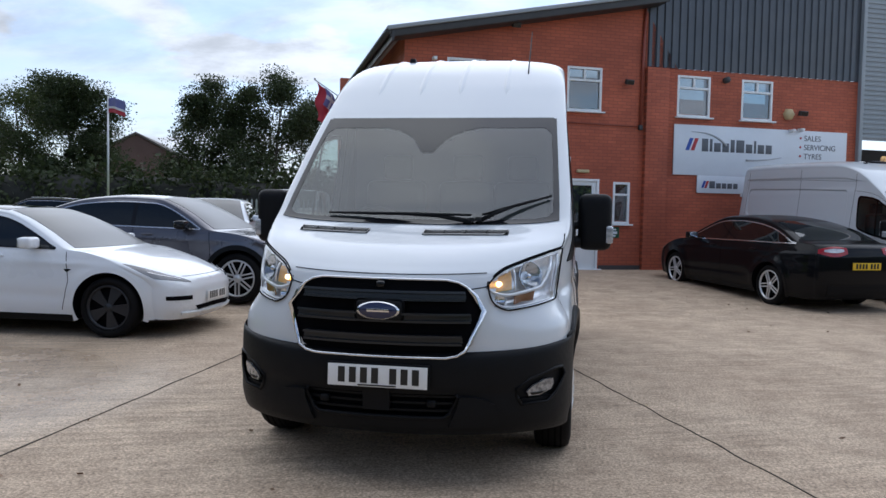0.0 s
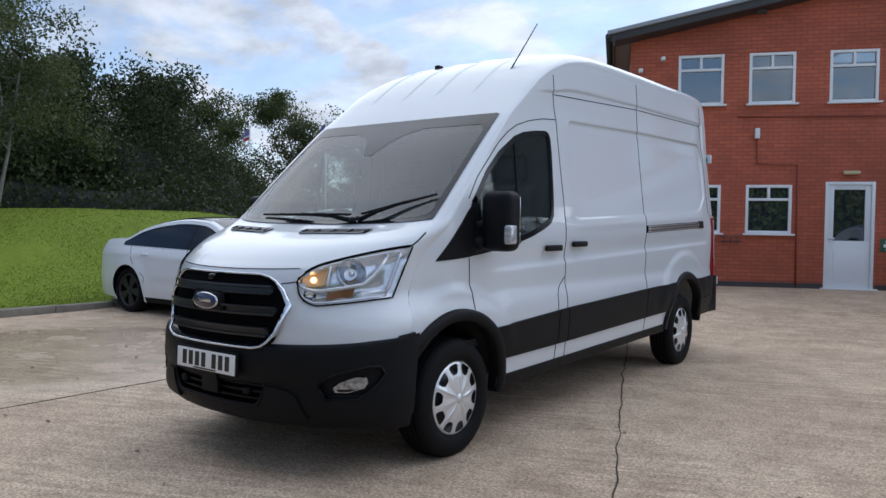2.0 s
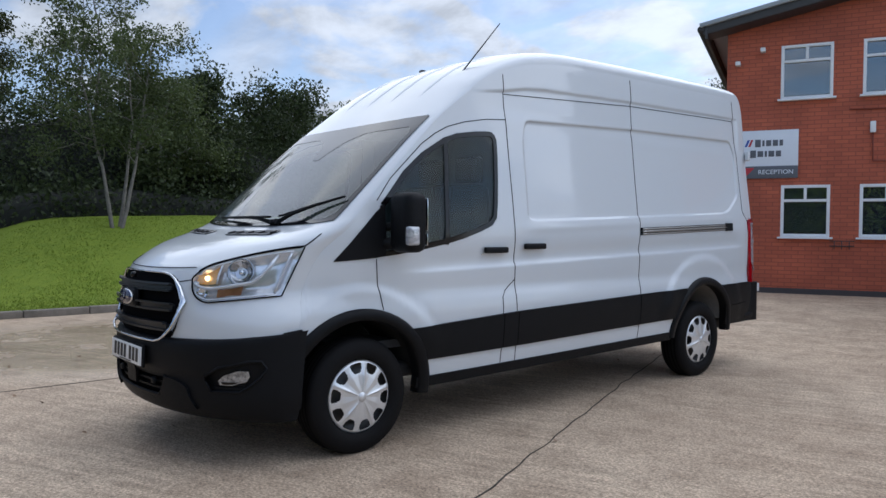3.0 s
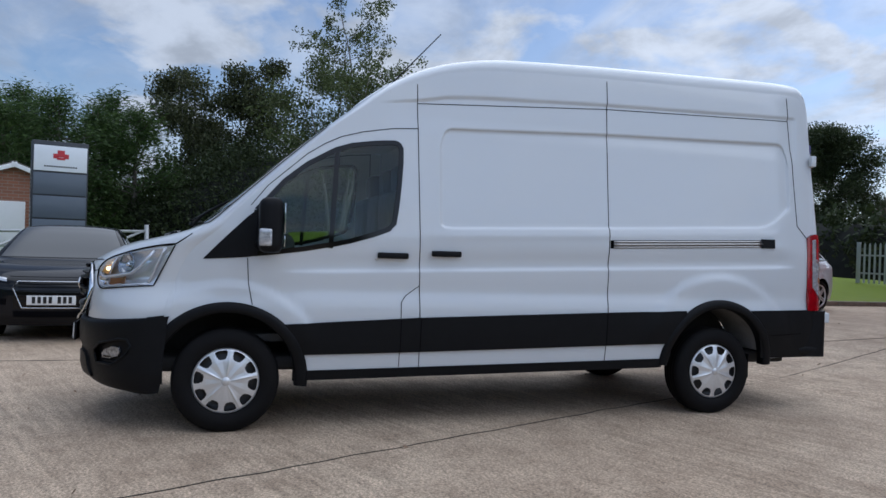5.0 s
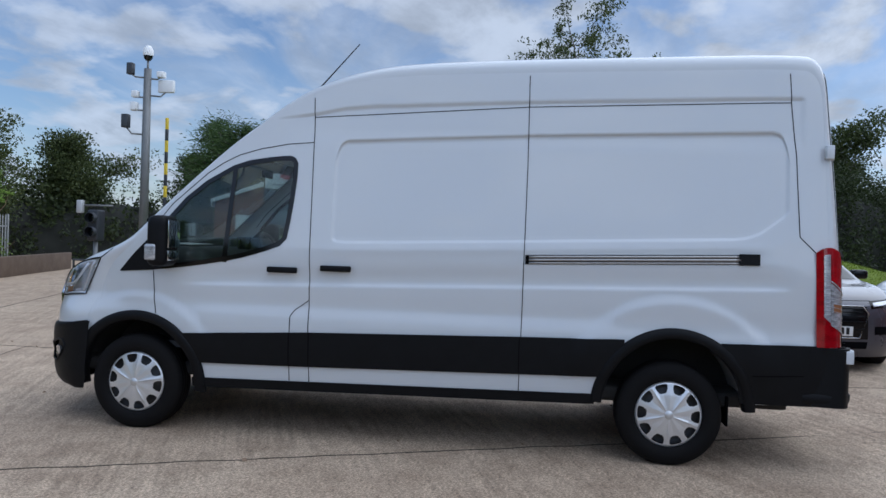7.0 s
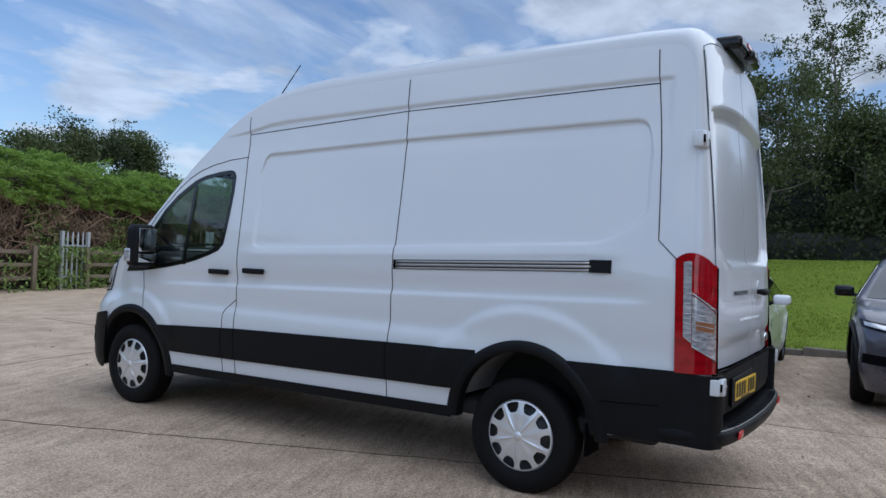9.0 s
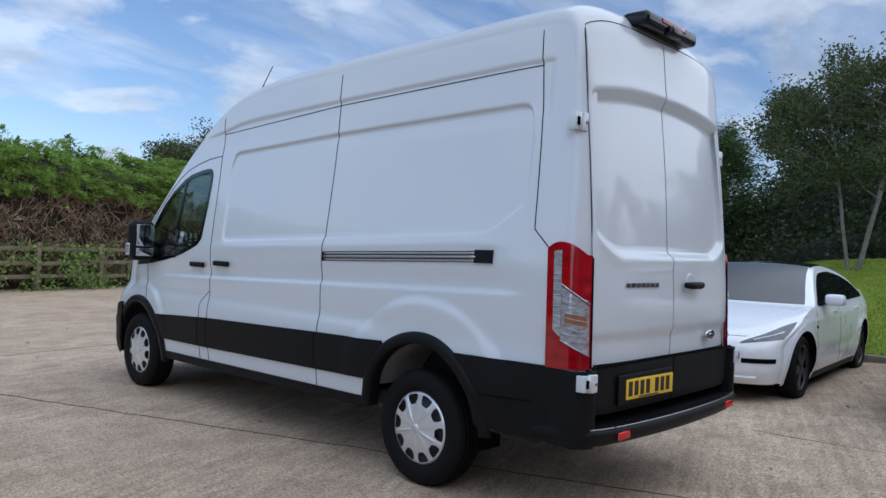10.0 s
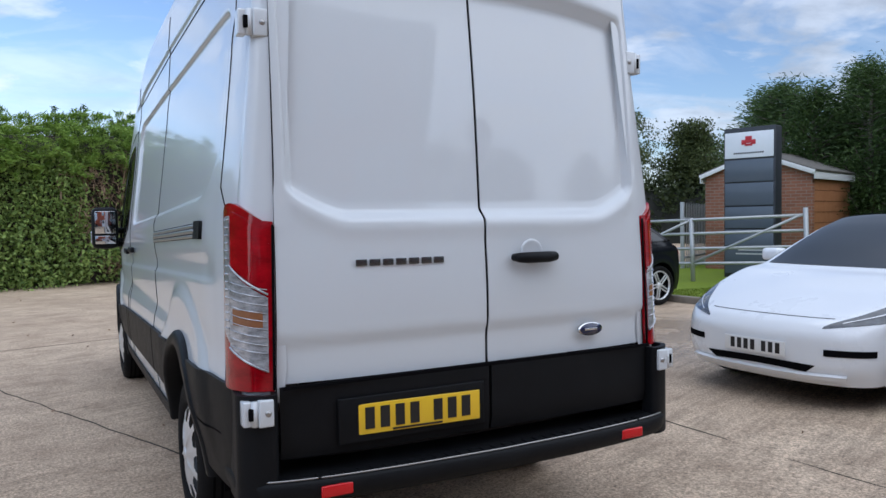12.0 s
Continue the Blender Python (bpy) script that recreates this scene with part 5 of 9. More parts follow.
# bonnet: shut line above the grille and along the lamps, two black vents
for sg in (1, -1):
    line = VAN.sheet(np.full(12, 2.32), np.linspace(0.0, 0.58, 12) * sg)
    P = np.stack([line + np.array([0, -0.0015, 0.0015]), line + np.array([0, 0.0005, -0.001])], 1) + np.array([0.0018 * sg, -0.002, 0.002])
    part("bonnet_gap", slab("bonnet_gap", P, 0.003, (0, -1, 1)), DARK_GAP, van)
    flip = np.array([sg, 1, 1])
    part("bonnet_gap", tube([Vector(on_skin(q, 0.001) * flip) for q in ((0.475, 0.10, 1.052), (0.51, 0.125, 1.056), (0.548, 0.155, 1.062))], 0.003, 6), DARK_GAP, van)
    part("bonnet_gap", tube([Vector(on_skin(q + np.array([0, 0, 0.008]), 0.002) * flip) for q in LAMP_TOP[4:]] + [Vector(on_skin(q, 0.001) * flip) for q in ((0.886, 0.75, 1.275), (0.895, 0.80, 1.318))], 0.0042, 6), DARK_GAP, van)
    v0, v1 = (0.105, 0.625) if sg > 0 else (0.245, 0.710)
    S, U = np.meshgrid(np.linspace(5.06, 5.42, 5), np.linspace(v0, v1, 16) * sg, indexing="ij")
    P = VAN.sheet(S, U, 0.005)
    vent = part("bonnet_vent", slab("bonnet_vent", P, 0.006, (0, -0.3, 1)), BLACK_PLASTIC, van)
    for f in (0.02, 0.25, 0.5, 0.75, 0.98):
        uu = (v0 + (v1 - v0) * f) * sg
        q = VAN.sheet(np.array([[5.10, 5.37]]), np.array([[uu, uu]]))[0]
        part("vent_fin", tube([Vector(q[0]) + Vector((0, 0, 0.010)), Vector(q[1]) + Vector((0, 0, 0.010))], 0.005, 6), GLOSS_BLACK, vent)
    rim = [VAN.sheet(np.array([[s, s]]), np.array([[q, q]]))[0][0] for s, q in ((5.03, (v0 + 0.01) * sg), (5.03, (v1 - 0.03) * sg), (5.45, v1 * sg), (5.45, v0 * sg), (5.03, (v0 + 0.01) * sg))]
    part("vent_rim", tube([Vector(q) + Vector((0, 0, 0.007)) for q in rim], 0.0045, 6), STEEL, vent)


# wipers at rest
def wiper(piv, tip, m0, m1):
    a = part("wiper", tube([piv, m0, m1], [0.016, 0.011, 0.008], 8), BLACK_PLASTIC, van)
    part("wiper_blade", tube([tuple(Vector(m1) * 2 - Vector(tip)), m1, tip], [0.007, 0.011, 0.007], 6), BLACK_PLASTIC, a)
    part("wiper_boss", lathe([(0, 0.025), (0.02, 0.02), (0.024, 0)], 14, "z"), BLACK_PLASTIC, a, m=pose(*piv))


def on_screen(s, u, off=0.02):
    p = VAN.sheet(s, u)
    return (float(p[0]), float(p[1]) - off * 0.7, float(p[2]) + off * 0.7)


wiper(on_screen(6.12, 0.38), on_screen(6.36, -0.58), on_screen(6.26, 0.16, 0.04), on_screen(6.34, -0.10, 0.035))
wiper(on_screen(6.14, 0.42), on_screen(7.02, 0.875, 0.025), on_screen(6.40, 0.54, 0.04), on_screen(6.66, 0.66, 0.035))

# aerial on the front of the roof, small beacon socket on the far side
front = VAN.sheet(12.55, 0.66)
aer = part("aerial", tube([(0.585, 2.150, 2.480), (0.59, 2.165, 2.51), (0.59, 2.55, 2.935)], [0.012, 0.006, 0.0038], 8), BLACK_PLASTIC, van, "thin raked whip aerial")
part("aerial_base", lathe([(0.0, 0.03), (0.018, 0.026), (0.024, 0.0)], 14, "z"), BLACK_PLASTIC, aer, m=pose(0.585, 2.150, 2.470, -35, 0, 0))
part("roof_socket", box(0.05, 0.07, 0.07, 0.014, (-0.42, 2.62, 2.71)), BLACK_PLASTIC, van)


# wheels
STEEL_RIM = material("grey_steel_rim", (0.050, 0.051, 0.054), 0.45, 0.3, 0.6, 20)


def wheel(parent, m, r=0.352, w=0.215, rim=0.221, sides=5, mat=SILVER, style="cover", dark=DARK_GAP):
    """Tyre, cover and openings; the outer face looks along +x."""
    h = w / 2
    prof = [(rim, -h * 0.8), (rim + 0.02, -h), (r * 0.80, -h * 1.05), (r * 0.945, -h * 0.93), (r * 0.985, -h * 0.72), (r, -h * 0.45), (r, h * 0.45), (r * 0.985, h * 0.72), (r * 0.945, h * 0.93), (r * 0.80, h * 1.05), (rim + 0.02, h), (rim, h * 0.8)]
    wh = part("wheel", lathe(prof, 48, "x"), RUBBER, parent, m=m)
    wh.name = "tyre"
    if style == "cover":
        for gx in (-0.5, -0.18, 0.18, 0.5):
            part("tread_groove", lathe([(r + 0.0008, gx * h - 0.005), (r + 0.0016, gx * h), (r + 0.0008, gx * h + 0.005)], 48, "x"), DARK_GAP, wh)
    part("rim_back", lathe([(0.0, h * 0.55), (rim * 0.62, h * 0.50), (rim * 0.72, h * 0.30), (rim * 0.97, h * 0.30), (rim, h * 0.85)], 40, "x"), STEEL_RIM if style == "cover" else dark, wh)
    seg = 180
    if style == "cover":
        rr = np.concatenate([[0.0, 0.012, 0.035, 0.07, 0.10], np.linspace(0.112, 0.197, 26), [0.201, 0.206, 0.212]]) * (rim / 0.212)
        dome = np.interp(rr / rim, [0, 0.1, 0.3, 0.6, 0.85, 0.95, 1.0], [0.030, 0.030, 0.026, 0.018, 0.006, 0.002, -0.010]) + h * 0.86
        A = (np.arange(seg) + 0.5) * 360 / seg
        keep = np.ones((len(rr) - 1, seg), bool)
        for i in range(len(rr) - 1):
            q = (rr[i] + rr[i + 1]) / 2 / rim
            for j in range(seg):
                a = A[j] % 36
                wide = 10.2 + 2.6 * (q - 0.66) / 0.28
                wide *= min(1.0, max(0.0, 1 - ((0.745 - q) / 0.095) ** 2)) ** 0.5 if q < 0.745 else min(1.0, max(0.0, (0.932 - q) / 0.02)) ** 0.5
                if 0.65 < q < 0.932 and abs(a - 18) < wide:
                    keep[i, j] = False
        V = np.zeros((len(rr), seg, 3))
        a = np.arange(seg) * 2 * np.pi / seg
        crease = 0.0045 * np.abs(((np.degrees(a) % 36) - 18) / 18) - 0.002 + 0.006 * np.exp(-((((np.degrees(a) + 36) % 72) - 36) / 3.2) ** 2)
        for i in range(len(rr)):
            amt = np.interp(rr[i] / rim, [0.15, 0.35, 0.9, 1], [0, 1, 0.6, 0])
            V[i, :, 0], V[i, :, 1], V[i, :, 2] = dome[i] + crease * amt, rr[i] * np.cos(a), rr[i] * np.sin(a)
        me = mesh_of("wheel_cover", V.reshape(-1, 3), grid_faces(len(rr), seg, keep, close=True))
        part("wheel_cover", me, mat, wh, "silver ten-slot wheel cover")
        part("centre_cap", lathe([(0.0, h * 0.86 + 0.034), (0.026, h * 0.86 + 0.034), (0.030, h * 0.86 + 0.028)], 20, "x"), mat, wh)
    else:
        part("rim_edge", lathe([(rim * 0.90, h * 0.70), (rim * 0.93, h * 0.92), (rim, h * 0.90), (rim * 1.01, h * 0.8)], 40, "x"), mat, wh)
        hub = lathe([(0.0, h * 0.86), (rim * 0.18, h * 0.86), (rim * 0.24, h * 0.6)], 20, "x")
        part("hub", hub, mat, wh)
        for k in range(sides):
            t0 = k * 360 / sides + 90
            if style == "twin":
                for da in (-0.10, 0.10):
                    part("spoke", box(0.020, rim * 0.78, rim * 0.085, 0.004, (h * 0.74, rim * 0.53, da * rim)), mat, wh, m=pose(0, 0, 0, t0, 0, 0))
            else:
                P = [[(h * (0.82 - 0.10 * f), rim * (0.16 + 0.80 * f), s * rim * (0.11 + (0.20 if style == "aero" else 0.02) * f)) for s in (-1, -0.3, 0.3, 1)] for f in (0, 0.35, 0.7, 1)]
                part("spoke", slab("spoke", np.array(P), 0.015, (1, 0, 0)), mat, wh, m=pose(0, 0, 0, t0, 0, 0))
    return wh


for y in (AXLE_F, AXLE_R):
    wheel(van, pose(0.868, y, WHEEL_Z, 10 if y < 2 else -20, 0, 0), WHEEL_R)
    wheel(van, pose(-0.868, y, WHEEL_Z, 30, 0, 180), WHEEL_R)
for x in (0.60, -0.60):
    part("mud_flap", box(0.22, 0.015, 0.20, 0.005, (x * 1.30, 5.25, 0.37)), DARK_GAP, van)

# underside and cab
part("underbody", box(1.70, 5.3, 0.10, 0.03, (0, 3.0, 0.44)), UNDERBODY, van)
part("front_axle", tube([(-0.8, AXLE_F, WHEEL_Z), (0.8, AXLE_F, WHEEL_Z)], 0.05, 10), UNDERBODY, van)
part("rear_axle", tube([(-0.8, AXLE_R, WHEEL_Z), (-0.12, AXLE_R, WHEEL_Z), (0, AXLE_R, WHEEL_Z), (0.12, AXLE_R, WHEEL_Z), (0.8, AXLE_R, WHEEL_Z)], [0.05, 0.06, 0.14, 0.06, 0.05], 12), UNDERBODY, van)
part("exhaust", tube([(0.35, 2.0, 0.34), (0.4, 4.3, 0.34), (0.45, 5.2, 0.36)], 0.04, 10), UNDERBODY, van)
part("engine_bay", box(0.9, 0.62, 0.62, 0.08, (0, 0.72, 0.66)), DARK_GAP, van)
part("bulkhead", box(1.72, 0.03, 1.85, 0.01, (0, 2.42, 1.42)), CABIN_LIGHT, van)
part("cab_floor", box(1.7, 1.5, 0.05, 0, (0, 1.7, 0.62)), CABIN, van)
part("headliner", box(1.4, 0.60, 0.03, 0.01, (0, 2.10, 2.14)), CABIN_LIGHT, van)
dash = part("dashboard", box(1.58, 0.55, 0.42, 0.10, (0, 1.20, 1.14), 4), CABIN, van)
part("instrument_hood", box(0.42, 0.26, 0.14, 0.05, (-0.42, 1.32, 1.36), 3), CABIN, dash)
part("centre_screen", box(0.26, 0.02, 0.16, 0.01, (0.0, 1.43, 1.36)), GLOSS_BLACK, dash)
part("dash_papers", box(0.30, 0.22, 0.01, 0.002, (0.35, 1.13, 1.37)), PLATE_WHITE, dash)
sw = part("steering_wheel", tube([(-0.42 + 0.19 * math.cos(a), 1.52 - 0.08 * math.sin(a), 1.30 + 0.17 * math.sin(a)) for a in np.linspace(0, 2 * math.pi, 29)], 0.016, 8, False), CABIN, van)
part("wheel_boss", box(0.16, 0.07, 0.12, 0.03, (-0.42, 1.50, 1.30)), CABIN, sw)
part("steering_column", tube([(-0.42, 1.25, 1.20), (-0.42, 1.5, 1.30)], 0.035, 8), CABIN, sw)
for x, w in ((-0.45, 0.48), (0.12, 0.44), (0.56, 0.44)):
    st = part("cab_seat", box(w, 0.50, 0.20, 0.07, (x, 1.95, 0.98), 3), CABIN, van)
    part("seat_back", box(w, 0.16, 0.66, 0.07, (x, 2.22, 1.36), 3), CABIN, st, m=pose(0, 0.0, 0, 0, 0, 0))
    part("head_restraint", box(0.24, 0.11, 0.20, 0.05, (x, 2.27, 1.80), 3), CABIN, st)
part("rear_view_mirror", box(0.20, 0.03, 0.06, 0.012, (0, 1.62, 1.98)), CABIN, van)


# rear doors
def rear_at(x, z, off=0.0):
    s = np.linspace(20.2, 26, 160)
    i = np.clip((s * VAN.n).astype(int), 0, len(VAN.w) - 1)
    u = np.clip(x / VAN.w[i], -1, 1)
    P = VAN.sheet(s, u)[::-1]
    return float(np.interp(z, P[:, 2], P[:, 1])) + off


def rear_relief(x, z):
    """The pressed window-shaped panel, its brow and the creases below."""
    a = abs(x)
    top = REAR_BROW(x)
    low = REAR_LOW(x)
    ins = min(1.0, max(0.0, (top - z) / 0.060)) * float(smooth01((z - low) / 0.050)) * min(1.0, max(0.0, (0.792 - a) / 0.034))
    brow = math.exp(-(((z - top - 0.030) / 0.03) ** 2)) * float(smooth01((0.84 - a) / 0.08))
    sill = math.exp(-(((z - low + 0.02) / 0.035) ** 2)) * float(smooth01((0.80 - a) / 0.06))
    return -0.036 * ins + 0.004 * brow + 0.006 * sill - 0.016 * float(smooth01((1.030 - z) / 0.05))


REAR_BROW = lambda x: 2.385 - 0.060 * (abs(x) / 0.72) ** 2.2
REAR_LOW = lambda x: 1.425 + 0.11 * max(0.0, (abs(x) - 0.56) / 0.23) ** 1.5
REAR_TOP = lambda x: 2.735 - 0.070 * (abs(x) / 0.78) ** 5
doors = []
for sg in (1, -1):
    P = []
    across = np.unique(np.concatenate([np.linspace(0, 1, 34), np.linspace(0.88, 1.0, 22)]))
    ROWS = [(0.0, 0), (1.0, 24), (2.0, 10), (3.0, 26), (4.0, 8), (5.0, 14)]
    levels = np.concatenate([[0.0]] + [np.linspace(a[0], b[0], b[1] + 1)[1:] for a, b in zip(ROWS[:-1], ROWS[1:])])
    for z in levels:
        row = []
        for f in across:
            x = sg * (0.006 + (0.800 + 0.035 * max(0.0, 1 - z / 5) - 0.006) * f)
            zz = float(np.interp(z, range(6), (0.862, REAR_LOW(x) - 0.04, REAR_LOW(x) + 0.05, REAR_BROW(x) - 0.060, REAR_BROW(x), REAR_TOP(x))))
            row.append((x, rear_at(x, zz, 0.010) + rear_relief(x, zz), zz))
        P.append(row)
    d = part("rear_door", slab("rear_door", np.array(P), 0.012, (0, 1, 0)), VAN_WHITE, van, "white rear door with a pressed window panel")
    doors.append(d)
    P = [[(sg * x, rear_at(x, 0.84, 0.022 - (0.012 if z < 0.64 else 0)), z) for x in np.linspace(0.006, 0.832, 14)] for z in np.linspace(0.600, 0.855, 6)]
    part("door_cladding", slab("door_cladding", np.array(P), 0.014, (0, 1, 0)), BLACK_PLASTIC, d)
    for hz, hw in ((2.130, 0.098), (0.785, 0.092)):
        upper = hz > 1
        q = rear_at(0.86, hz) if upper else 5.998
        hx = 0.862 if upper else 0.912
        hg = part("door_hinge", box(0.052, 0.040, hw, 0.006, (sg * (hx - 0.020), q + 0.010, hz)), VAN_WHITE, d, "white exposed door hinge")
        part("hinge_leaf", box(0.030, 0.052, hw * 0.92, 0.006, (sg * (hx + 0.040), q - 0.012, hz)), VAN_WHITE, hg)
        part("hinge_knuckle", tube([(sg * (hx + 0.016), q + 0.012, hz - hw * 0.46), (sg * (hx + 0.016), q + 0.012, hz + hw * 0.46)], 0.013, 10), VAN_WHITE, hg)
        part("hinge_slot", box(0.016, 0.046, hw * 0.45, 0.003, (sg * (hx + 0.030), q + 0.001, hz)), DARK_GAP, hg)
        part("hinge_bolt", lathe([(0, 0.006), (0.009, 0.005), (0.011, 0)], 10, "y"), STEEL, hg, m=pose(sg * (hx - 0.026), q + 0.030, hz))
# dark gaps round the doors
for pts in ([(0.0, z) for z in np.linspace(0.86, 2.71, 40)],):
    P = [[(x + o, rear_at(x, z, 0.005) + rear_relief(0.01, z), z) for o in (-0.0055, 0.0055)] for x, z in pts]
    part("door_gap", slab("door_gap", np.array(P), 0.003, (0, 1, 0)), DARK_GAP, van)
gap = [(0.838 - 0.034 * (z - 0.86) / 1.8, z) for z in np.linspace(0.60, 2.62, 40)] + [(x, REAR_TOP(x) + 0.008) for x in np.linspace(0.79, -0.79, 50)] + [(-0.838 + 0.034 * (z - 0.86) / 1.8, z) for z in np.linspace(2.62, 0.60, 40)]
part("door_gap", tube([(x, rear_at(x, z, 0.004), z) for x, z in gap], 0.0022, 6, False), DARK_GAP, van)
part("rear_step_gap", box(1.66, 0.01, 0.012, 0, (0, rear_at(0, 0.86, 0.018), 0.8575)), DARK_GAP, van)

BADGE_METAL = material("dark_badge_chrome", (0.10, 0.10, 0.105), 0.25, 0.8)
hy = rear_at(0.2, 1.275)
part("rear_handle", tube([(-0.118, hy + 0.022, 1.274), (-0.130, hy + 0.050, 1.273), (-0.165, hy + 0.055, 1.272), (-0.265, hy + 0.055, 1.272), (-0.300, hy + 0.050, 1.273), (-0.312, hy + 0.022, 1.274)], [0.014, 0.020, 0.023, 0.023, 0.020, 0.014], 12), BLACK_PLASTIC, doors[1], "black pull handle")
part("handle_cup", lathe([(0.0, 0.0015), (0.038, 0.0020), (0.046, 0.0040), (0.052, 0.0020), (0.054, -0.003)], 28, "y"), VAN_WHITE, doors[1], m=pose(-0.215, hy + 0.011, 1.292))
x = 0.548
for k in range(7):
    part("badge_bar", box(0.043, 0.004, 0.024, 0.002, (x - 0.022, rear_at(x, 1.27, 0.016), 1.278)), BADGE_METAL, doors[0], "dark chrome plain badge letter")
    x -= 0.052
oval(doors[1], pose(-0.50, rear_at(0.5, 0.955, 0.014), 0.955, 0, 0, 180), 0.125, 0.056)
plate(doors[0], pose(0.33, rear_at(0.33, 0.72, 0.040), 0.715, 0, 0, 180 - 3), PLATE_YELLOW, True)
part("plate_recess", box(0.60, 0.012, 0.165, 0.004, (0.335, rear_at(0.33, 0.72, 0.026), 0.715)), BLACK_PLASTIC, doors[0])

# tail lights wrap round the corners
for sg in (1, -1):
    K = pchip([(0.975, 5.772), (0.978, 5.81), (0.972, 5.855), (0.952, 5.905), (0.912, 5.945), (0.848, 5.968)], 6)

    def lamp_point(f, z, off, sg=sg, K=K):
        i = min(int(f * (len(K) - 1)), len(K) - 2)
        p = K[i] + (K[i + 1] - K[i]) * (f * (len(K) - 1) - i)
        d = K[i + 1] - K[i]
        n = np.array([d[1], -d[0]]) / np.linalg.norm(d)
        n = n * np.sign(n[0] + n[1])
        p = p + n * off
        return (sg * (p[0] - 0.020 * (z - 0.9)), p[1] - 0.03 * (z - 0.9), z)

    def lamp_patch(name, f0, f1, lo, hi, off, thick, mat, parent, lab=""):
        P = np.array([[lamp_point(f, lo(f) + (hi(f) - lo(f)) * v, off) for v in np.linspace(0, 1, 10)] for f in np.linspace(f0, f1, 12)])
        return part(name, slab(name, P, thick, (sg * 0.7, 0.7, 0)), mat, parent, lab)

    top = lambda f: 1.462 + 0.050 * math.sin(math.pi * min(1, f * 1.1)) - 0.03 * f
    tl = lamp_patch("tail_light", 0, 1, lambda f: 0.846, top, 0.0, 0.03, RED_LENS, van, "tall red and clear tail light")
    strip = lamp_patch("clear_lens", 0.24, 0.42, lambda f: 1.045 - 0.035 * (f - 0.24) / 0.18, lambda f: top(f) - 0.045, 0.004, 0.008, LAMP_CLEAR, tl, "ribbed clear lens strip")
    lamp_patch("clear_lens", 0.43, 0.95, lambda f: 1.000 - 0.080 * (f - 0.43) / 0.52, lambda f: 1.270 - 0.100 * (f - 0.43) / 0.52, 0.004, 0.008, LAMP_BLOCK, tl, "ribbed clear lens block")
    lamp_patch("amber_reflector", 0.50, 0.90, lambda f: 1.085 - 0.02 * f, lambda f: 1.140 - 0.02 * f, 0.0055, 0.003, BROWN_REFLECTOR, tl)
    for z in np.linspace(1.00, 1.22, 9):
        part("lens_rib", tube([Vector(lamp_point(f, z - 0.05 * (f - 0.5), 0.006)) for f in np.linspace(0.44, 0.94, 6)], 0.0018, 5), LAMP_CLEAR, tl)
    lamp_patch("red_bar", 0.45, 0.95, lambda f: 1.292 - 0.100 * (f - 0.43) / 0.52, lambda f: top(f) - 0.03, 0.004, 0.006, RED_LENS, tl)
    for z in np.linspace(1.06, 1.44, 15):
        part("lens_rib", tube([Vector(lamp_point(f, z, 0.006)) for f in np.linspace(0.245, 0.415, 4)], 0.0026, 6), LAMP_BLOCK, strip)
    for lo, hi in ((0.995, 0.915), (1.281, 1.181)):
        part("lens_edge", tube([Vector(lamp_point(f, lo + (hi - lo) * (f - 0.43) / 0.52, 0.006)) for f in np.linspace(0.43, 0.95, 7)], 0.0040, 6), LAMP_CLEAR, tl)
    part("lamp_edge", tube([Vector(lamp_point(1.0, z, 0.002)) for z in np.linspace(0.85, 1.42, 8)], 0.005, 6), DARK_GAP, tl)

# rear bumper: side wrap, corners and the step
for sg in (1, -1):
    part("rear_quarter_cladding", VAN.side_patch("rear_quarter_cladding", sg, [(5.17, 0.800, 0.846), (5.235, 0.700, 0.846), (5.285, 0.560, 0.847), (5.305, 0.450, 0.848), (5.86, 0.450, 0.852)], 0.016, 0.02, 20, 6), BLACK_PLASTIC, van)
    edge = float(van_half(5.80, 0.62)) + 0.0155
    corner = pchip([(edge - 0.004, 5.76), (edge, 5.84), (0.976, 5.94), (0.925, 5.998), (0.872, 6.016), (0.850, 6.006), (0.838, 5.950)], 4)
    P = [[(sg * px, py, z) for z in np.linspace(0.452, 0.842, 6)] for px, py in corner]
    part("bumper_corner", slab("bumper_corner", np.array(P), 0.02, (sg * 0.7, 0.7, 0)), BLACK_PLASTIC, van)
    # dark strip painted on for the shade in the moulded crease
    part("cladding_crease", VAN.side_line("cladding_crease", sg, [(5.37, 0.640), (5.70, 0.652)], 0.006, 0.0172), DARK_GAP, van)
    part("reflector", box(0.115, 0.012, 0.042, 0.006, (sg * 0.665, 6.074, 0.500)), REFLECTOR_RED, van, m=pose(0, 0, 0, 0, 0, 0))
plan = pchip([(0.972, 5.70), (0.974, 5.84), (0.962, 5.935), (0.905, 6.016), (0.70, 6.068), (0.35, 6.098), (0.0, 6.108)], 5)
plan = np.concatenate([plan, plan[-2::-1] * np.array([-1, 1])])
tan = np.gradient(plan, axis=0)
nrm = np.stack([-tan[:, 1], tan[:, 0]], 1)
nrm /= np.linalg.norm(nrm, axis=1, keepdims=True)
prof = [(-0.26, 0.540), (-0.06, 0.545), (-0.014, 0.543), (0.0, 0.528), (-0.003, 0.490), (-0.014, 0.462), (-0.06, 0.448), (-0.26, 0.455)]
sgn_out = np.sign((nrm[len(nrm) // 2] @ np.array([0, 1])))
P = np.array([[(*(p + n * sgn_out * o), z) for o, z in prof] for p, n in zip(plan, nrm)])
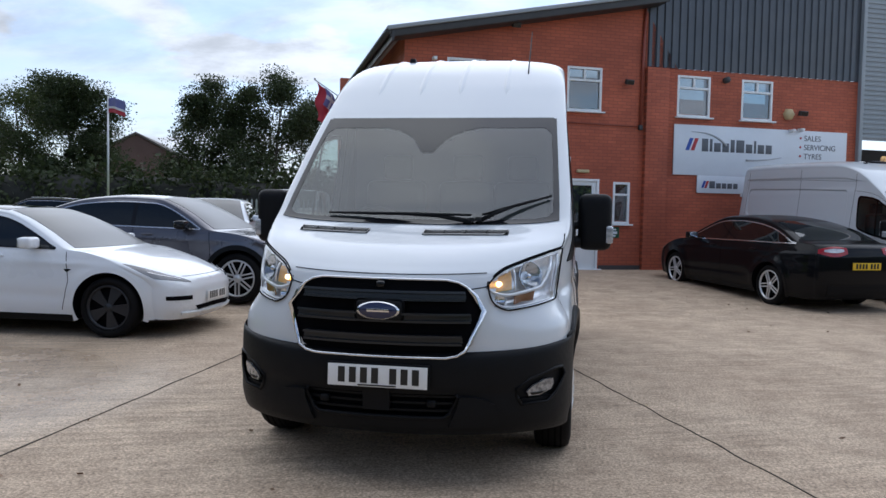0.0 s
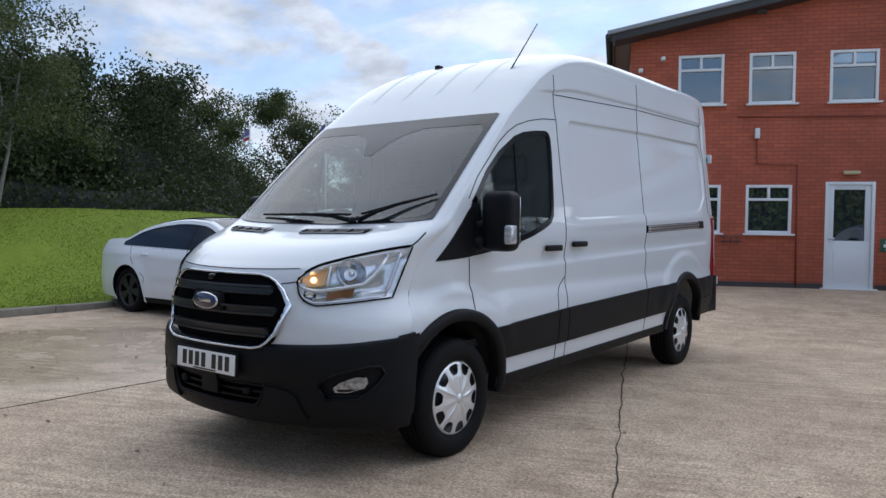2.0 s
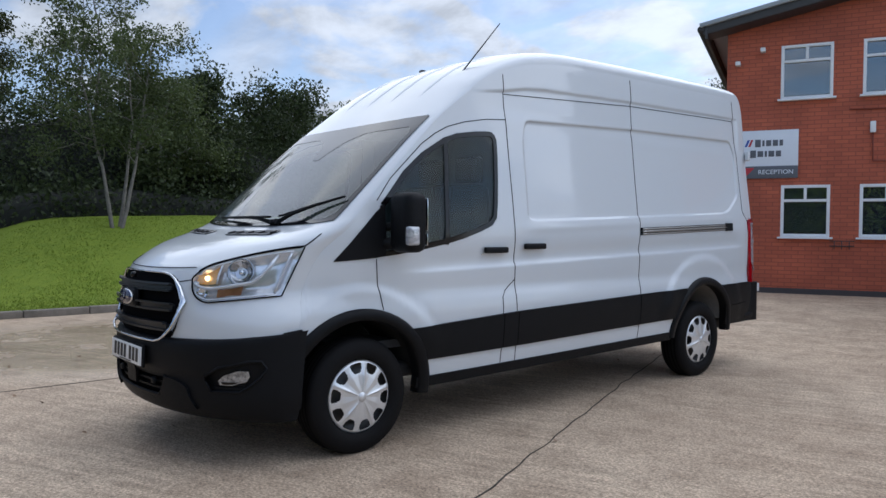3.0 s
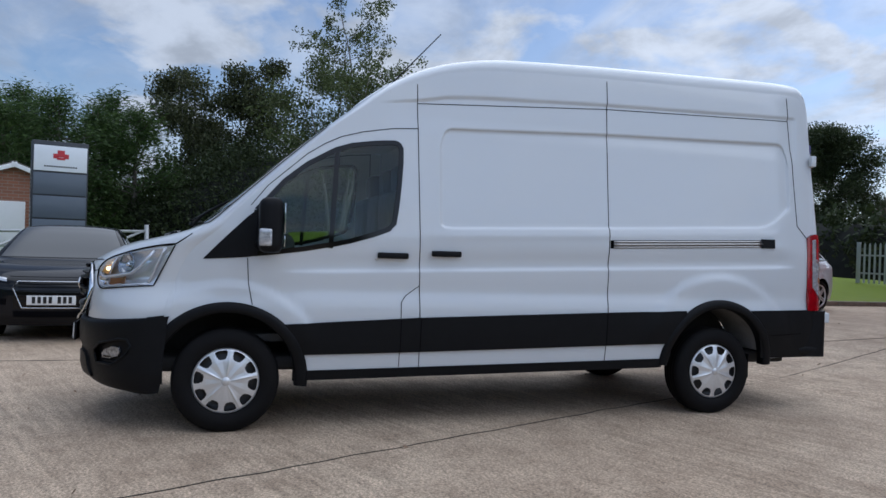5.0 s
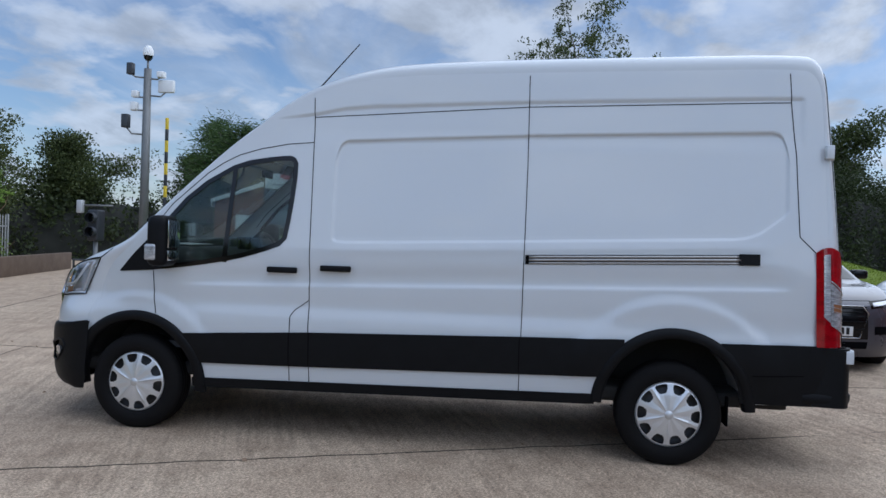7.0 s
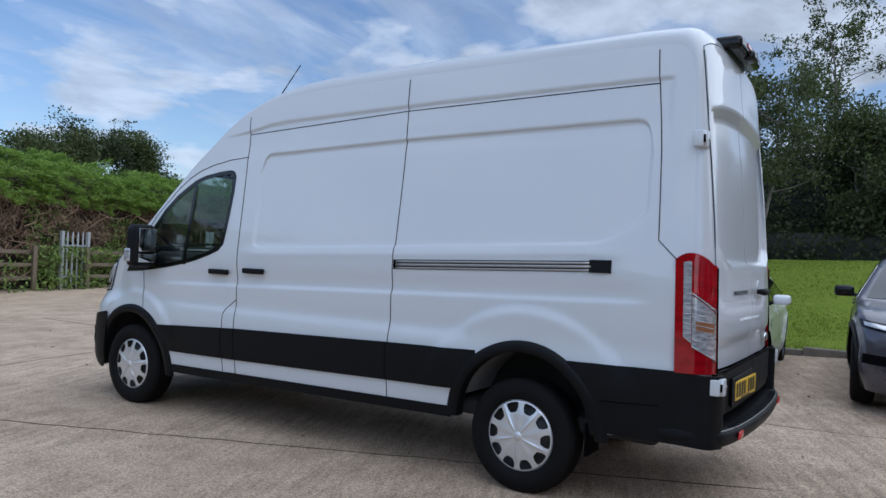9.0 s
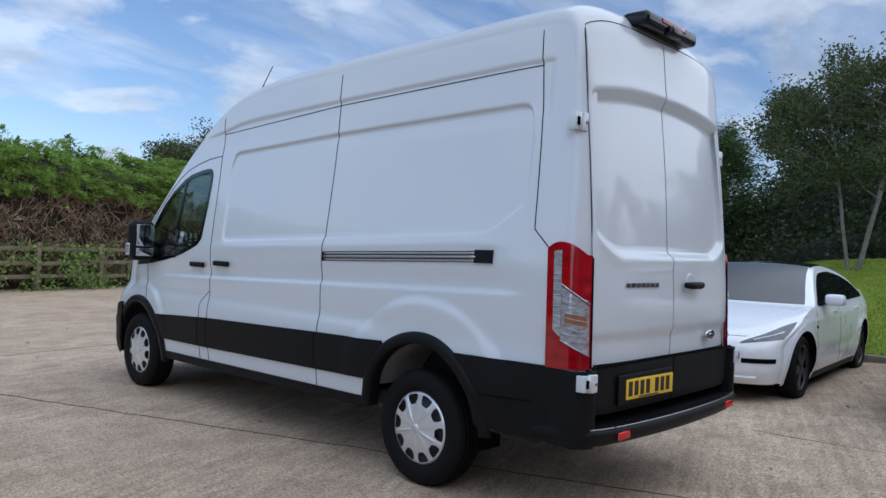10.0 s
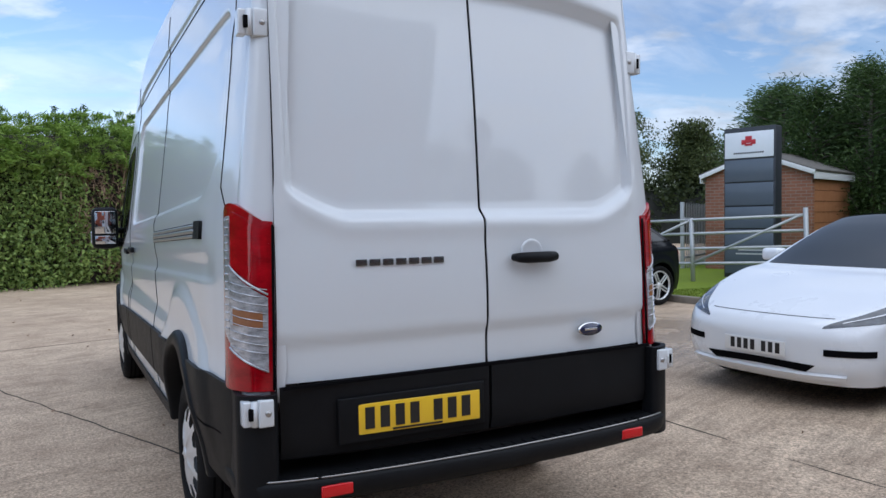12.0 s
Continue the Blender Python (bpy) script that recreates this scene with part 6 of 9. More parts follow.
rb = part("rear_bumper", mesh_of("rear_bumper", P.reshape(-1, 3), grid_faces(len(plan), len(prof), close=True)), BLACK_PLASTIC, van, "black rear bumper with a ribbed step")
# bright wire standing in for the sky's reflection along the black edge
part("step_edge", tube([(px, py - 0.014, 0.545) for px, py in plan[15:-15]], 0.0035, 6), STEEL, rb)
for x in np.linspace(-0.72, 0.72, 30):
    part("step_rib", box(0.012, 0.045, 0.006, 0.002, (x, 6.062 - 0.035 * (x / 0.8) ** 2, 0.546)), BLACK_PLASTIC, rb)
part("rear_lamp_bar", box(0.64, 0.17, 0.085, 0.036, (0.02, 5.850, 2.805), 4), GLOSS_BLACK, van, "black high-level brake light and camera housing")
part("brake_lens", box(0.30, 0.02, 0.03, 0.006, (0.02, 5.930, 2.818)), RED_LENS, van)
part("camera_bulge", box(0.14, 0.07, 0.06, 0.02, (0.02, 5.93, 2.778)), GLOSS_BLACK, van)


# ---------------------------------------------------------------- parked cars
def paint(name, color, metal=0.0, second=None, coat=0.8, spec=0.4, gloss=0.28):
    return material(name, color, gloss, metal, 0.12, 2.0, second=second or tuple(c * 0.85 for c in color), coat=coat, spec=spec)


PEARL = paint("pearl_white_paint", (0.80, 0.82, 0.84))
SLATE = paint("slate_grey_paint", (0.085, 0.085, 0.105), 0.5)
GALE = paint("white_hatch_paint", (0.74, 0.76, 0.78))
ICE = paint("silver_paint", (0.60, 0.65, 0.70), 0.05)
NIGHT = paint("black_paint", (0.003, 0.0035, 0.005), coat=0.32, spec=0.05, gloss=0.35)
COAL = paint("charcoal_paint", (0.005, 0.006, 0.009), coat=0.5, spec=0.05, gloss=0.5)
DARK_RIM = material("dark_rim", (0.035, 0.036, 0.040), 0.35, 0.4)
LAMP_DARK = material("dark_lamp_glass", (0.050, 0.055, 0.062), 0.10, 0.3, 0.6, 14, second=(0.15, 0.16, 0.18), coat=0.5)
BRIGHT = material("bright_trim", (0.55, 0.56, 0.58), 0.2, 0.9)


def car_rows(L, H, hh, cy, cz, rf, rr, td, dh):
    """The key rows of a car's skin. hh: bonnet's leading edge; (cy, cz): foot of the windscreen; rf, rr: ends of the roof; td, dh: foot of the rear window."""
    ws = lambda f, g: (cy + (rf - cy) * f, cz + (H - cz) * g)
    a, b = ws(0.38, 0.45), ws(0.74, 0.80)
    R = [(0.08, 0.19, 0.36, 0.21), (0.0, 0.34, 0.33, 0.36), (0.0, 0.74 * hh, 0.35, 0.76 * hh), (0.05, 0.91 * hh, 0.44, 0.94 * hh), (0.20, 1.02 * hh, 0.58, 1.06 * hh),
         (0.55 * cy, hh * 1.02 + (cz - hh) * 0.52, 0.55 * cy + 0.22, hh * 1.04 + (cz - hh) * 0.55), (0.85 * cy, cz - 0.035, 0.85 * cy + 0.14, cz - 0.02), (cy, cz, cy + 0.18, cz + 0.005),
         (a[0], a[1], a[0] + 0.15, a[1] - 0.03), (b[0], b[1], b[0] + 0.09, b[1] - 0.055), (rf, H - 0.022, rf + 0.04, H - 0.095), ((rf + rr) / 2, H, (rf + rr) / 2, H - 0.075), (rr, H - 0.045, rr, H - 0.115),
         (rr + (td - rr) * 0.5, dh + (H - dh) * 0.56, rr + (td - rr) * 0.5 - 0.04, dh + (H - dh) * 0.56 - 0.055), (td, dh, td - 0.07, dh - 0.035), (max(td + 0.05, L - 0.20), dh - 0.015, max(td - 0.02, L - 0.30), dh - 0.05),
         (L - 0.06, dh - 0.09, L - 0.20, dh - 0.12), (L - 0.01, dh - 0.27, L - 0.18, dh - 0.28), (L, 0.58, L - 0.18, 0.58), (L - 0.03, 0.36, L - 0.20, 0.37), (L - 0.14, 0.21, L - 0.26, 0.23)]
    return [(*r, 2.5) for r in R]


def car(name, label, m, L, W, H, hh, cy, cz, rf, rr, td, dh, fo, wb, wr, body, rim_mat=SILVER, style="spoke", spokes=5, roof=None, trim=None, plate_front=True, rails=False, clad=False, lamp="slim", grille="none", tail="short"):
    t = thing(name, label, "car", m, "parked cars")
    h = W / 2
    B = soft_table([(0.15, 0.925 * h), (0.3, 0.975 * h), (0.52, 1.0 * h), (cz * 0.80, 0.99 * h), (cz - 0.04, 0.962 * h), (cz + 0.05, 0.915 * h), (cz + (H - cz) * 0.42, 0.82 * h), (H - 0.10, 0.70 * h), (H, 0.62 * h)])
    PL = soft_table([(0, 0.72), (0.2, 0.82), (0.4, 0.90), (0.8, 0.975), (1.3, 1.0), (L - 1.1, 1.0), (L - 0.6, 0.965), (L - 0.3, 0.91), (L - 0.1, 0.84)])
    ax = (fo, fo + wb)
    ar = wr + 0.055

    def half(y, z):
        x = B(z) * PL(y)
        x = x - 0.012 * np.exp(-((z - (0.42 + 0.02 * y)) / 0.06) ** 2) * smooth01((y - 1.1) / 0.3) * smooth01((fo + wb - 0.4 - y) / 0.3)
        x = x + 0.008 * np.exp(-((z - (cz - 0.17 + 0.02 * y)) / 0.03) ** 2)
        for a in ax:
            q = np.hypot(y - a, z - wr)
            x = x + 0.018 * smooth01((ar + 0.16 - q) / 0.14) * smooth01((z - 0.2) / 0.2) * smooth01((cz - 0.05 - z) / 0.2)
        return x

    sh = Shell(car_rows(L, H, hh, cy, cz, rf, rr, td, dh), half, 6)
    hole = lambda y, z: (np.hypot(y - ax[0], z - wr) < ar + 0.022) | (np.hypot(y - ax[1], z - wr) < ar + 0.022)
    part("body_top", sh.top_mesh("body_top", 0, 20, 16), body, t)
    low = table([(0, 0.22), (0.6, 0.19), (L - 0.6, 0.20), (L, 0.24)])

    def band(nm, s0, s1, u0, u1, off, mat, ns=12, nu=14, parent=t, lab=""):
        S, U = np.meshgrid(np.linspace(s0, s1, ns), np.linspace(u0, u1, nu), indexing="ij")
        P = sh.sheet(S, U, off)
        mid = P[ns // 2, nu // 2]
        o = part(nm, slab(nm, P, 0.006, (0.5 * np.sign(mid[0]), mid[1] - L / 2, mid[2] - 0.6)), mat, parent)
        if lab:
            o["label"] = lab
        return o

    band("windscreen", 7.15, 9.75, -0.90, 0.90, 0.004, CAR_SCREEN, 18, 22)
    band("rear_window", 12.45, 13.85, -0.86, 0.86, 0.004, CAR_GLASS, 12, 18)
    if roof is not None:
        band("roof_panel", 9.85, 12.4, -0.93, 0.93, 0.005, roof, 16, 22)
    E = sh.R
    for sg in (1, -1):
        part("side_panel", sh.side_mesh("side_panel", sg, low, 34, hole), body, t)
        ys = np.linspace(cy + 0.30, td - 0.12, 26)
        top = np.interp(ys, E[:, 2], E[:, 3]) - 0.040
        bot = cz + 0.005 + 0.022 * (ys - cy)
        top = np.maximum(top, bot + 0.006)
        part("side_glass", sh.side_patch("side_glass", sg, list(zip(ys, bot, top)), 0.004, 0.008, 30, 6), CAR_GLASS, t)
        if trim is not None:
            part("window_trim", sh.side_line("window_trim", sg, list(zip(ys, bot)) + list(zip(ys[::-1], top[::-1])), 0.018, 0.009, closed=True), trim, t)
        mid = fo + wb * 0.54
        part("door_pillar", sh.side_line("door_pillar", sg, [(mid, float(np.interp(mid, ys, bot))), (mid + 0.03, float(np.interp(mid, ys, top)))], 0.06, 0.008), GLOSS_BLACK, t)
        for pts in ([(cy + 0.16, cz - 0.02), (cy + 0.12, 0.62), (cy + 0.20, 0.30)], [(mid - 0.02, cz + 0.02), (mid, 0.5), (mid + 0.01, 0.28)], [(ax[1] - 0.02, cz + 0.05), (ax[1] - 0.10, cz - 0.16), (ax[1] - ar - 0.04, 0.55), (ax[1] - ar - 0.02, 0.30)]):
            part("door_gap", sh.side_line("door_gap", sg, pts, 0.008, 0.0012), DARK_GAP, t)
        for hy in (mid - 0.26, ax[1] - 0.42):
            hz = cz - 0.075
            part("door_handle", box(0.02, 0.17, 0.028, 0.008, (sg * (float(half(hy, hz)) + 0.012), hy, hz)), body, t)
        mr = part("door_mirror", box(0.20, 0.15, 0.125, 0.045, (sg * (h + 0.075), cy + 0.52, cz + 0.075), 3), body if body is not SLATE else GLOSS_BLACK, t)
        part("mirror_arm", tube([(sg * (h - 0.09), cy + 0.50, cz + 0.02), (sg * (h + 0.02), cy + 0.52, cz + 0.05)], 0.022, 8), GLOSS_BLACK, mr)
        part("mirror_glass", box(0.165, 0.005, 0.095, 0.002, (sg * (h + 0.075), cy + 0.597, cz + 0.075)), MIRROR_GLASS, mr)
        for a in ax:
            P = [[(sg * xx, a + ar * math.cos(radians(q)), wr + ar * math.sin(radians(q))) for xx in (h * 0.55, float(half(a + ar * math.cos(radians(q)), wr + ar * math.sin(radians(q)))))] for q in range(-20, 201, 10)]
            part("arch_liner", slab("arch_liner", np.array(P), 0.01, (0, 0, -1)), DARK_GAP, t)
            if not clad:
                part("arch_lip", sh.side_line("arch_lip", sg, ring_pts(a, wr, ar + 0.024, ar + 0.024, -22, 202, 40), 0.056, 0.0035, 0.02), body, t)
            if clad:
                pts = ring_pts(a, wr, ar + 0.03, ar + 0.03, -20, 200, 30)
                part("arch_trim", sh.side_line("arch_trim", sg, pts, 0.07, 0.010, 0.02), BLACK_PLASTIC, t)
            wheel(t, pose(sg * (h - 0.135), a, wr, 25 * sg, 0, 0 if sg > 0 else 180), wr, 0.215, wr * 0.735, spokes, rim_mat, style)
        part("sill", sh.side_patch("sill", sg, [(ax[0] + ar + 0.02, 0.17, 0.245), (ax[1] - ar - 0.02, 0.18, 0.255)], 0.004, 0.03, 12, 3), BLACK_PLASTIC, t)
        u = np.array([0.56, 0.985]) * sg
        if lamp == "slim":
            S, U = np.meshgrid(np.linspace(0, 1, 10), np.linspace(0, 1, 5), indexing="ij")
            P = sh.sheet(2.80 + 0.50 * S + (0.14 + 2.0 * S - 0.70 * S**3) * U, sg * (0.58 + 0.39 * S), 0.004)
            hl = part("headlight", slab("headlight", P, 0.008, (sg * 0.6, -0.8, 0.4)), LAMP_DARK, t, "slim smoked headlight")
            P = sh.sheet(3.20 + 0.90 * S + 0.09 * U, sg * (0.70 + 0.22 * S), 0.007)
            part("lamp_strip", slab("lamp_strip", P, 0.004, (sg * 0.6, -0.8, 0.4)), LAMP_BOWL, hl)
        else:
            S, U = np.meshgrid(np.linspace(0, 1, 10), np.linspace(0, 1, 6), indexing="ij")
            P = sh.sheet(2.75 + 0.35 * S + (0.85 - 0.10 * S) * U, sg * (0.58 + 0.40 * S), 0.004)
            hl = part("headlight", slab("headlight", P, 0.008, (sg * 0.6, -0.8, 0.4)), GLOSS_BLACK, t, "clear headlight with a dark surround")
            P = sh.sheet(2.95 + 0.35 * S + (0.42 - 0.05 * S) * U, sg * (0.62 + 0.32 * S), 0.007)
            part("lamp_strip", slab("lamp_strip", P, 0.004, (sg * 0.6, -0.8, 0.4)), LAMP_BOWL, hl)
        if tail == "long":
            S, U = np.meshgrid(np.linspace(0, 1, 7), np.linspace(0, 1, 14), indexing="ij")
            wide = 0.35 + 0.65 * np.sin(np.pi * np.clip(U * 0.86 + 0.10, 0, 1))
            P = sh.sheet(16.22 + (S - 0.5) * 1.05 * wide, sg * (0.42 + 0.57 * U), 0.006)
            tl = part("tail_light", slab("tail_light", P, 0.010, (sg * 0.6, 0.8, 0.2)), RED_LENS, t, "long red wrap-round tail light")
            P = sh.sheet(16.22 + (S - 0.5) * 0.42 * wide, sg * (0.50 + 0.40 * U), 0.010)
            part("reversing_lens", slab("reversing_lens", P, 0.006, (sg * 0.6, 0.8, 0.2)), LAMP_CLEAR, tl)
        else:
            P = sh.sheet(*np.meshgrid(np.linspace(15.95, 16.5, 6), np.linspace(u[0], u[1], 10), indexing="ij"), 0.005)
            part("tail_light", slab("tail_light", P, 0.008, (sg * 0.6, 0.8, 0.2)), RED_LENS, t, "red wrap-round tail light")
        if rails:
            q = [sh.sheet(s, 0.90 * sg) + np.array([0, 0, 0.045]) for s in np.linspace(10.2, 12.3, 9)]
            part("roof_rail", tube([Vector(v) for v in q], 0.016, 8), BRIGHT, t)
    if grille == "wide":
        g = band("grille", 1.25, 3.0, -0.52, 0.52, 0.004, GLOSS_BLACK, 10, 20, lab="black grille with a bright rim")
        e = [sh.sheet(s, u) for s, u in [(1.3, v) for v in np.linspace(-0.40, 0.40, 9)] + [(2.4, 0.54), (3.05, 0.46)] + [(3.05, v) for v in np.linspace(0.4, -0.4, 9)] + [(3.05, -0.46), (2.4, -0.54), (1.3, -0.40)]]
        part("grille_rim", tube([Vector(v) + Vector((0, -0.012, 0)) for v in e], 0.009, 6, False), BRIGHT, g)
        for s in (1.6, 1.9, 2.2, 2.5, 2.8):
            part("grille_bar", tube([Vector(sh.sheet(s, v)) + Vector((0, -0.008, 0)) for v in np.linspace(-0.46, 0.46, 9)], 0.006, 6), BLACK_PLASTIC, g)
    elif grille == "slot":
        g = band("grille", 2.55, 2.95, -0.58, 0.58, 0.004, GLOSS_BLACK, 5, 20)
        part("grille_rim", tube([Vector(sh.sheet(2.52, v)) + Vector((0, -0.008, 0)) for v in np.linspace(-0.56, 0.56, 13)], 0.006, 6), BRIGHT, g)
        part("round_badge", lathe([(0, -0.01), (0.05, -0.01), (0.055, 0)], 20, "y"), BRIGHT, g, m=Matrix.Translation(sh.sheet(2.78, 0.0)) @ pose(0, -0.01, 0))
    if lamp == "slim":
        S, U = np.meshgrid(np.linspace(0, 1, 5), np.linspace(-1, 1, 21), indexing="ij")
        P = sh.sheet(0.62 + 0.34 * S + 0.10 * (1 - np.abs(U) ** 2), 0.56 * U * (0.86 + 0.14 * S), 0.005)
        part("lower_intake", slab("lower_intake", P, 0.006, (0, -1, 0)), DARK_GAP, t)
        S, U = np.meshgrid(np.linspace(0, 1, 4), np.linspace(-1, 1, 25), indexing="ij")
        P = sh.sheet(0.40 + 0.20 * S, 0.80 * U, 0.012 + 0.020)
        part("front_lip", slab("front_lip", P, 0.03, (0, -1, 0)), body, t)
    else:
        band("lower_intake", 0.75, 1.15, -0.52, 0.52, 0.005, DARK_GAP, 5, 20)
    for sg in (1, -1):
        S, U = np.meshgrid(np.linspace(1.42, 1.70, 4), np.linspace(0.62, 0.96, 10) * sg, indexing="ij")
        part("corner_slot", slab("corner_slot", sh.sheet(S, U, 0.005), 0.006, (0.6 * sg, -0.8, 0)), DARK_GAP, t)
    band("bonnet_gap", 3.62, 3.67, -0.60, 0.60, 0.0015, DARK_GAP, 2, 24)
    if plate_front:
        py = float(sh.sheet(1.55, 0.0)[1])
        plate(t, pose(0, py - 0.018, 0.43 if hh < 0.75 else 0.50), PLATE_WHITE, False)
    rp = float(sh.sheet(17.4, 0.0)[1])
    plate(t, pose(0, rp + 0.012, dh - 0.36, 0, 0, 180), PLATE_YELLOW, False)
    band("rear_valance", 18.6, 19.8, -0.80, 0.80, 0.006, BLACK_PLASTIC, 5, 18)
    part("underbody", box(W * 0.80, L * 0.86, 0.08, 0.02, (0, L / 2, 0.22)), UNDERBODY, t)
    part("body_core", box(W * 0.66, L * 0.74, hh * 0.88 - 0.24, 0.05, (0, L / 2, 0.12 + hh * 0.44)), DARK_GAP, t)
    return t, sh


def parked(x, y, ang, z=None):
    """Nose at (x, y), heading ang degrees counter-clockwise from +x."""
    return pose(x, y, float(rise(x, y)) if z is None else z, 0, 0, ang + 90)


saloon, saloon_skin = car("saloon_car", "white electric saloon with a black glass roof and dark wheels", parked(-3.24, 4.60, 3.6), 4.69, 1.85, 1.44, 0.68, 1.16, 0.955, 2.22, 3.15, 4.02, 1.12, 0.84, 2.875, 0.335, PEARL, DARK_RIM, "aero", 5, CAR_GLASS, GLOSS_BLACK)
for sg in (1, -1):
    part("wing_badge", saloon_skin.side_patch("wing_badge", sg, [(1.25, 0.742, 0.750), (1.30, 0.716, 0.750), (1.33, 0.742, 0.750)], 0.004, 0.005, 7, 3), GLOSS_BLACK, saloon, "small dark wing badge")
car("electric_suv", "slate grey electric SUV with a gloss black grille", parked(-3.05, 7.30, 3.0), 4.68, 1.90, 1.565, 0.86, 1.06, 1.05, 2.10, 3.25, 4.22, 1.16, 0.80, 2.99, 0.365, SLATE, SILVER, "twin", 7, None, BRIGHT, lamp="deep", grille="wide", clad=True)
car("hatchback_car", "silver five-door hatchback with a slim black grille", parked(-6.0, 9.25, -72.0), 4.26, 1.80, 1.48, 0.74, 0.98, 0.98, 1.95, 3.30, 4.02, 1.00, 0.86, 2.62, 0.315, ICE, SILVER, "twin", 5, None, GLOSS_BLACK, lamp="deep", grille="slot")
car("small_hatchback", "black small hatchback with a wide grille, parked nose out", parked(-3.60, -0.92, 3.6), 4.03, 1.74, 1.42, 0.78, 0.96, 0.96, 1.80, 3.15, 3.80, 0.98, 0.80, 2.56, 0.318, COAL, SILVER, "twin", 5, None, GLOSS_BLACK, lamp="deep", grille="wide")
heading = Vector((-0.407, 0.914))
rear = Vector((5.0, 9.76))
nose = rear + heading * (2.85 + 0.93)
car("family_hatchback", "black family hatchback with bright window trim, nose to the wall", pose(nose.x, nose.y, 0.10, -1.2, 0, 114 + 90), 4.87, 1.85, 1.48, 0.74, 1.12, 0.98, 2.20, 3.30, 4.40, 1.10, 0.93, 2.85, 0.335, NIGHT, SILVER, "twin", 5, None, BRIGHT, lamp="deep", grille="slot", tail="long")


# ---------------------------------------------------------------- plants
def leaf_material(name, a, b, rough=0.55, through=0.35):
    m = bpy.data.materials.new(name)
    m.use_nodes = True
    n, l = m.node_tree.nodes, m.node_tree.links
    p = n["Principled BSDF"]
    geo, mix = n.new("ShaderNodeNewGeometry"), n.new("ShaderNodeMix")
    mix.data_type = "RGBA"
    mix.inputs[6].default_value, mix.inputs[7].default_value = (*a, 1), (*b, 1)
    l.new(geo.outputs["Random Per Island"], mix.inputs[0])
    l.new(mix.outputs[2], p.inputs["Base Color"])
    p.inputs["Roughness"].default_value, p.inputs["Specular IOR Level"].default_value = rough, 0.3
    tr, mx = n.new("ShaderNodeBsdfTranslucent"), n.new("ShaderNodeMixShader")
    l.new(mix.outputs[2], tr.inputs[0])
    mx.inputs[0].default_value = through
    l.new(p.outputs[0], mx.inputs[1])
    l.new(tr.outputs[0], mx.inputs[2])
    l.new(mx.outputs[0], n["Material Output"].inputs[0])
    return m


LEAF_DARK = leaf_material("dark_leaves", (0.022, 0.034, 0.013), (0.058, 0.078, 0.028))
LEAF_MID = leaf_material("mid_leaves", (0.042, 0.060, 0.020), (0.095, 0.120, 0.040))
LEAF_BIRCH = leaf_material("birch_leaves", (0.030, 0.040, 0.017), (0.085, 0.095, 0.038))
LEAF_CONIFER = leaf_material("conifer_sprays", (0.030, 0.060, 0.018), (0.085, 0.135, 0.038))
LEAF_HEDGE = leaf_material("hedge_sprays", (0.110, 0.205, 0.028), (0.300, 0.420, 0.085))
LEAF_IVY = leaf_material("ivy_leaves", (0.080, 0.140, 0.032), (0.320, 0.420, 0.115))
TWIG_BROWN = leaf_material("dead_twigs", (0.110, 0.065, 0.040), (0.420, 0.295, 0.200), 0.85, 0.1)
GRASS_BLADE = leaf_material("grass_blades", (0.125, 0.185, 0.018), (0.200, 0.255, 0.038), 0.7, 0.5)
BARK = material("bark", (0.075, 0.062, 0.050), 0.9, 0, 0.8, 9, 0.8, 40, second=(0.16, 0.14, 0.12))
BARK_PALE = material("pale_bark", (0.20, 0.18, 0.155), 0.9, 0, 0.8, 9, 0.8, 40, second=(0.09, 0.08, 0.065))
BARK_BIRCH = material("birch_bark", (0.42, 0.41, 0.38), 0.8, 0, 0.9, 7, 0.5, 30, second=(0.10, 0.09, 0.08))
# core colours: the shade between leaves and twigs, put into a solid sheet
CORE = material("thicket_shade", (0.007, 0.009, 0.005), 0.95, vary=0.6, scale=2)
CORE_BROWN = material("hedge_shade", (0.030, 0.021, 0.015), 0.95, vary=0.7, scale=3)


def quad_mesh(name, Q):
    """A mesh of loose quads, (n, 4, 3)."""
    Q = np.ascontiguousarray(Q, dtype=np.float32)
    n = len(Q)
    me = bpy.data.meshes.new(name)
    me.vertices.add(4 * n)
    me.vertices.foreach_set("co", Q.reshape(-1))
    me.loops.add(4 * n)
    me.loops.foreach_set("vertex_index", np.arange(4 * n, dtype=np.int32))
    me.polygons.add(n)
    me.polygons.foreach_set("loop_start", np.arange(0, 4 * n, 4, dtype=np.int32))
    me.update(calc_edges=True)
    return me


def leaves(rng, C, length, width, droop=0.0, axis=None, spread=1.0):
    """Pointed quads at the centres C; axis: the way that they tend to grow."""
    n = len(C)
    d = rng.normal(size=(n, 3))
    if axis is not None:
        d = d * spread + np.asarray(axis)
    d[:, 2] -= droop
    d /= np.linalg.norm(d, axis=1, keepdims=True)
    s = np.cross(d, rng.normal(size=(n, 3)))
    s /= np.maximum(np.linalg.norm(s, axis=1, keepdims=True), 1e-6)
    L = length * rng.uniform(0.6, 1.35, (n, 1))
    W = width * rng.uniform(0.6, 1.35, (n, 1))
    return np.stack([C - d * L / 2, C - d * L * 0.05 + s * W / 2, C + d * L / 2, C - d * L * 0.05 - s * W / 2], 1)


def ground_z(x, y):
    if x < -7.7 and y > -3:
        return float(rise(x, y) + bank(x, y)) + 0.05
    return float(rise(x, y))


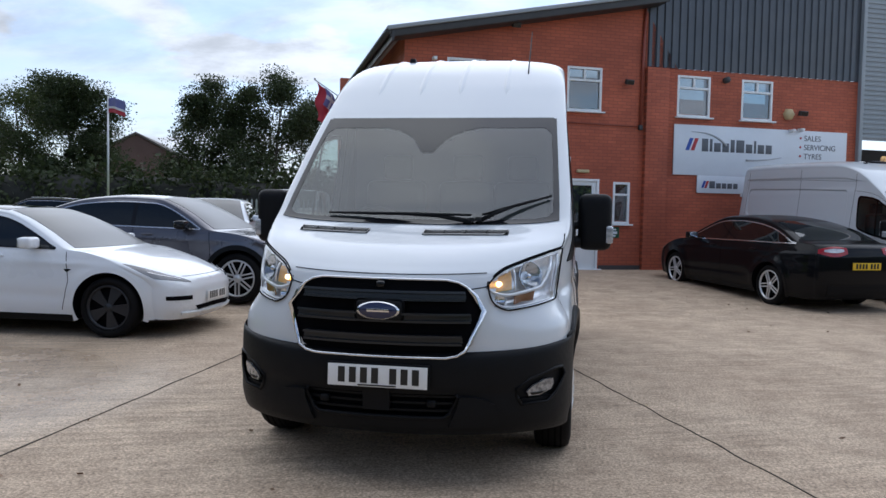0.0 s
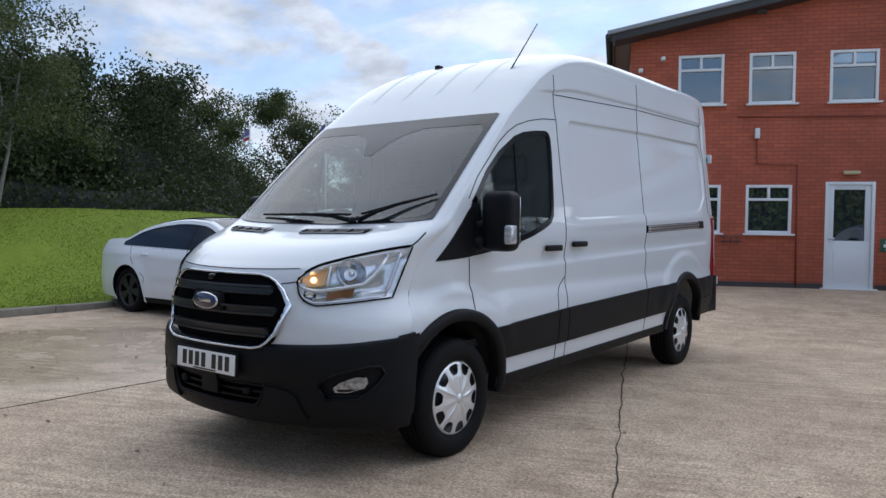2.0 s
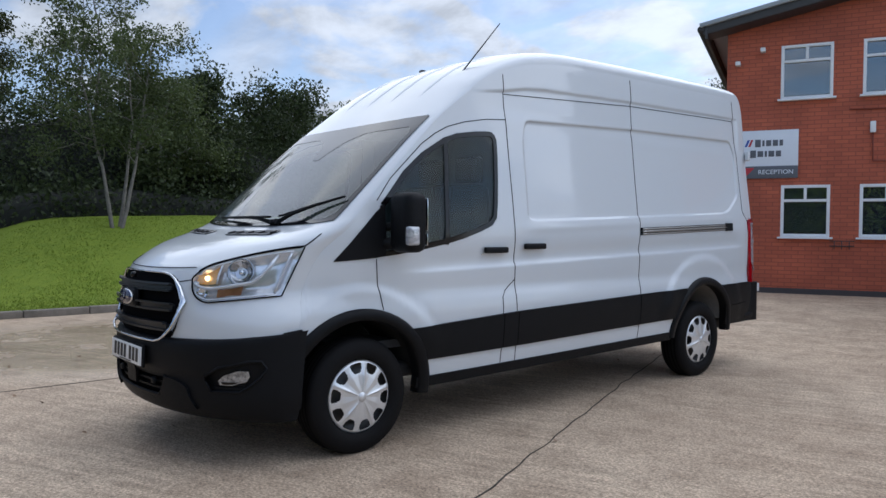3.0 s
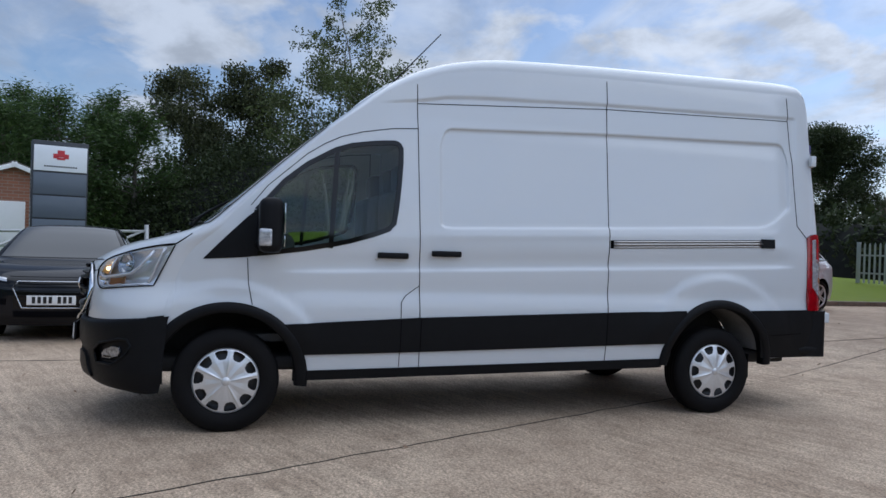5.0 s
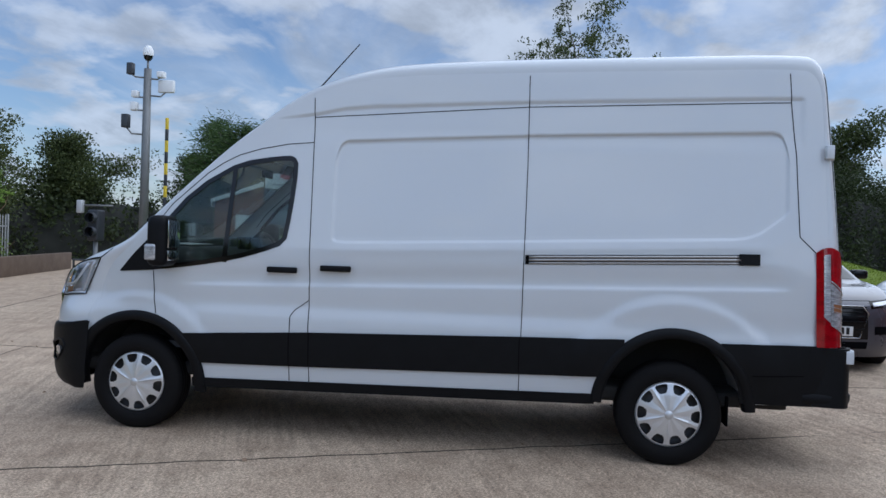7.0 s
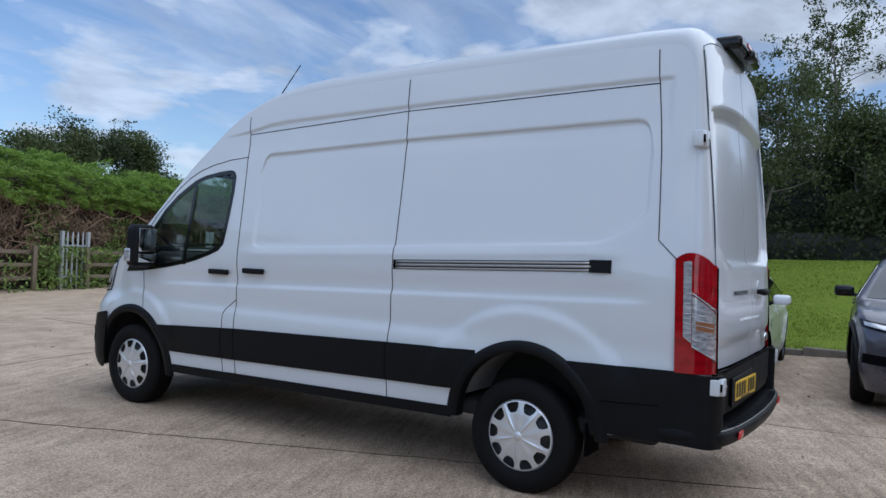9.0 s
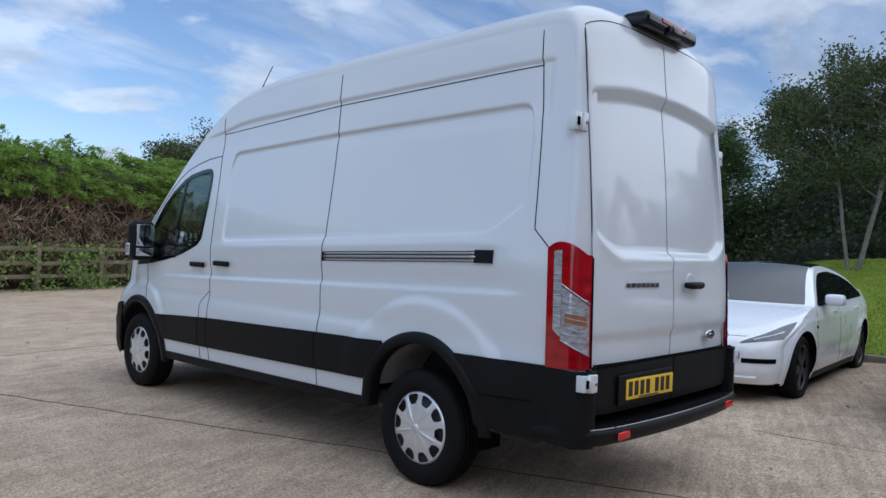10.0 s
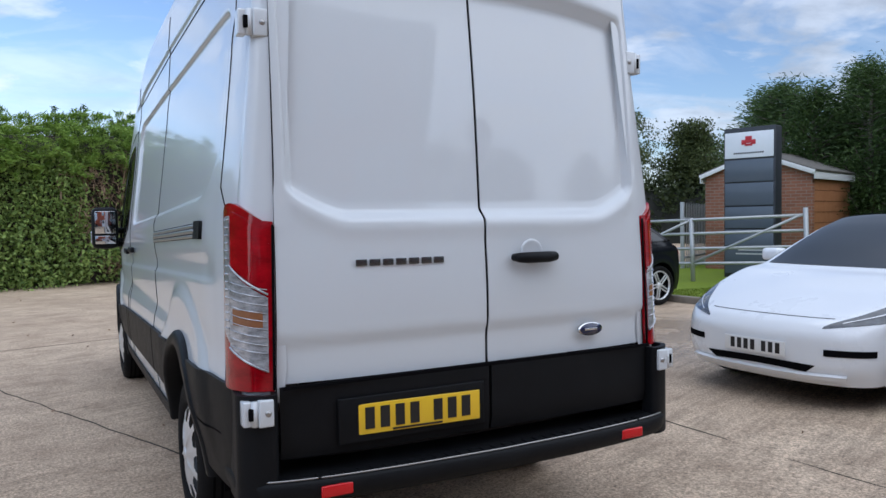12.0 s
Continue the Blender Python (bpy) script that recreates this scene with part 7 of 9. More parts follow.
def limb(rng, a, way, length, r, n=6, sag=0.0, wob=0.18):
    p, d, out, rad = Vector(a), Vector(way).normalized(), [Vector(a)], [r]
    for k in range(n):
        d = (d + Vector(rng.normal(size=3) * wob) + Vector((0, 0, 0.06 - sag))).normalized()
        p = p + d * length / n
        out.append(p.copy())
        rad.append(r * (1 - 0.86 * (k + 1) / n))
    return out, rad


def joined(tubes, sides=6):
    V, F = [], []
    for pts, rad in tubes:
        me = tube(pts, rad, sides, False)
        b = len(V)
        V += [tuple(v.co) for v in me.vertices]
        F += [tuple(b + i for i in f.vertices) for f in me.polygons]
        bpy.data.meshes.remove(me)
    return mesh_of("wood", V, F)


def tree(name, label, x, y, h, spread, mat, bark=BARK, seed=1, stems=1, clear=0.25, limbs=9, twigs=5, per=46, leaf=(0.13, 0.075), puff=0.38, r=0.11, lean=(0, 0), droop=0.0, flat=1.0):
    rng = np.random.default_rng(seed)
    z0 = ground_z(x, y)
    t = thing(name, label, "tree", pose(x, y, z0 - 0.05), "trees round the yard")
    wood, tips = [], []
    for s in range(stems):
        a = 2 * math.pi * s / stems + rng.uniform(0, 1)
        out = 0.20 if stems > 1 else 0.05
        pts, rad = limb(rng, (0.10 * math.cos(a) * (stems > 1), 0.10 * math.sin(a) * (stems > 1), 0), (out * math.cos(a) + lean[0], out * math.sin(a) + lean[1], 1), h * rng.uniform(0.82, 0.95), r * (0.75 if stems > 1 else 1), 9, 0, 0.07)
        wood.append((pts, rad))
        tips.append(pts[-1])
        for k in range(limbs):
            f = clear + (0.96 - clear) * (k + rng.uniform(0, 0.8)) / limbs
            i = min(int(f * 9), 8)
            base = pts[i].lerp(pts[i + 1], f * 9 - i)
            b = rng.uniform(0, 2 * math.pi)
            reach = spread * (0.55 + 0.5 * math.sin(math.pi * min(1, (f - clear) / (1 - clear) * 0.9 + 0.12))) * rng.uniform(0.7, 1.15)
            lp, lr = limb(rng, base, (math.cos(b), math.sin(b), rng.uniform(0.25, 0.9) * flat), reach, rad[i] * 0.50, 6, droop * 0.3, 0.2)
            wood.append((lp, lr))
            for q in range(twigs):
                g = rng.uniform(0.35, 1.0)
                j = min(int(g * 6), 5)
                c = lp[j].lerp(lp[j + 1], g * 6 - j)
                tp, tr_ = limb(rng, c, Vector(rng.normal(size=3)) + Vector((0, 0, 0.4 - droop)), reach * rng.uniform(0.18, 0.42), lr[j] * 0.5, 3, droop, 0.3)
                wood.append((tp, tr_))
                tips += [tp[-1], tp[1]]
            tips.append(lp[-1])
    part("trunk", joined(wood), bark, t)
    T = np.array([tuple(p) for p in tips])
    C = np.repeat(T, per, 0) + np.clip(rng.normal(size=(len(T) * per, 3)), -1.2, 1.2) * puff * np.repeat(rng.uniform(0.5, 1.25, (len(T), 1)), per, 0) * np.array([1, 1, 0.75])
    C = C[C[:, 2] > 0.15 * h * (clear > 0.12)]
    part("crown", quad_mesh("crown", leaves(rng, C, leaf[0], leaf[1], droop)), mat, t)
    return t


def conifer(name, label, x, y, h, w, seed, mat=LEAF_CONIFER, n=14000):
    rng = np.random.default_rng(seed)
    t = thing(name, label, "tree", pose(x, y, ground_z(x, y) - 0.05), "trees round the yard")
    wood = [([Vector((0, 0, 0)), Vector((0.05, 0, h * 0.5)), Vector((0, 0.03, h * 0.97))], [0.13, 0.08, 0.012])]
    cs = []
    for k in range(70):
        f = (k + rng.uniform(0, 1)) / 70
        a = rng.uniform(0, 2 * math.pi)
        reach = w * (1 - f) ** 0.62 * rng.uniform(0.65, 1.15) + 0.12
        b = Vector((0, 0, f * h * 0.95))
        e = b + Vector((math.cos(a) * reach, math.sin(a) * reach, reach * rng.uniform(0.10, 0.55)))
        wood.append(([b, b.lerp(e, 0.5) + Vector((0, 0, -0.04)), e], [0.03, 0.018, 0.005]))
        m = int(n / 70)
        g = rng.uniform(0.25, 1.05, (m, 1)) ** 0.7
        P = np.array(b) * (1 - g) + np.array(e) * g + rng.normal(size=(m, 3)) * 0.17 * (0.4 + g)
        P[:, 2] -= 0.10 * g[:, 0] ** 2
        cs.append(leaves(rng, P, 0.17, 0.034, 0.15, (math.cos(a), math.sin(a), 0.25), 0.40))
    part("trunk", joined(wood, 5), BARK, t)
    part("crown", quad_mesh("crown", np.concatenate(cs)), mat, t)
    return t


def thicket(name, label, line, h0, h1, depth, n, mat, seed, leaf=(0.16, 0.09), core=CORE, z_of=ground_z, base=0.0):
    """A dense belt of bushes: leaf clumps over a sheet coloured as the shade within."""
    rng = np.random.default_rng(seed)
    pts = along(line, 0.7)
    hs = [h0 + (h1 - h0) * (0.5 + 0.5 * noise.noise((p.x * 0.33, p.y * 0.33, seed))) for p in pts]
    t = thing(name, label, "bushes", kind="stuff")
    P = []
    for k, (p, h) in enumerate(zip(pts, hs)):
        a, b = pts[max(k - 1, 0)], pts[min(k + 1, len(pts) - 1)]
        d = (b - a).normalized()
        nn = Vector((-d.y, d.x))
        z = z_of(p.x, p.y)
        P.append([(p.x + nn.x * o * depth, p.y + nn.y * o * depth, z + base + q * h) for o, q in ((-0.42, -0.05), (-0.40, 0.35), (-0.30, 0.70), (0, 0.86), (0.30, 0.70), (0.40, 0.35), (0.42, -0.05))])
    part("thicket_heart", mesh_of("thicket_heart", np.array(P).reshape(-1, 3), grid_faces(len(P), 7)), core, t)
    i = rng.integers(0, len(pts) - 1, n // 40)
    f = rng.uniform(0, 1, len(i))
    C = []
    for a, g in zip(i, f):
        p, d = pts[a].lerp(pts[a + 1], g), (pts[a + 1] - pts[a]).normalized()
        h = hs[a] * (1 - g) + hs[a + 1] * g
        th = rng.uniform(-0.15, math.pi + 0.15)
        o, q = 0.5 * math.cos(th) * depth, max(0.02, math.sin(th)) ** 0.8 * h * rng.uniform(0.80, 1.06)
        C.append((p.x - d.y * o, p.y + d.x * o, z_of(p.x, p.y) + base + q))
    C = np.repeat(np.array(C), 40, 0) + rng.normal(size=(len(i) * 40, 3)) * 0.30
    part("leaves", quad_mesh("leaves", leaves(rng, C, *leaf)), mat, t)
    return t


# belt behind the lawn
thicket("shrub_belt", "dense dark shrubs along the top of the bank", [(-19.5, -2.5), (-18.6, 1.5), (-17.6, 5.0), (-17.4, 9.0), (-18.6, 13.0), (-22.0, 17.0)], 2.3, 3.5, 3.2, 110000, LEAF_DARK, 3, (0.11, 0.055))
thicket("bramble_bank", "low bramble and ivy bank under the trees", [(-16.0, -1.0), (-15.4, 2.5), (-15.2, 7.0), (-16.2, 12.0)], 0.5, 1.0, 1.8, 12000, LEAF_DARK, 5, (0.12, 0.08))
tree("airy_tree", "tall thin-leaved tree bent by the wind", -18.8, 4.7, 8.1, 2.2, LEAF_MID, BARK, 11, 2, 0.50, 10, 8, 18, (0.11, 0.055), 0.15, 0.09, lean=(-0.02, 0.08))
tree("birch_tree", "multi-stemmed birch with pale trunks and a dense crown", -12.45, 3.72, 4.9, 1.5, LEAF_MID, BARK_PALE, 21, 3, 0.34, 10, 7, 26, (0.085, 0.045), 0.20, 0.062)
tree("birch_tree", "slender silver birch with pale trunk", -20.2, 0.75, 7.0, 1.35, LEAF_BIRCH, BARK_BIRCH, 13, 2, 0.10, 22, 8, 70, (0.11, 0.06), 0.34, 0.10, droop=0.25)
tree("birch_tree", "slender silver birch with pale trunk", -15.9, 5.9, 4.0, 1.6, LEAF_MID, BARK_BIRCH, 14, 2, 0.18, 12, 6, 60, (0.10, 0.055), 0.34, 0.09)
tree("rounded_tree", "dark rounded broadleaf tree behind the bank", -17.2, 7.6, 3.9, 2.0, LEAF_DARK, BARK, 15, 1, 0.12, 13, 6, 110, (0.12, 0.07), 0.34)
tree("rounded_tree", "dark rounded broadleaf tree behind the bank", -18.5, 10.8, 4.5, 2.3, LEAF_DARK, BARK, 16, 1, 0.12, 13, 6, 110, (0.12, 0.07), 0.36)
tree("light_tree", "thin-crowned tree seen against the sky", -21.0, 14.5, 6.2, 2.0, LEAF_MID, BARK, 17, 1, 0.2, 13, 6, 50, (0.12, 0.07), 0.34)
for k, (x, y, h, w) in enumerate(((-17.6, -3.6, 5.5, 2.2), (-18.6, -1.6, 5.3, 2.1), (-17.2, -5.9, 5.2, 2.2), (-18.4, -2.7, 5.2, 2.1), (-17.0, -4.8, 5.1, 2.1), (-18.2, -7.2, 5.3, 2.2), (-19.6, -5.0, 6.0, 2.2), (-19.8, -7.9, 5.9, 2.0), (-21.5, -2.8, 6.3, 1.9), (-22.0, -6.6, 6.0, 2.0))):
    conifer("cypress_tree", "dark green cypress with feathery sprays", x, y, h, w, 30 + k)

# far belt round the parking field
thicket("far_hedge", "long clipped hedge bank behind the parking field", [(-46, 20), (-34, 25.0), (-24, 27.5), (-12, 29.5), (2, 31), (14, 32)], 2.3, 3.0, 3.5, 30000, LEAF_DARK, 7, (0.28, 0.17))
for k, (x, y, h, w, mt, per) in enumerate(((-33, 30, 9.0, 3.0, LEAF_MID, 42), (-28.0, 31.5, 7.6, 3.0, LEAF_MID, 42), (-24.9, 30.5, 7.6, 2.6, LEAF_DARK, 60), (-18.6, 33.0, 7.4, 2.8, LEAF_DARK, 50), (-14.9, 33.0, 7.8, 3.0, LEAF_DARK, 50), (-8.0, 33.5, 6.8, 3.0, LEAF_DARK, 40), (-4.0, 34.0, 5.6, 2.6, LEAF_DARK, 40), (-39, 27, 8.5, 3.2, LEAF_MID, 24), (-44, 22, 8.0, 3.2, LEAF_DARK, 40))):
    tree("field_tree", "broad dark tree beyond the hedge bank", x, y, h, w, mt, BARK, 50 + k, 1, 0.10, 18, 7, int((3.2 if -29 < x < -14 else 1.8) * per), (0.12, 0.075) if -29 < x < -14 else (0.18, 0.10), 0.44, 0.16)
# trees beyond the exit road
for k, (x, y, h, w, mt) in enumerate(((-23, -21.0, 5.7, 3.0, LEAF_MID), (-29, -19.5, 5.8, 3.2, LEAF_MID), (-34.5, -14.5, 5.8, 3.2, LEAF_DARK), (-27.0, -26.5, 6.8, 3.6, LEAF_MID), (-13.9, -27.0, 6.0, 2.6, LEAF_MID), (-18.8, -30.0, 7.4, 2.9, LEAF_DARK), (-20.1, -29.0, 7.0, 2.4, LEAF_MID))):
    tree("roadside_tree", "full oak-like tree beyond the exit road", x, y, h, w, mt, BARK, 70 + k, 1, 0.08, 17, 7, 120, (0.14, 0.09), 0.48, 0.16)
thicket("road_hedge", "tall dark hedge along the far side of the road", [(-48, -6), (-40, -11.5), (-31, -17), (-24, -22), (-16, -25.5)], 2.6, 3.6, 3.0, 22000, LEAF_DARK, 8, (0.24, 0.14))

# clipped conifer hedge with a browned face along the yard
# the run past x = 9 is unseen, added to close the yard and be reflected
HEDGE = [(-15.6, -14.1), (-12.4, -14.5), (-9.0, -14.1), (-6.2, -13.35), (-3.0, -12.35), (0.2, -11.4), (3.0, -10.6), (7.0, -9.4), (12.0, -7.6), (17.0, -4.5), (20.5, 0.5), (22.0, 7.0), (22.0, 16.0)]


def hedge():
    rng = np.random.default_rng(90)
    t = thing("conifer_hedge", "tall conifer hedge, bright green on top, browned and ivy-grown below", "hedge", kind="stuff")
    pts = along(HEDGE, 0.5)
    top = lambda p: 3.45 + 0.35 * noise.noise((p.x * 0.4, p.y * 0.4, 2.0)) + (0.35 if p.x > -1 else 0.0)
    P, info = [], []
    for k, p in enumerate(pts):
        a, b = pts[max(k - 1, 0)], pts[min(k + 1, len(pts) - 1)]
        d = (b - a).normalized()
        nn = Vector((-d.y, d.x))
        h = top(p)
        info.append((p, d, nn, h))
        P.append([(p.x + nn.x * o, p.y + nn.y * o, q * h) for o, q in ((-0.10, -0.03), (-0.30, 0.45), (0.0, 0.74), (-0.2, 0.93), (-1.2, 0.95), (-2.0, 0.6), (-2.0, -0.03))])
    # black-brown sheet painted as the shaded depth behind twigs and sprays
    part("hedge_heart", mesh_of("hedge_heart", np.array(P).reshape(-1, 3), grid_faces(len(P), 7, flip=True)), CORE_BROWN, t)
    seen = [i for i in info if i[0].x < 9]
    far = [i for i in info if i[0].x >= 9]

    def scatter(n, lo, hi, o0, o1, group, bulge=0.0):
        i = rng.integers(0, len(group), n)
        out = np.zeros((n, 3))
        f, z, o = rng.uniform(-0.28, 0.28, n), rng.uniform(lo, hi, n), rng.uniform(o0, o1, n)
        for k in range(n):
            p, d, nn, h = group[i[k]]
            oo = o[k] + bulge * math.sin(math.pi * min(1, max(0, (z[k] - lo) / (hi - lo))))
            out[k] = (p.x + d.x * f[k] + nn.x * oo, p.y + d.y * f[k] + nn.y * oo, z[k] * h)
        return out

    def clumped(n, lo, hi, o0, o1, group, bulge, size):
        """A scatter that leaves dark hollows between its clumps."""
        out = scatter(n, lo, hi, o0, o1, group, bulge)
        return out[[noise.noise((c[0] * size, c[1] * size, c[2] * size * 1.3)) > rng.uniform(-0.25, 0.25) for c in out]]

    # feathery clumps that lean out from the face and over the top
    cs = []
    for k in range(1150):
        p, d, nn, h = seen[rng.integers(0, len(seen))]
        over = rng.uniform(0, 1) < 0.40
        f, o = rng.uniform(-0.3, 0.3), (rng.uniform(-1.3, 0.0) if over else rng.uniform(0.05, 0.50))
        z = h * (rng.uniform(0.93, 1.06) if over else rng.uniform(0.70, 0.99))
        c = np.array((p.x + d.x * f + nn.x * o, p.y + d.y * f + nn.y * o, z))
        side = rng.normal() * 0.5
        way = np.array((nn.x * 0.75 + d.x * side, nn.y * 0.75 + d.y * side, rng.uniform(0.15, 0.7) if over else rng.uniform(-0.25, 0.35)))
        m, size = 100, rng.uniform(0.25, 0.60)
        q = rng.uniform(0, 1, (m, 1))
        C = c + q * way * size + rng.normal(size=(m, 3)) * np.array((0.13, 0.13, 0.055)) * (1.2 - q)
        C[:, 2] -= 0.16 * q[:, 0] ** 2
        cs.append(leaves(rng, C, 0.14, 0.024, 0.1, way * 1.2, 0.40))
    part("green_sprays", quad_mesh("green_sprays", np.concatenate(cs)), LEAF_HEDGE, t)
    lush, wide, rare = [[i for i in seen if i[0].x > q] for q in (0.8, -0.9, -2.6)]
    part("green_face", quad_mesh("green_face", leaves(rng, np.concatenate([scatter(20000, 0.02, 0.85, 0.0, 0.45, lush, 0.12), scatter(5500, 0.02, 0.85, 0.0, 0.40, wide, 0.12), scatter(1400, 0.02, 0.80, 0.0, 0.40, rare, 0.12)]), 0.105, 0.055)), LEAF_IVY, t)
    part("ivy", quad_mesh("ivy", leaves(rng, np.concatenate([clumped(26000, 0.0, 0.34, 0.1, 1.00, seen, 0.1, 1.1), scatter(5000, 0.1, 0.62, 0.05, 0.32, [i for i in seen if noise.noise((i[0].x * 0.5, i[0].y * 0.5, 7)) > 0.02])]), 0.105, 0.06)), LEAF_IVY, t)
    brown = [i for i in seen if i[0].x < 1.2]
    part("dead_twigs", quad_mesh("dead_twigs", leaves(rng, clumped(30000, 0.06, 0.76, -0.12, 0.36, brown, 0.06, 1.7), 0.30, 0.020, 0.1, (0, 0, -0.5), 0.75)), TWIG_BROWN, t)
    bits = scatter(330, 0.12, 0.70, 0.05, 0.34, brown)
    stems = []
    for c in bits:
        stems.append(limb(rng, Vector(c) - Vector((0, 0, 0.3)), Vector((rng.normal() * 0.5, rng.normal() * 0.4, 1)), rng.uniform(0.5, 1.5), rng.uniform(0.014, 0.034), 5, 0, 0.5))
    part("bare_branches", joined(stems, 4), TWIG_BROWN, t)
    part("far_face", quad_mesh("far_face", leaves(rng, np.concatenate([scatter(9000, 0.0, 1.03, 0.0, 0.4, far, 0.1), scatter(2500, 0.9, 1.05, -1.2, 0.1, far)]), 0.3, 0.16)), LEAF_IVY, t)
    # tall leaders above the clipped top
    cs = []
    tall = [min(seen, key=lambda i: abs(i[0].x - q)) for q in (-4.1, -3.9, -1.6, -0.2, 0.1, 0.7, 1.0)]
    for k in range(97):
        p, d, nn, h = tall[k] if k < 7 else seen[rng.integers(0, len(seen))]
        hh, fat = (rng.uniform(0.6, 0.9), 2.2) if k < 7 else (rng.uniform(0.2, 0.6), 1.0)
        q = rng.uniform(0, 1, (70, 1))
        cs.append(np.array([(p.x - nn.x * 0.6, p.y - nn.y * 0.6, h * 0.92)]) + q * np.array([[rng.normal() * 0.12 * fat, rng.normal() * 0.12 * fat, hh]]) + rng.normal(size=(70, 3)) * np.array([0.13 * fat, 0.13 * fat, 0.05]) * (1.1 - q))
    part("leaders", quad_mesh("leaders", leaves(rng, np.concatenate(cs), 0.20, 0.05, 0, (0, 0, 0.7), 0.7)), LEAF_CONIFER, t)


hedge()

# grass blades over the near part of the lawn
rng = np.random.default_rng(5)
gxs, gys = rng.uniform(-13.5, -7.75, 70000), rng.uniform(-1.3, 12.0, 70000)
keep = rng.uniform(0, 1, 70000) < 1.15 - 0.12 * (-7.7 - gxs)
gxs, gys = gxs[keep], gys[keep]
GB = np.stack([gxs, gys, 0.10 + rise(gxs, gys) + bank(gxs, gys)], 1)
blades = part("grass", quad_mesh("grass", leaves(rng, GB - np.array([0, 0, 0.008]), 0.045, 0.012, 0, (0, 0, 1.0), 0.7)), GRASS_BLADE)
tagged(blades, "short mown grass blades on the bank", "grass", kind="stuff")


# ---------------------------------------------------------------- fittings on the workshop wall
def words(text, size, mat, parent, m, name="lettering", label=""):
    cu = bpy.data.curves.new(name, "FONT")
    cu.body, cu.size, cu.extrude = text, size, 0.002
    cu.materials.append(mat)
    me = bpy.data.meshes.new_from_object(new("lettering_source", cu))
    bpy.data.objects.remove(bpy.data.objects["lettering_source"])
    return part(name, me, mat, parent, label, m)


FACE = pose(0, 0, 0, 90, 0, 0)          # lays lettering on a wall that looks along -y
sign = thing("wall_sign", "large white wall signboard with grey and blue marks", "sign", on_wall(8.88, -0.03, 2.27))
part("sign_board", box(4.84, 0.03, 1.18, 0.004, (2.42, 0, 0.59)), SIGN_WHITE, sign)
part("lower_board", box(2.5, 0.03, 0.42, 0.004, (1.90, 0.001, -0.206)), SIGN_WHITE, sign)
for x0, z0, w, h, mt in ((0.30, 0.58, 0.10, 0.29, SIGN_BLUE), (0.44, 0.58, 0.10, 0.29, SIGN_RED), (0.76, -0.30, 0.06, 0.17, SIGN_BLUE), (0.84, -0.30, 0.06, 0.17, SIGN_RED)):
    part("slanted_stripe", mesh_of("stripe", [(x0, -0.019, z0), (x0 + w, -0.019, z0), (x0 + w + h * 0.38, -0.019, z0 + h), (x0 + h * 0.38, -0.019, z0 + h)], [(0, 1, 2, 3)], False), mt, sign)
x = 0.74
for k, w in enumerate((0.17, 0.07, 0.18, 0.18, 0.11, 0.22, 0.18, 0.06, 0.18, 0.17)):
    tall = 0.30 if k in (0, 1, 4, 5, 7) else 0.21
    part("name_bar", box(w, 0.004, tall, 0.001, (x + w / 2, -0.018, 0.57 + tall / 2)), SIGN_GREY, sign)
    x += w + 0.045
x = 0.98
for k, w in enumerate((0.15, 0.13, 0.12, 0.13, 0.12)):
    tall = 0.17 if k == 0 else 0.125
    part("name_bar", box(w, 0.004, tall, 0.001, (x + w / 2, -0.018, -0.30 + tall / 2)), SIGN_GREY, sign)
    x += w + 0.03
arc = [(0.45 + 0.95 * f, -0.019, 1.02 - 0.30 * f**3) for f in np.linspace(0, 1, 16)]
part("swoosh", tube(arc, [0.006 + 0.025 * f for f in np.linspace(0, 1, 16)], 6), SIGN_PALE, sign)
arc = [(1.95 + 1.0 * f, -0.019, 0.40 + 0.10 * f**2) for f in np.linspace(0, 1, 16)]
part("swoosh", tube(arc, [0.03 - 0.022 * f for f in np.linspace(0, 1, 16)], 6), SIGN_PALE, sign)
for k, tx in enumerate(("SALES", "SERVICING", "TYRES")):
    z = 0.93 - 0.22 * k
    words(tx, 0.19, SIGN_GREY, sign, pose(3.58, -0.018, z) @ FACE)
    part("bullet", lathe([(0, -0.004), (0.028, -0.004), (0.03, 0)], 14, "y"), SIGN_RED, sign, m=pose(3.48, -0.018, z + 0.065))

rec = thing("reception_sign", "white reception sign with a red arrow and grey foot band", "sign", on_wall(2.60, -0.03, 2.17))
part("sign_board", box(1.08, 0.03, 0.90, 0.004, (0.54, 0, 0.45)), SIGN_WHITE, rec)
part("foot_band", box(1.08, 0.008, 0.23, 0.001, (0.54, -0.017, 0.115)), SIGN_GREY, rec)
words("RECEPTION", 0.115, SIGN_WHITE, rec, pose(0.40, -0.023, 0.08) @ FACE)
part("arrow", mesh_of("arrow", [(0.06, -0.0225, 0.20), (0.34, -0.0225, 0.20), (0.20, -0.0225, 0.05)], [(0, 2, 1)], False), SIGN_RED, rec)
for x0, mt in ((0.16, SIGN_BLUE), (0.22, SIGN_RED)):
    part("slanted_stripe", mesh_of("stripe", [(x0, -0.0175, 0.60), (x0 + 0.04, -0.0175, 0.60), (x0 + 0.09, -0.0175, 0.73), (x0 + 0.05, -0.0175, 0.73)], [(0, 1, 2, 3)], False), mt, rec)
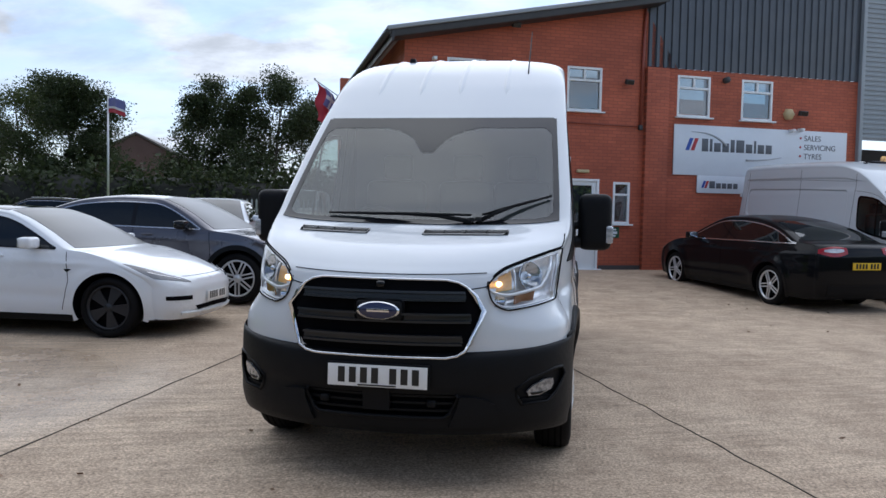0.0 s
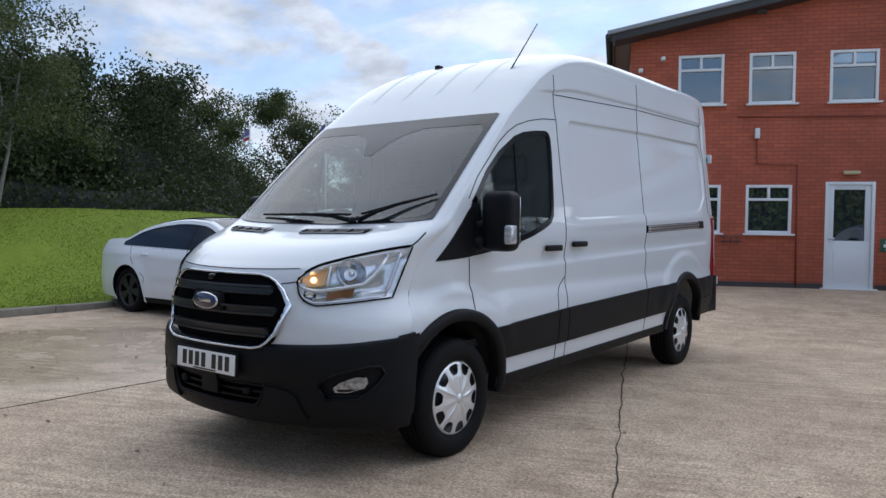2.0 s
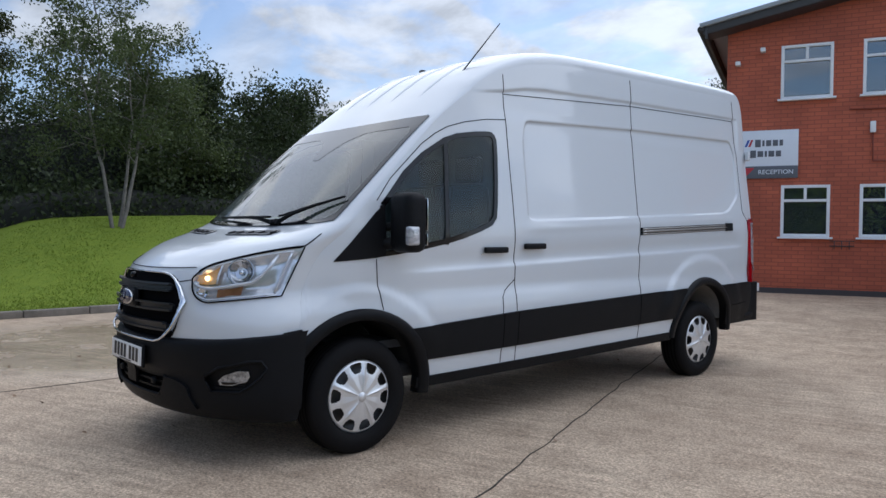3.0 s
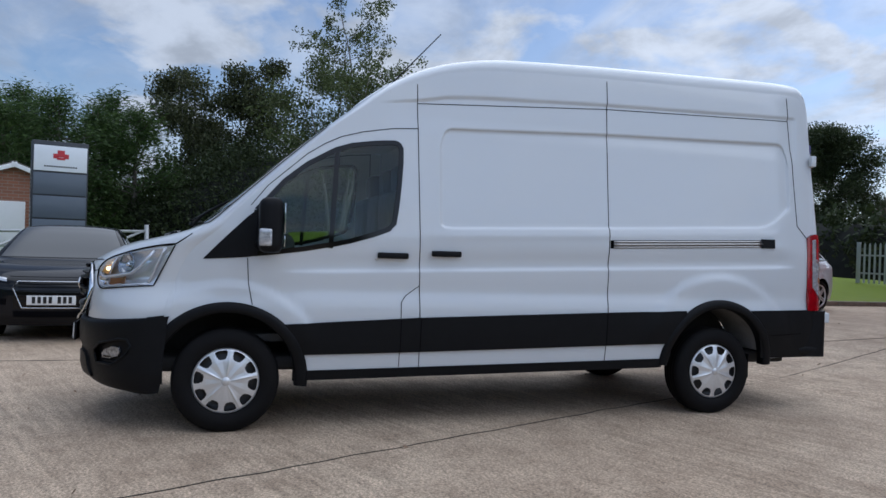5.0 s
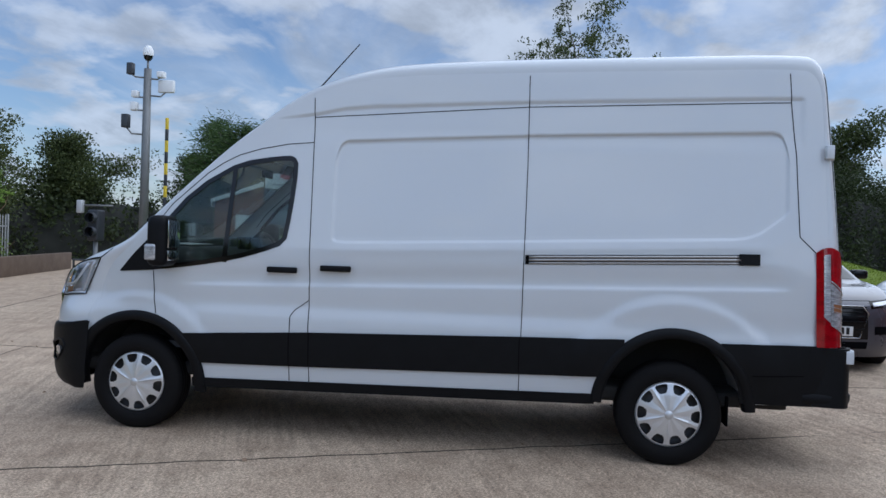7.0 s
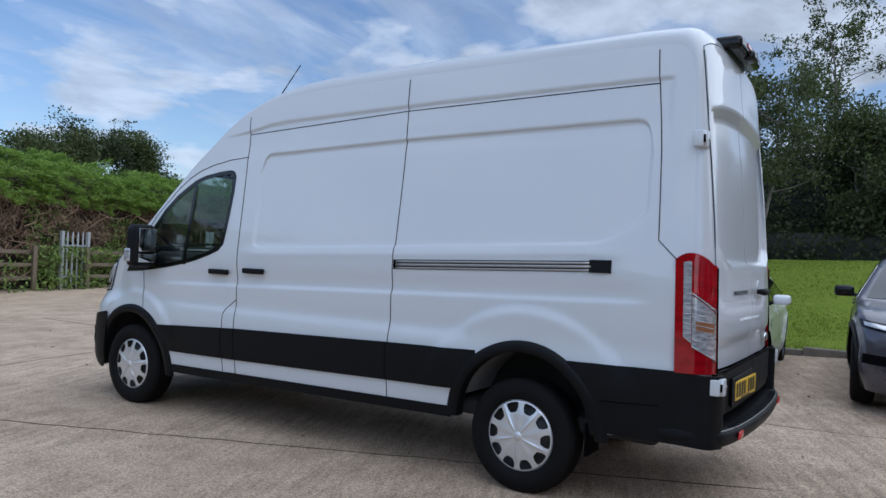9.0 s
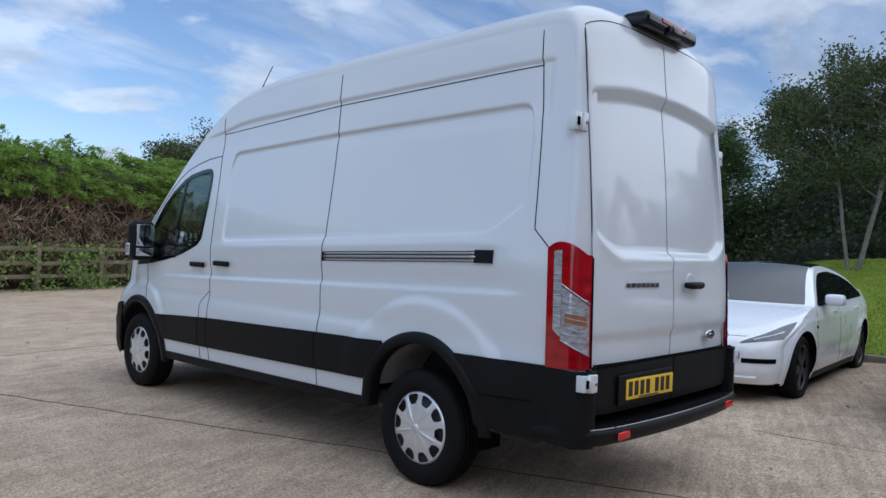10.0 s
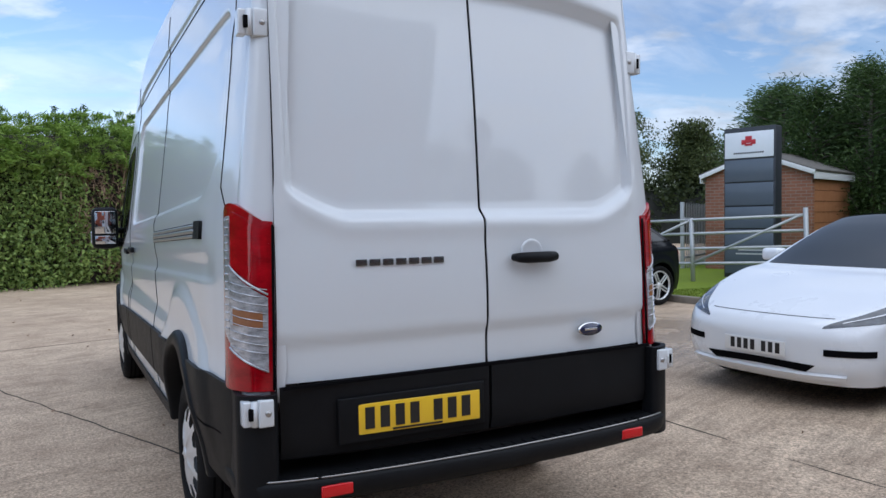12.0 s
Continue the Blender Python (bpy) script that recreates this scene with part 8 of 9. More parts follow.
for x0, z, ws in ((0.34, 0.60, (0.10, 0.04, 0.09, 0.09, 0.06)), (0.26, 0.40, (0.10, 0.10, 0.04, 0.10, 0.09))):
    xx = x0
    for k, w in enumerate(ws):
        part("name_bar", box(w, 0.004, 0.14 if k == 0 else 0.11, 0.001, (xx + w / 2, -0.017, z + 0.06)), SIGN_GREY, rec)
        xx += w + 0.025

GREEN = material("sign_green", (0.02, 0.10, 0.05), 0.45)
gs = thing("parking_sign", "small green parking notice beside the door", "sign", on_wall(7.13, -0.012, 0.76))
part("sign_board", box(0.42, 0.012, 0.25, 0.003, (0.21, 0, 0.125)), GREEN, gs)
for z, w in ((0.19, 0.26), (0.115, 0.32), (0.045, 0.24)):
    part("text_bar", box(w, 0.003, 0.035 if z != 0.115 else 0.06, 0, (0.21, -0.0075, z)), SIGN_WHITE, gs)

lt = thing("door_light", "cream bulkhead lamp above the entrance", "lamp", on_wall(6.58, -0.05, 2.27))
part("lamp_body", box(0.30, 0.09, 0.07, 0.02), material("lamp_cream", (0.55, 0.45, 0.25), 0.4, vary=0.2), lt)


def spot(u, z, w=0.2, mat=FASCIA, lab="small black floodlight on a wall bracket"):
    s = thing("wall_floodlight", lab, "lamp", on_wall(u, -0.02, z), "wall floodlights")
    part("lamp_head", box(w, 0.10, w * 0.55, 0.015, (0, -0.16, 0.02)), mat, s, m=pose(0, 0, 0, 18, 0, 0))
    part("bracket", tube([(0, 0.02, -0.02), (0, -0.10, -0.02)], 0.015, 8), mat, s)
    part("lamp_glass", box(w * 0.8, 0.004, w * 0.4, 0, (0, -0.212, 0.02)), CAR_GLASS, s, m=pose(0, 0, 0, 18, 0, 0))


spot(7.62, 4.35)
spot(12.30, 3.88, 0.22)
spot(4.86, 5.42, 0.2)
cams = [(2.62, 4.33), (3.05, 4.55), (12.30, 3.45), (12.05, 3.42)]
for u, z in cams:
    c = thing("security_camera", "small white wall camera", "camera", on_wall(u, -0.02, z), "wall cameras")
    part("camera_body", box(0.09, 0.17, 0.08, 0.02, (0, -0.11, 0)), UPVC, c)
    part("bracket", tube([(0, 0.02, 0.03), (0, -0.07, 0.02)], 0.02, 8), UPVC, c)
al = thing("alarm_box", "cream hexagonal alarm box", "alarm", on_wall(12.0, -0.04, 3.83))
part("alarm_case", lathe([(0, -0.06), (0.12, -0.06), (0.15, 0.0), (0.15, 0.04)], 6, "y"), material("alarm_cream", (0.55, 0.42, 0.22), 0.45, vary=0.2), al)
ve = thing("wall_vent", "small dark round flue outlet", "vent", on_wall(10.22, -0.03, 4.55))
part("flue", lathe([(0, -0.09), (0.07, -0.09), (0.075, 0.03)], 18, "y"), FASCIA, ve)
pip = thing("downpipe", "red painted downpipe and cable run on the brick", "pipe", WALL @ pose(0, -0.035, 0))
RED_PIPE = material("red_pipe", (0.26, 0.055, 0.03), 0.5, vary=0.3)
part("pipe", tube([(8.05, 0, 6.15), (8.02, 0, 5.0), (8.0, 0, 3.36)], 0.035, 10), RED_PIPE, pip)
part("pipe_shoe", box(0.10, 0.09, 0.12, 0.02, (8.0, 0.0, 3.32)), FASCIA, pip)
part("cable", tube([(4.5, 0.015, 3.38), (8.0, 0.015, 3.34)], 0.014, 6), RED_PIPE, pip)
part("conduit", tube([(4.87, 0.0, 3.02), (4.88, 0.0, 2.45), (5.62, 0.0, 2.43), (5.64, 0.0, 0.05)], 0.016, 6), RED_PIPE, pip)
bx = thing("meter_box", "white wall-mounted meter box", "box", on_wall(4.87, -0.04, 3.05))
part("box_case", box(0.09, 0.07, 0.20, 0.01), UPVC, bx)
rk = thing("bike_ring", "small black wrought wall rack", "rack", on_wall(4.42, -0.05, 0.86))
for dx in (-0.12, 0, 0.12):
    part("rack_bar", tube([(dx, 0, 0), (dx, -0.02, 0.16)], 0.008, 6), FASCIA, rk)
part("rack_rail", tube([(-0.2, -0.01, 0.06), (0.2, -0.01, 0.06)], 0.010, 6), FASCIA, rk)
part("rack_rail", tube([(-0.2, -0.01, 0.15), (0.2, -0.01, 0.15)], 0.008, 6), FASCIA, rk)

# wall flag on a short pole at the gable corner
FLAG_BLUE = material("flag_blue", (0.15, 0.15, 0.36), 0.8, vary=0.2, scale=4)
FLAG_RED = material("flag_red", (0.42, 0.03, 0.05), 0.8, vary=0.2, scale=4)
FLAG_WHITE = material("flag_white", (0.62, 0.60, 0.64), 0.8, vary=0.1, scale=4)
POLE = material("pole_white", (0.55, 0.56, 0.56), 0.4, 0.3, 0.2, 5)


def cloth(w, h, wave, sag, seed, nx=20, nz=8):
    return np.array([[(w * a, wave * math.sin(a * 7 + seed + b) * a, h * (b - 0.5) - sag * a * a) for b in np.linspace(0, 1, nz)] for a in np.linspace(0, 1, nx)])


def flag_pole(x, y, h, lab, ang, seed):
    t = thing("flagpole", lab, "flagpole", pose(x, y, ground_z(x, y) - 0.04), "flagpoles")
    part("pole", tube([(0, 0, 0), (0, 0, h * 0.5), (0, 0, h)], [0.045, 0.04, 0.028], 10), POLE, t)
    part("finial", lathe([(0, 0.07), (0.035, 0.05), (0.05, 0.02), (0.03, 0)], 12, "z"), POLE, t, m=pose(0, 0, h))
    P = cloth(1.05, 0.52, 0.08, 0.22, seed)
    fl = part("flag", slab("flag", P, 0.004, (0, -1, 0)), FLAG_BLUE, t, "blue flag with a red and white foot", pose(0.03, 0, h - 0.34, 0, 0, ang))
    Q = P[:, :3].copy()
    Q[..., 1] -= 0.006
    part("flag_stripe", slab("flag_stripe", Q, 0.014, (0, -1, 0)), FLAG_RED, fl)
    Q = P[:, 2:4].copy()
    Q[..., 1] -= 0.007
    part("flag_stripe", slab("flag_stripe", Q, 0.016, (0, -1, 0)), FLAG_WHITE, fl)


flag_pole(-15.5, 20.6, 4.85, "white flagpole with a blue flag streaming", -30, 0.3)
flag_pole(-20.3, 20.4, 5.3, "white flagpole with a blue flag hanging limp", 150, 2.1)
flag_pole(-25.0, 20.0, 5.3, "white flagpole with a blue flag streaming", 165, 4.0)

wf = thing("wall_flag", "red and blue flag hanging from a slanting wall pole", "flag", WALL @ pose(1.08, 3.6, 3.97))
part("pole", tube([(1.36, 0, -0.42), (-0.28, 0, 0.62)], 0.018, 8), POLE, wf)
part("finial", lathe([(0, 0.05), (0.03, 0.03), (0.02, 0)], 10, "z"), POLE, wf, m=pose(-0.28, 0, 0.62))
P = np.array([[(-0.22 + 0.42 * a + 0.05 * math.sin(9 * b), 0.06 * math.sin(7 * a + 3 * b), 0.56 - 0.30 * a - 0.95 * b) for b in np.linspace(0, 1, 12)] for a in np.linspace(0, 1, 12)])
fl = part("flag", slab("flag", P, 0.004, (0, -1, 0)), FLAG_RED, wf)
for nm, a0, a1, b0, b1, mt, o in (("blue_canton", 5, 12, 0, 6, FLAG_BLUE, 0.006), ("white_cross", 8, 10, 0, 6, FLAG_WHITE, 0.009), ("white_cross", 5, 12, 2, 4, FLAG_WHITE, 0.009)):
    part(nm, slab(nm, P[a0:a1, b0:b1] + np.array([0, -o, 0]), 2 * o, (0, -1, 0)), mt, fl)

# ---------------------------------------------------------------- exit, sign tower and gatehouse
TOWER_BLUE = material("tower_slate", (0.085, 0.105, 0.135), 0.38, 0, 0.3, 3, second=(0.06, 0.075, 0.10), coat=0.2)
TOWER_DARK = material("tower_edge", (0.030, 0.034, 0.042), 0.45, vary=0.3)
tw = thing("sign_tower", "slate grey dealer sign tower with a white head panel", "sign", pose(-11.62, -2.45, ground_z(-11.6, -2.45), 0, 0, 107))
part("tower_core", box(1.08, 0.34, 3.20, 0.01, (0.06, 0.02, 1.60)), TOWER_DARK, tw)
for z0, z1 in ((2.06, 2.52), (1.56, 2.03), (1.08, 1.53), (0.12, 1.05)):
    part("tower_panel", box(1.02, 0.03, z1 - z0, 0.006, (0.06, -0.165, (z0 + z1) / 2)), TOWER_BLUE, tw)
head = part("head_panel", box(1.02, 0.03, 0.54, 0.006, (0.06, -0.166, 2.83)), SIGN_WHITE, tw, "white head panel with a red emblem")
for x, z, w, h in ((0.06, 2.90, 0.30, 0.07), (0.06, 2.97, 0.14, 0.08), (-0.04, 2.86, 0.10, 0.05), (0.16, 2.86, 0.10, 0.05), (0.06, 2.83, 0.16, 0.05)):
    part("emblem", box(w, 0.006, h, 0.002, (x, -0.183 - 0.001 * z, z)), SIGN_RED, head)
for k in range(14):
    part("name_bar", box(0.034, 0.003, 0.032, 0, (-0.24 + 0.046 * k, -0.183, 2.66)), INK, head)
for k in range(26):
    part("side_bar", box(0.003, 0.06, 0.05, 0, (-0.4815, 0.02, 0.55 + 0.088 * k)), POLE, tw)
for z, w in ((0.62, 0.52), (0.54, 0.62)):
    part("foot_bar", box(w, 0.003, 0.03, 0, (0.1, -0.182, z)), POLE, tw)

HOUSE_BRICK = brick_paint()
HOUSE_BRICK.name = "house_brick"
for nd in HOUSE_BRICK.node_tree.nodes:
    if nd.type == "TEX_BRICK":
        nd.inputs["Color1"].default_value, nd.inputs["Color2"].default_value, nd.inputs["Mortar"].default_value = (0.34, 0.135, 0.075, 1), (0.25, 0.10, 0.055, 1), (0.30, 0.24, 0.19, 1)
CEDAR = material("orange_cladding", (0.36, 0.155, 0.065), 0.6, vary=0.4, scale=5, second=(0.24, 0.10, 0.04))
TILE = material("roof_felt", (0.13, 0.12, 0.105), 0.85, 0, 0.5, 5, 0.4, 40)
gh = thing("gatehouse", "small brick gatehouse with a shallow pitched roof and white door", "hut", pose(-13.4, -3.7, ground_z(-13.4, -3.7), 0, 0, -71.6))
# local x runs along the gable, local y away from the yard
part("wall_gable", box(2.5, 0.16, 2.35, 0.004, (0, 0, 1.175)), HOUSE_BRICK, gh)
part("wall_back", box(2.5, 0.16, 2.35, 0.004, (0, -2.7, 1.175)), HOUSE_BRICK, gh)
part("wall_side", box(0.16, 2.55, 2.35, 0.004, (-1.17, -1.35, 1.175)), CEDAR, gh)
part("wall_side", box(0.16, 2.55, 2.35, 0.004, (1.17, -1.35, 1.175)), HOUSE_BRICK, gh)
bm = bmesh.new()
for y in (0.08, -0.08):
    for p in ((-1.25, 2.35), (1.25, 2.35), (0, 2.82)):
        bm.verts.new((p[0], y, p[1]))
bm.verts.ensure_lookup_table()
v = bm.verts
for f in ((0, 1, 2), (5, 4, 3), (0, 3, 4, 1), (1, 4, 5, 2), (2, 5, 3, 0)):
    bm.faces.new([v[i] for i in f])
bmesh.ops.recalc_face_normals(bm, faces=bm.faces)
part("gable_top", bm, HOUSE_BRICK, gh)
for sg in (1, -1):
    part("roof_slope", box(1.52, 3.1, 0.06, 0.01, (sg * 0.70, -1.35, 0)), TILE, gh, m=pose(0, 0, 2.90, 0, 0, 0) @ pose(0, 0, 0, 0, sg * 20.5, 0))
    part("barge_board", box(1.50, 0.03, 0.10, 0.004, (sg * 0.70, 0.205, -0.05)), UPVC, gh, m=pose(0, 0, 2.90, 0, 0, 0) @ pose(0, 0, 0, 0, sg * 20.5, 0))
    part("eaves_fascia", box(0.03, 3.06, 0.20, 0.004, (sg * 1.33, -1.35, 2.30)), UPVC, gh)
part("white_door", box(0.95, 0.05, 2.0, 0.01, (0.22, 0.10, 1.0)), UPVC, gh, "white boarded door")
for k in range(9):
    part("plank_gap", box(2.5, 0.004, 0.008, 0, (0, 0, 0.2 + 0.25 * k)), DARK_GAP, gh, m=pose(-1.253, -1.35, 0, 0, 0, 90))

# tubular field gate in front of the tower
GALV = material("galvanised_tube", (0.40, 0.415, 0.42), 0.45, 0.4, 0.3, 8, second=(0.30, 0.315, 0.32))


def tube_gate(a, b, h, rails, lab, posts=3, brace=True):
    A, B = Vector(a), Vector(b)
    L = (B - A).length
    ang = math.degrees(math.atan2(B.y - A.y, B.x - A.x))
    t = thing("field_gate", lab, "gate", pose(A.x, A.y, ground_z(A.x, A.y), 0, math.degrees(math.atan2(ground_z(A.x, A.y) - ground_z(B.x, B.y), L)), ang), "gates")
    for k in range(posts):
        x = L * k / (posts - 1)
        part("gate_post", tube([(x, 0, -0.1), (x, 0, h + (0.12 if k in (0, posts - 1) else 0.02))], 0.045, 10), GALV, t)
    for z in rails:
        part("gate_rail", tube([(0, 0, z), (L, 0, z)], 0.030, 10), GALV, t)
    if brace:
        part("gate_brace", tube([(0.1, 0.01, rails[-1]), (L * 0.5, 0.01, rails[0])], 0.028, 8), GALV, t)
        part("gate_brace", tube([(L - 0.1, 0.01, rails[0]), (L * 0.5, 0.01, rails[-1])], 0.028, 8), GALV, t)


tube_gate((-10.85, -0.5), (-9.05, -4.35), 1.28, (0.38, 0.68, 0.98, 1.26), "pale galvanised tube gate across the grass")

# camera mast, barrier arm and signal at the exit
MAST = material("mast_steel", (0.20, 0.205, 0.205), 0.5, 0.5, 0.3, 6)
mast = thing("camera_mast", "tall grey steel mast carrying several cameras", "mast", pose(-8.42, -4.32, 0))
part("mast_pole", tube([(0, 0, 0), (0, 0, 3.0), (0.0, 0, 4.85)], [0.095, 0.085, 0.075], 14), MAST, mast)
part("mast_foot", box(0.35, 0.35, 0.04, 0.006, (0, 0, 0.02)), MAST, mast)
dome = part("dome_camera", lathe([(0, 0.20), (0.05, 0.19), (0.10, 0.12), (0.11, 0.02), (0.10, -0.02)], 18, "z"), UPVC, mast, m=pose(0, 0, 5.14))
part("dome_glass", lathe([(0.095, 0.0), (0.085, -0.07), (0.05, -0.115), (0, -0.13)], 18, "z"), CAR_GLASS, dome)
part("dome_stem", tube([(0, 0, 4.8), (0, 0, 5.03)], 0.022, 8), MAST, mast)


def mast_camera(dx, dy, z, size, mat, drop=0.0):
    part("camera_arm", tube([(0, 0, z - drop), (dx * 0.7, dy * 0.7, z - drop), (dx, dy, z)], 0.018, 8), MAST, mast)
    part("mast_camera", box(*size, 0.02, (dx, dy, z + size[2] * 0.4)), mat, mast)


# right and left of the mast as it is seen from the yard: along (0.46, -0.89) and back
mast_camera(0.17, -0.28, 4.72, (0.13, 0.13, 0.24), TOWER_DARK, 0.06)
mast_camera(-0.12, 0.24, 4.70, (0.16, 0.14, 0.13), UPVC, 0.05)
mast_camera(-0.20, 0.32, 4.42, (0.10, 0.34, 0.26), UPVC, 0.12)
mast_camera(0.10, -0.20, 4.25, (0.13, 0.13, 0.14), UPVC)
mast_camera(0.10, -0.22, 3.98, (0.13, 0.13, 0.18), UPVC)
mast_camera(0.20, -0.34, 3.62, (0.14, 0.14, 0.28), TOWER_DARK, 0.14)

YELLOW = material("barrier_yellow", (0.72, 0.52, 0.03), 0.45, vary=0.15, scale=6)
bar = thing("barrier_arm", "raised yellow and black barrier arm", "barrier", pose(-8.72, -4.02, 0))
part("barrier_box", box(0.34, 0.34, 1.05, 0.03, (0, 0, 0.525)), MAST, bar)
for k in range(12):
    part("arm_band", box(0.07, 0.045, 0.24, 0.002, (0.0, 0.0, 1.12 + 0.24 * k)), YELLOW if k % 2 else TOWER_DARK, bar)
sig = thing("exit_signal", "black traffic signal head on a low post", "signal", pose(-7.75, -4.95, 0))
part("signal_post", tube([(0, 0, 0), (0, 0, 1.35)], 0.045, 10), MAST, sig)
sh_ = part("signal_head", box(0.26, 0.22, 0.62, 0.03, (0, 0, 1.55)), TOWER_DARK, sig)
for z in (1.70, 1.42):
    part("signal_hood", lathe([(0.10, 0.0), (0.11, 0.14), (0.10, 0.14)], 18, "x"), TOWER_DARK, sh_, m=pose(0.10, 0, z))
    part("signal_lens", lathe([(0, 0.01), (0.09, 0.005), (0.095, 0)], 18, "x"), CAR_GLASS, sh_, m=pose(0.13, 0, z))
part("loop_reader", box(0.10, 0.12, 0.26, 0.02, (0.05, -0.32, 1.92)), POLE, sig)
part("reader_arm", tube([(0, -0.32, 1.95), (0, 0.35, 1.95)], 0.02, 8), MAST, sig)
WORN_IRON = material("worn_dark_iron", (0.075, 0.078, 0.082), 0.6, 0.3, 0.6, 9, 0.2, 60)
part("low_rail", tube([(0.1, -0.4, 0), (0.1, -0.4, 0.85), (0.1, 0.4, 0.85), (0.1, 0.4, 0)], 0.03, 10), WORN_IRON, sig)
part("equipment_box", box(0.5, 0.4, 0.9, 0.03, (-0.7, 0.1, 0.45)), WORN_IRON, sig)

# palisade fence with a steel gate, timber rails and a yellow post by the hedge
TIMBER = material("grey_timber", (0.20, 0.155, 0.105), 0.85, 0, 0.6, 7, 0.5, 40, second=(0.13, 0.10, 0.07), per_piece=0.3)


def rail_fence(pts, lab, h=1.05):
    t = thing("timber_fence", lab, "fence", group="timber fences")
    P = along(pts, 1.8)
    for k, p in enumerate(P):
        part("fence_post", box(0.11, 0.11, h + 0.15, 0.01, (0, 0, (h + 0.15) / 2)), TIMBER, t, m=pose(p.x, p.y, ground_z(p.x, p.y) - 0.02, random.uniform(-1.5, 1.5), random.uniform(-1.5, 1.5), random.uniform(0, 20)))
    for a, b in zip(P[:-1], P[1:]):
        ang = math.degrees(math.atan2(b.y - a.y, b.x - a.x))
        for z in (0.32, 0.64, 0.96):
            part("fence_rail", box((b - a).length + 0.04, 0.04, 0.10, 0.008, ((b - a).length / 2, 0, z * h)), TIMBER, t, m=pose(a.x + 0.07 * math.sin(radians(ang)), a.y - 0.07 * math.cos(radians(ang)), ground_z(a.x, a.y), random.uniform(-2, 2), random.uniform(-0.8, 0.8), ang))


rail_fence([(-12.4, -13.6), (-7.2, -12.75)], "weathered post-and-rail fence below the hedge")
rail_fence([(-5.6, -12.55), (-0.4, -10.95)], "weathered post-and-rail fence below the hedge")
wallm = material("retaining_board", (0.17, 0.12, 0.085), 0.85, 0, 0.6, 3, 0.4, 30)
rw = part("retaining_wall", box(12.0, 0.16, 0.64, 0.02, (6.0, 0, 0.280)), wallm, m=pose(-7.89, -9.69, 0, 0, 0, -161.8))
tagged(rw, "low brown retaining board beside the exit road", "wall", kind="structure")


def palisade(a, b, h, lab, n=None, name="palisade_fence"):
    A, B = Vector(a), Vector(b)
    L = (B - A).length
    t = thing(name, lab, "fence", pose(A.x, A.y, ground_z(A.x, A.y), 0, 0, math.degrees(math.atan2(B.y - A.y, B.x - A.x))), "steel fences")
    n = n or int(L / 0.16)
    pale = mesh_of("pale", [(-0.034, -0.008, 0.05), (0, 0.012, 0.05), (0.034, -0.008, 0.05), (-0.034, -0.008, h - 0.08), (0, 0.012, h - 0.08), (0.034, -0.008, h - 0.08), (0, 0.0, h)], [(0, 1, 4, 3), (1, 2, 5, 4), (3, 4, 6), (4, 5, 6), (0, 3, 5, 2), (3, 6, 5)], False)
    pale.materials.append(GALV)
    for k in range(n):
        part("pale", pale, None, t, m=pose(L * (k + 0.5) / n, 0, 0))
    for z in (0.35, h - 0.4):
        part("fence_rail", box(L, 0.04, 0.05, 0.004, (L / 2, 0.03, z)), GALV, t)
    for x in np.linspace(0, L, max(2, int(L / 2.6) + 1)):
        part("fence_post", box(0.09, 0.09, h, 0.005, (x, 0.075, h / 2)), GALV, t)


palisade((-12.6, -5.2), (-19.5, -9.0), 1.75, "grey steel palisade fence behind the gatehouse")
palisade((-7.25, -12.95), (-6.35, -12.70), 1.60, "open galvanised palisade gate leaf by the hedge", name="palisade_gate")
palisade((-9.45, -10.4), (-9.15, -10.2), 1.75, "galvanised gate post and leaf beside the road", name="palisade_gate")
palisade((-15.05, -13.38), (-16.44, -13.68), 1.89, "short grey steel fence run beside the yellow post")
palisade((-12.2, 19.9), (-4.6, 21.4), 1.3, "grey steel palisade fence by the parking field")
yp = thing("yellow_post", "yellow painted height post by the road", "post", pose(-13.17, -12.18, 0))
part("post_body", box(0.16, 0.16, 2.05, 0.02, (0, 0, 1.023)), YELLOW, yp)

ORANGE = material("cone_orange", (0.70, 0.09, 0.02), 0.5, vary=0.2)
cn = thing("traffic_cone", "orange traffic cone with a white sleeve", "cone", pose(-13.2, 18.6, ground_z(-13.2, 18.6) + 0.05))
part("cone_body", lathe([(0.17, 0.03), (0.13, 0.22), (0.075, 0.55), (0.035, 0.75), (0.0, 0.75)], 20, "z"), ORANGE, cn)
part("cone_sleeve", lathe([(0.118, 0.31), (0.082, 0.53)], 20, "z"), PLATE_WHITE, cn)
part("cone_base", box(0.42, 0.42, 0.035, 0.01, (0, 0, 0.018)), ORANGE, cn)

# brick house beyond the trees
HB = material("dull_house_brick", (0.13, 0.085, 0.07), 0.85, vary=0.4, scale=1)
ho = thing("far_house", "dark brick house gable beyond the trees", "house", pose(-28.6, 44.6, 0, 0, 0, 20))
part("house_wall", box(6.8, 8.0, 4.4, 0.02, (0, 0, 2.2)), HB, ho)
part("gable", mesh_of("gable", [(-3.4, -4.0, 4.4), (3.4, -4.0, 4.4), (0, -4.0, 6.2), (-3.4, 4.0, 4.4), (3.4, 4.0, 4.4), (0, 4.0, 6.2)], [(0, 1, 2), (5, 4, 3), (0, 3, 4, 1), (1, 4, 5, 2), (2, 5, 3, 0)], False), HB, ho)
for sg in (1, -1):
    part("roof_slope", box(3.95, 8.3, 0.12, 0.02, (sg * 1.90, 0, 0.05)), TILE, ho, m=pose(0, 0, 6.25) @ pose(0, 0, 0, 0, sg * 27.9, 0))

